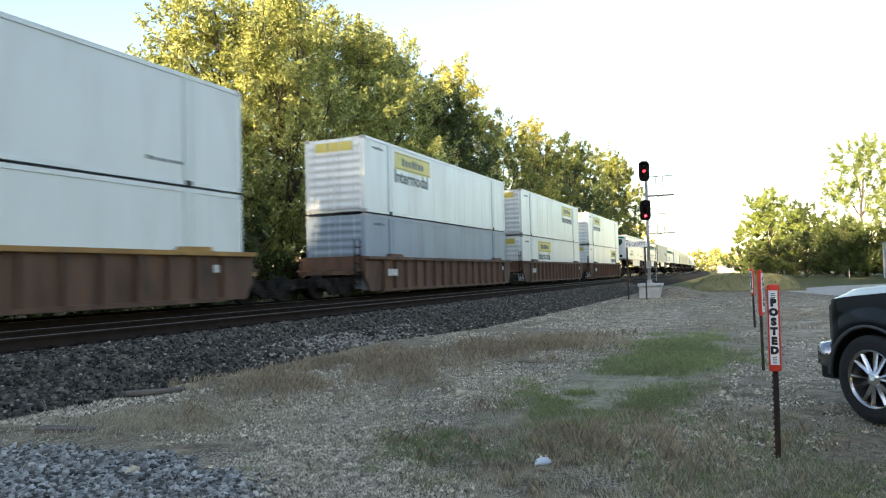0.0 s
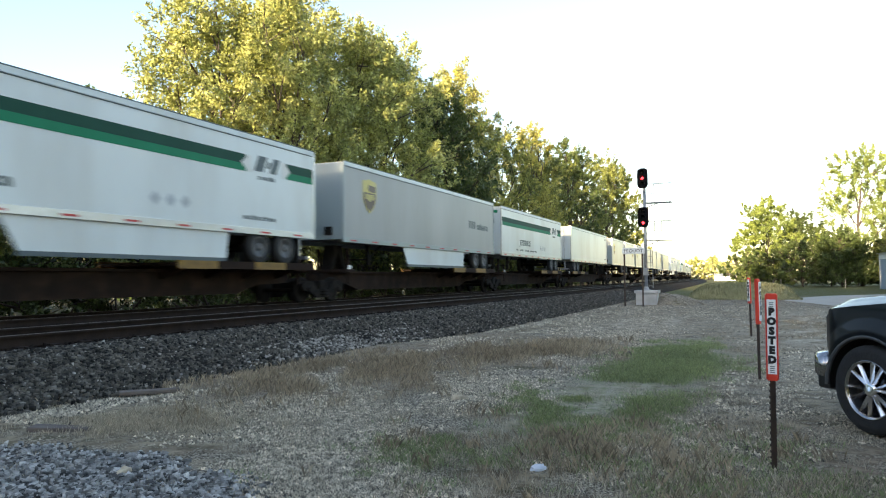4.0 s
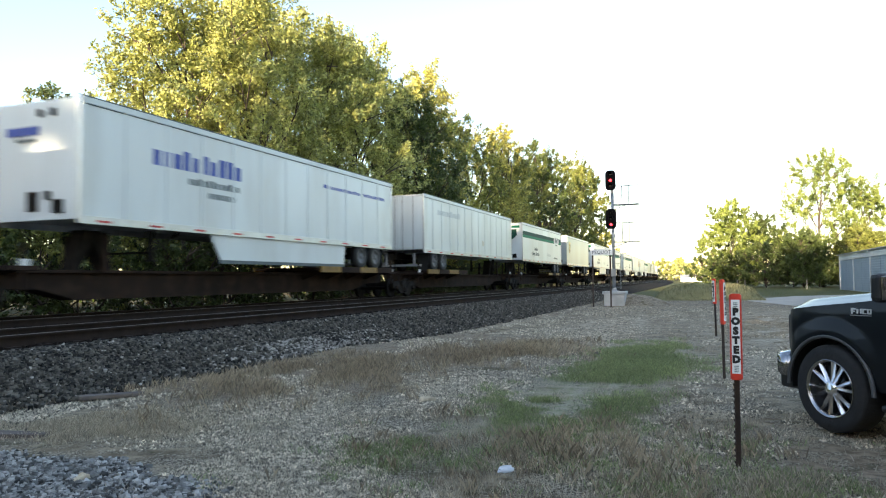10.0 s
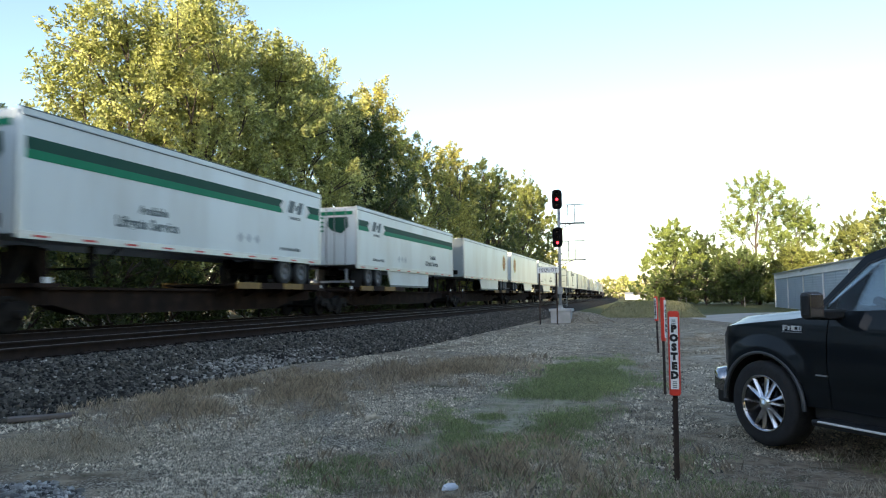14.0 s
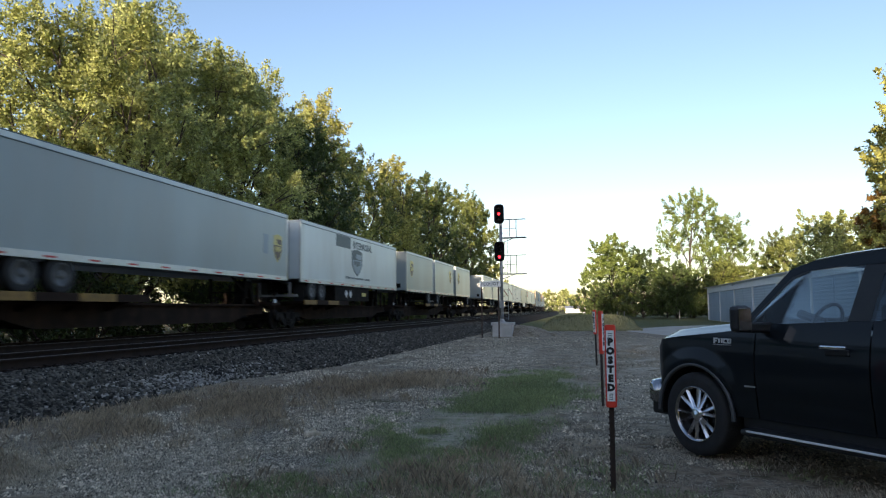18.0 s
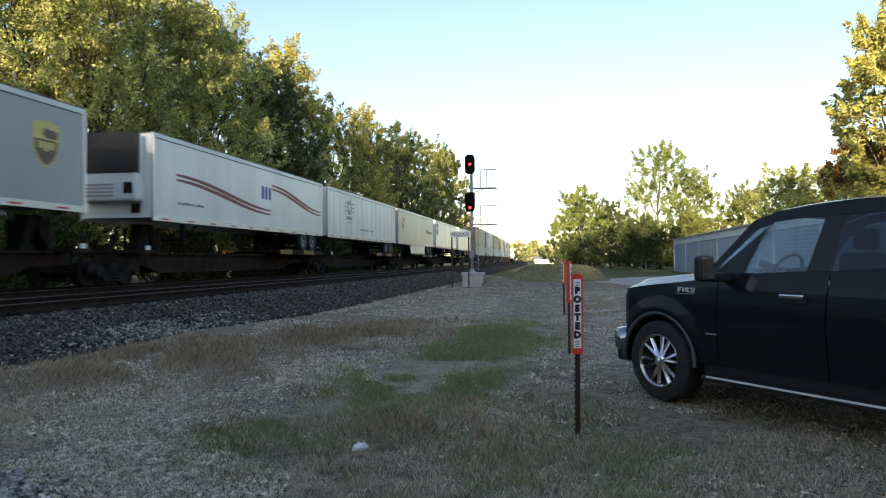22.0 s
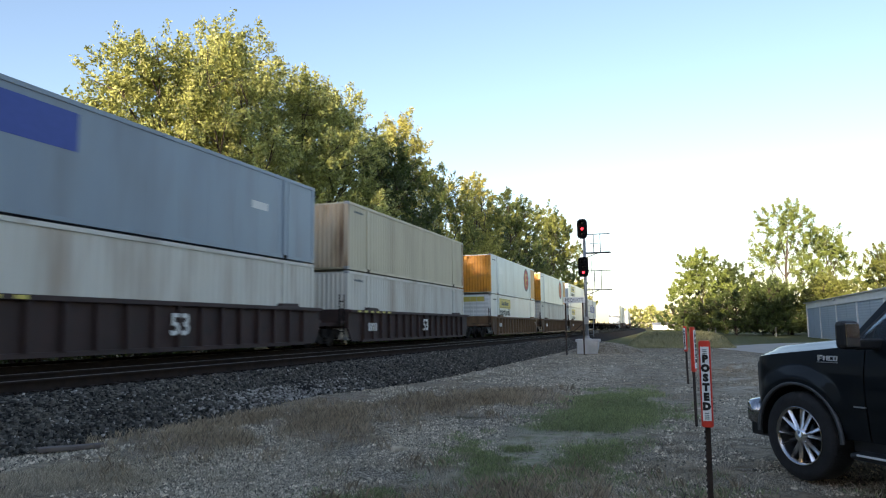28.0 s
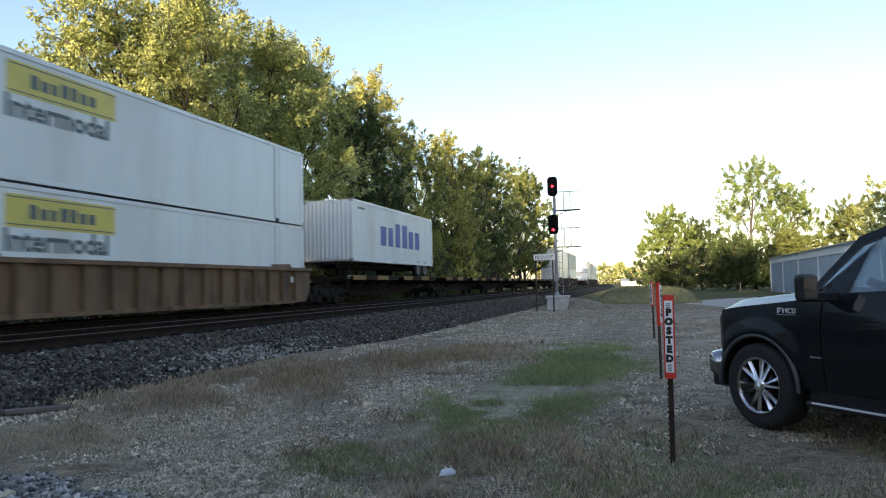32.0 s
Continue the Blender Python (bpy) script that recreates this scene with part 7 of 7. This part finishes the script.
# ---- signal ----
def build_signal():
    X, Y = -5.25, 38.5
    top = thing("railway_signal", pose(X, Y, 0), "black two-head railway signal mast showing red over red", "railway signal")
    part("mast", tube(bmesh.new(), (0, 0, 0.75), (0, 0, 6.2), 0.085, 0.08, 14), "galv", top, smooth=True)
    part("mast_base", lathe([(0.77, 0.24), (0.80, 0.24), (0.82, 0.14), (0.95, 0.11), (0.95, 0.0)], 14, 'z'), "galv", top)
    for z0, lit in ((6.14, 1), (4.08, 0)):
        out = [(-0.27, z0 + 0.22), (-0.24, z0 + 0.08), (-0.12, z0), (0.12, z0), (0.24, z0 + 0.08), (0.27, z0 + 0.22)]
        out = out + [(-p, 2 * z0 + 1.07 - q) for p, q in out]
        head = part("signal_head", prism(out, -0.20, -0.14, 'xz'), "signal_black", top, "black oval signal background", at=(-0.06, 0, 0))
        part("lamp_case", boxes((-0.17, 0.17, -0.14, 0.14, z0 + 0.08, z0 + 0.99), bevel=0.03), "signal_black", head)
        for k in range(3):
            z = z0 + 0.235 + 0.30 * k
            on = k == lit
            part("lens", lathe([(-0.215, 0.07), (-0.235, 0.05), (-0.24, 0.0)], 18, 'y'), "lamp_red" if on else "lens_dark", head, "glowing red lens" if on else "", at=(0, 0, z))
            bm = bmesh.new()
            rings = [[bm.verts.new((r * math.cos(a), yy, z + r * math.sin(a))) for a in np.linspace(-0.25, math.pi + 0.25, 15)] for yy, r in ((-0.20, 0.125), (-0.46, 0.12))]
            for i in range(14):
                bm.faces.new((rings[0][i], rings[0][i + 1], rings[1][i + 1], rings[1][i]))
            part("hood", bm, "signal_black", head, smooth=True)
        part("bracket", boxes((-0.05, 0.05, -0.15, 0.1, z0 - 0.12, z0 + 0.02)), "galv", top, at=(0, 0, 0))
    for z in (5.42, 3.42):
        part("platform", boxes((-0.1, 1.35, 0.05, 0.65, z - 0.04, z), bevel=0.01), "galv", top)
        part("platform_brace", tube(bmesh.new(), (0.05, 0.1, z - 0.3), (0.7, 0.3, z - 0.04), 0.022, sides=6), "galv", top)
        for x in (0.42, 0.78):
            part("handrail_post", tube(bmesh.new(), (x, 0.6, z), (x, 0.6, z + 1.03), 0.026, sides=6), "galv", top)
        part("handrail", tube(bmesh.new(), (0.05, 0.6, z + 1.03), (1.32, 0.6, z + 1.03), 0.026, sides=6), "galv", top)
        part("handrail", tube(bmesh.new(), (0.05, 0.6, z + 0.52), (0.8, 0.6, z + 0.52), 0.014, sides=6), "galv", top)
    part("relay_box", boxes((-0.12, 0.14, -0.28, -0.09, 1.55, 1.95), bevel=0.015), "galv", top)
    for x in (0.05, 0.33):
        part("ladder_rail", tube(bmesh.new(), (x, 0.18, 0.9), (x, 0.18, 6.0), 0.014, sides=6), "galv", top)
    rung = to_mesh("ladder_rung", tube(bmesh.new(), (0.05, 0.18, 0), (0.33, 0.18, 0), 0.009, sides=6), "galv")
    for k in range(16):
        child("ladder_rung", rung, top, (0, 0, 1.0 + 0.31 * k))
    base = tagged(new("signal_foundation", to_mesh("signal_foundation", boxes((-0.53, 0.53, -0.45, 0.45, 0.0, 0.62), (-0.60, 0.60, -0.52, 0.52, 0.62, 0.77), bevel=0.02), "concrete")), "pale grey concrete signal foundation block", "foundation")
    base.matrix_basis = pose(X + 0.05, Y, 0)
    # gravel heap beside it
    v, f = [], []
    n, m = 30, 16
    for j in range(m):
        for i in range(n):
            u, w = i / (n - 1) * 2 - 1, j / (m - 1) * 2 - 1
            r = math.hypot(u, w)
            h = max(0.0, 1 - r ** 1.6) * 0.62 * (1 + 0.15 * noise.noise(Vector((u * 3, w * 3, 2))))
            v.append((-4.35 + 2.1 * u, 39.6 + 1.6 * w, h - 0.02))
    f = [(j * n + i, j * n + i + 1, (j + 1) * n + i + 1, (j + 1) * n + i) for j in range(m - 1) for i in range(n - 1)]
    tagged(new("gravel_mound", raw_mesh("gravel_mound", v, f, "ground", True)), "low heap of pale gravel behind the signal foundation", "mound")


build_signal()


def build_name_board():
    top = thing("name_board", pose(-5.5, 36.0, 0), "white PEQUOT name board on two dark posts", "sign")
    board = part("board", boxes((-0.54, 0.54, -0.02, 0.01, 2.62, 2.92), bevel=0.006), "signwhite", top, "white board with black letters")
    child("lettering", text_mesh("PEQUOT", 0.235, "ink_black"), board, (0, -0.022, 2.765), (0, 0, -90))
    for x in (-0.45, 0.42):
        part("post", boxes((x - 0.035, x + 0.035, 0.01, 0.06, -0.2, 2.7)), "postrust", top)
    part("brace", tube(bmesh.new(), (-0.42, 0.04, 0.9), (0.42, 0.04, 1.6), 0.022, sides=6), "postrust", top)


build_name_board()


# ---- storage shed ----
def build_shed():
    top = thing("storage_shed", pose(12.1, 87.0, 0), "long pale steel storage shed with blue-grey doors", "shed")
    L, H, Dp = 58.0, 3.72, 9.0
    part("wall", boxes((0.08, Dp, -L, 0.0, 0, H - 0.05)), "shedwall", top)
    part("fascia", boxes((-0.05, 0.10, -L - 0.1, 0.1, H - 0.62, H), bevel=0.01), "shedwall", top, "pale steel fascia")
    part("roof", prism([(-0.25, H + 0.02), (Dp / 2, H + 0.75), (Dp + 0.2, H + 0.02), (Dp + 0.2, H - 0.06), (Dp / 2, H + 0.66), (-0.25, H - 0.06)], -L - 0.3, 0.3, 'xz'), "shedroof", top)
    n = 7
    step = L / n
    door = to_mesh("roll_door", prism([(0.06, 0.03)] + [(0.06, 3.09)] + [(0.012 * (k % 2), 3.09 - 0.102 * k) for k in range(31)], -step / 2 + 0.16, -0.02, 'xz'), "sheddoor")
    post = to_mesh("door_post", boxes((-0.04, 0.09, -0.16, 0.16, 0, H - 0.6), bevel=0.01), "shedwall")
    for k in range(n):
        for q in (0.1, 0.1 + step / 2 - 0.1):
            child("roll_door", door, top, (0.03, -step * k - q, 0), label="ribbed blue-grey roll-up door")
        child("door_post", post, top, (0, -step * k - 0.05, 0))
    for k in (2, 8):
        part("wall_lamp", boxes((-0.25, -0.05, -0.15, 0.15, H - 0.28, H - 0.08), bevel=0.03), "whiteink", top, at=(0, -step * k, 0))


build_shed()


# ---- road, small things ----
def build_road():
    v, f = [], []
    pts = [(1.5, 47), (2.4, 52), (5.0, 58), (9.5, 63), (30, 72), (80, 84)]
    pt2 = [(3.6, 38), (6.0, 43), (9.0, 47), (11.6, 50), (30, 57), (80, 66)]
    for a, b in zip(pts, pt2):
        v += [(a[0], a[1], 0.012), (b[0], b[1], 0.012)]
    f = [(2 * i, 2 * i + 1, 2 * i + 3, 2 * i + 2) for i in range(len(pts) - 1)]
    tagged(new("road", raw_mesh("road", v, f, "drive")), "pale worn gravel road leading to the storage shed", "road", kind="structure")


build_road()


def crumpled(name, x, y, size, material, label, category, seed, flat=0.35, z=0.0):
    r = random.Random(seed)
    bm = bmesh.new()
    bmesh.ops.create_icosphere(bm, subdivisions=3, radius=1.0)
    for q in bm.verts:
        n = noise.noise(q.co * 2.3 + Vector((seed, 0, 0)))
        q.co = Vector((q.co.x * size * (1 + 0.35 * n), q.co.y * size * 0.55 * (1 - 0.3 * n), max(-0.4, q.co.z) * size * flat * (1 + 0.8 * n)))
    ob = tagged(new(name, to_mesh(name, bm, material)), label, category)
    ob.matrix_basis = pose(x, y, rise(x, y) + size * flat * 0.35 + z, 0, 0, r.uniform(0, 180))
    return ob


crumpled("litter", -1.51, 5.06, 0.062, "litter", "crumpled white and blue wrapper on the ground", "litter", 3, 0.5, 0.045)
crumpled("stone", -0.66, 5.06, 0.045, "pebble", "pale lump of stone in the weeds", "stone", 5, 0.7)
crumpled("stone", -3.32, 7.92, 0.10, "pebble", "pale flat stone on the gravel", "stone", 8, 0.5)
crumpled("stone", -2.2, 13.5, 0.09, "wood", "dark clod on the ground", "stone", 9, 0.6)
crumpled("stone", -4.4, 3.95, 0.07, "pebble", "grey stone on dry grass", "stone", 12, 0.6)


def plank(x, y, length, width, turn, z, label):
    bm = boxes((-length / 2, length / 2, -width / 2, width / 2, 0, 0.05), bevel=0.012)
    for q in bm.verts:
        q.co.z += 0.02 * noise.noise(q.co * 4)
    ob = tagged(new("plank", to_mesh("plank", bm, "wood")), label, "plank")
    ob.matrix_basis = pose(x, y, z, 0, 0, turn)


plank(-7.2, 6.9, 0.75, 0.14, 55, 0.02, "weathered grey piece of timber beside the ballast")
plank(-6.3, 4.9, 0.6, 0.16, 20, 0.0, "dark rotten piece of timber in dry grass")
plank(-4.9, 12.6, 0.7, 0.05, 10, 0.0, "dark dry branch lying on the ground")


def marker_post(x, y, h):
    ob = tagged(new("marker_post", to_mesh("marker_post", boxes((-0.045, 0.045, -0.02, 0.02, -0.1, h), bevel=0.01), "markerpost")), "slim white marker post by the road", "post", "marker posts by the road")
    ob.matrix_basis = pose(x, y, 0)


for x, y in ((1.96, 92), (2.8, 92), (9.4, 92)):
    marker_post(x, y, 1.1)


def far_house(x, y):
    top = thing("house", pose(x, y, 0), "small pale distant building among trees", "house")
    part("wall", boxes((-4, 4, -2, 2, 0, 1.7)), "galv", top)
    part("roof", prism([(-2.2, 1.65), (0, 2.5), (2.2, 1.65)], -4.2, 4.2), "shedroof", top)


far_house(-8.5, 260.0)


# ---- unseen trees set behind the lot so that their shade lies over it ----
def build_shade():
    """Tall unseen woods far behind the camera; the low sun stands behind them."""
    a = tree(-46, -62, 25, 7.5, "leafB", "unseen tall green leafy tree set behind the lot for shade", 901, 5200, size=0.62, base=0.02, joined=True)
    b = tree(-42, -69, 25, 7.5, "leafA", "unseen tall yellow-green tree set behind the lot for shade", 902, 5200, size=0.62, base=0.02, joined=True)
    for i, x in enumerate(np.arange(-39, 48, 5.6)):
        for j, (y, dx) in enumerate(((-62, 0.0), (-70, 2.8), (-78, 1.3))):
            # scaled by x to shape how far the shade reaches
            copy_thing(a if (i + j) % 2 else b, pose(float(x) + dx, y - 1.5 * (i % 2), 0, 0, 0, 67 * i + 31 * j) @ Matrix.Scale(1.10 if x + dx > 5 else 1.35 if x + dx > 0 else 1.62 if x + dx > -12 else 1.25 if x + dx > -26 else 0.93, 4))


build_shade()


# ---- what moves ----
def motions():
    """The whole train rolls past, slowing a little; every thing on it keeps its place along the track."""
    for ob, u, z in MOVERS:
        walk(ob, [(2.0 * i, at_train(u - run(2.0 * i), z)) for i in range(17)])


motions()
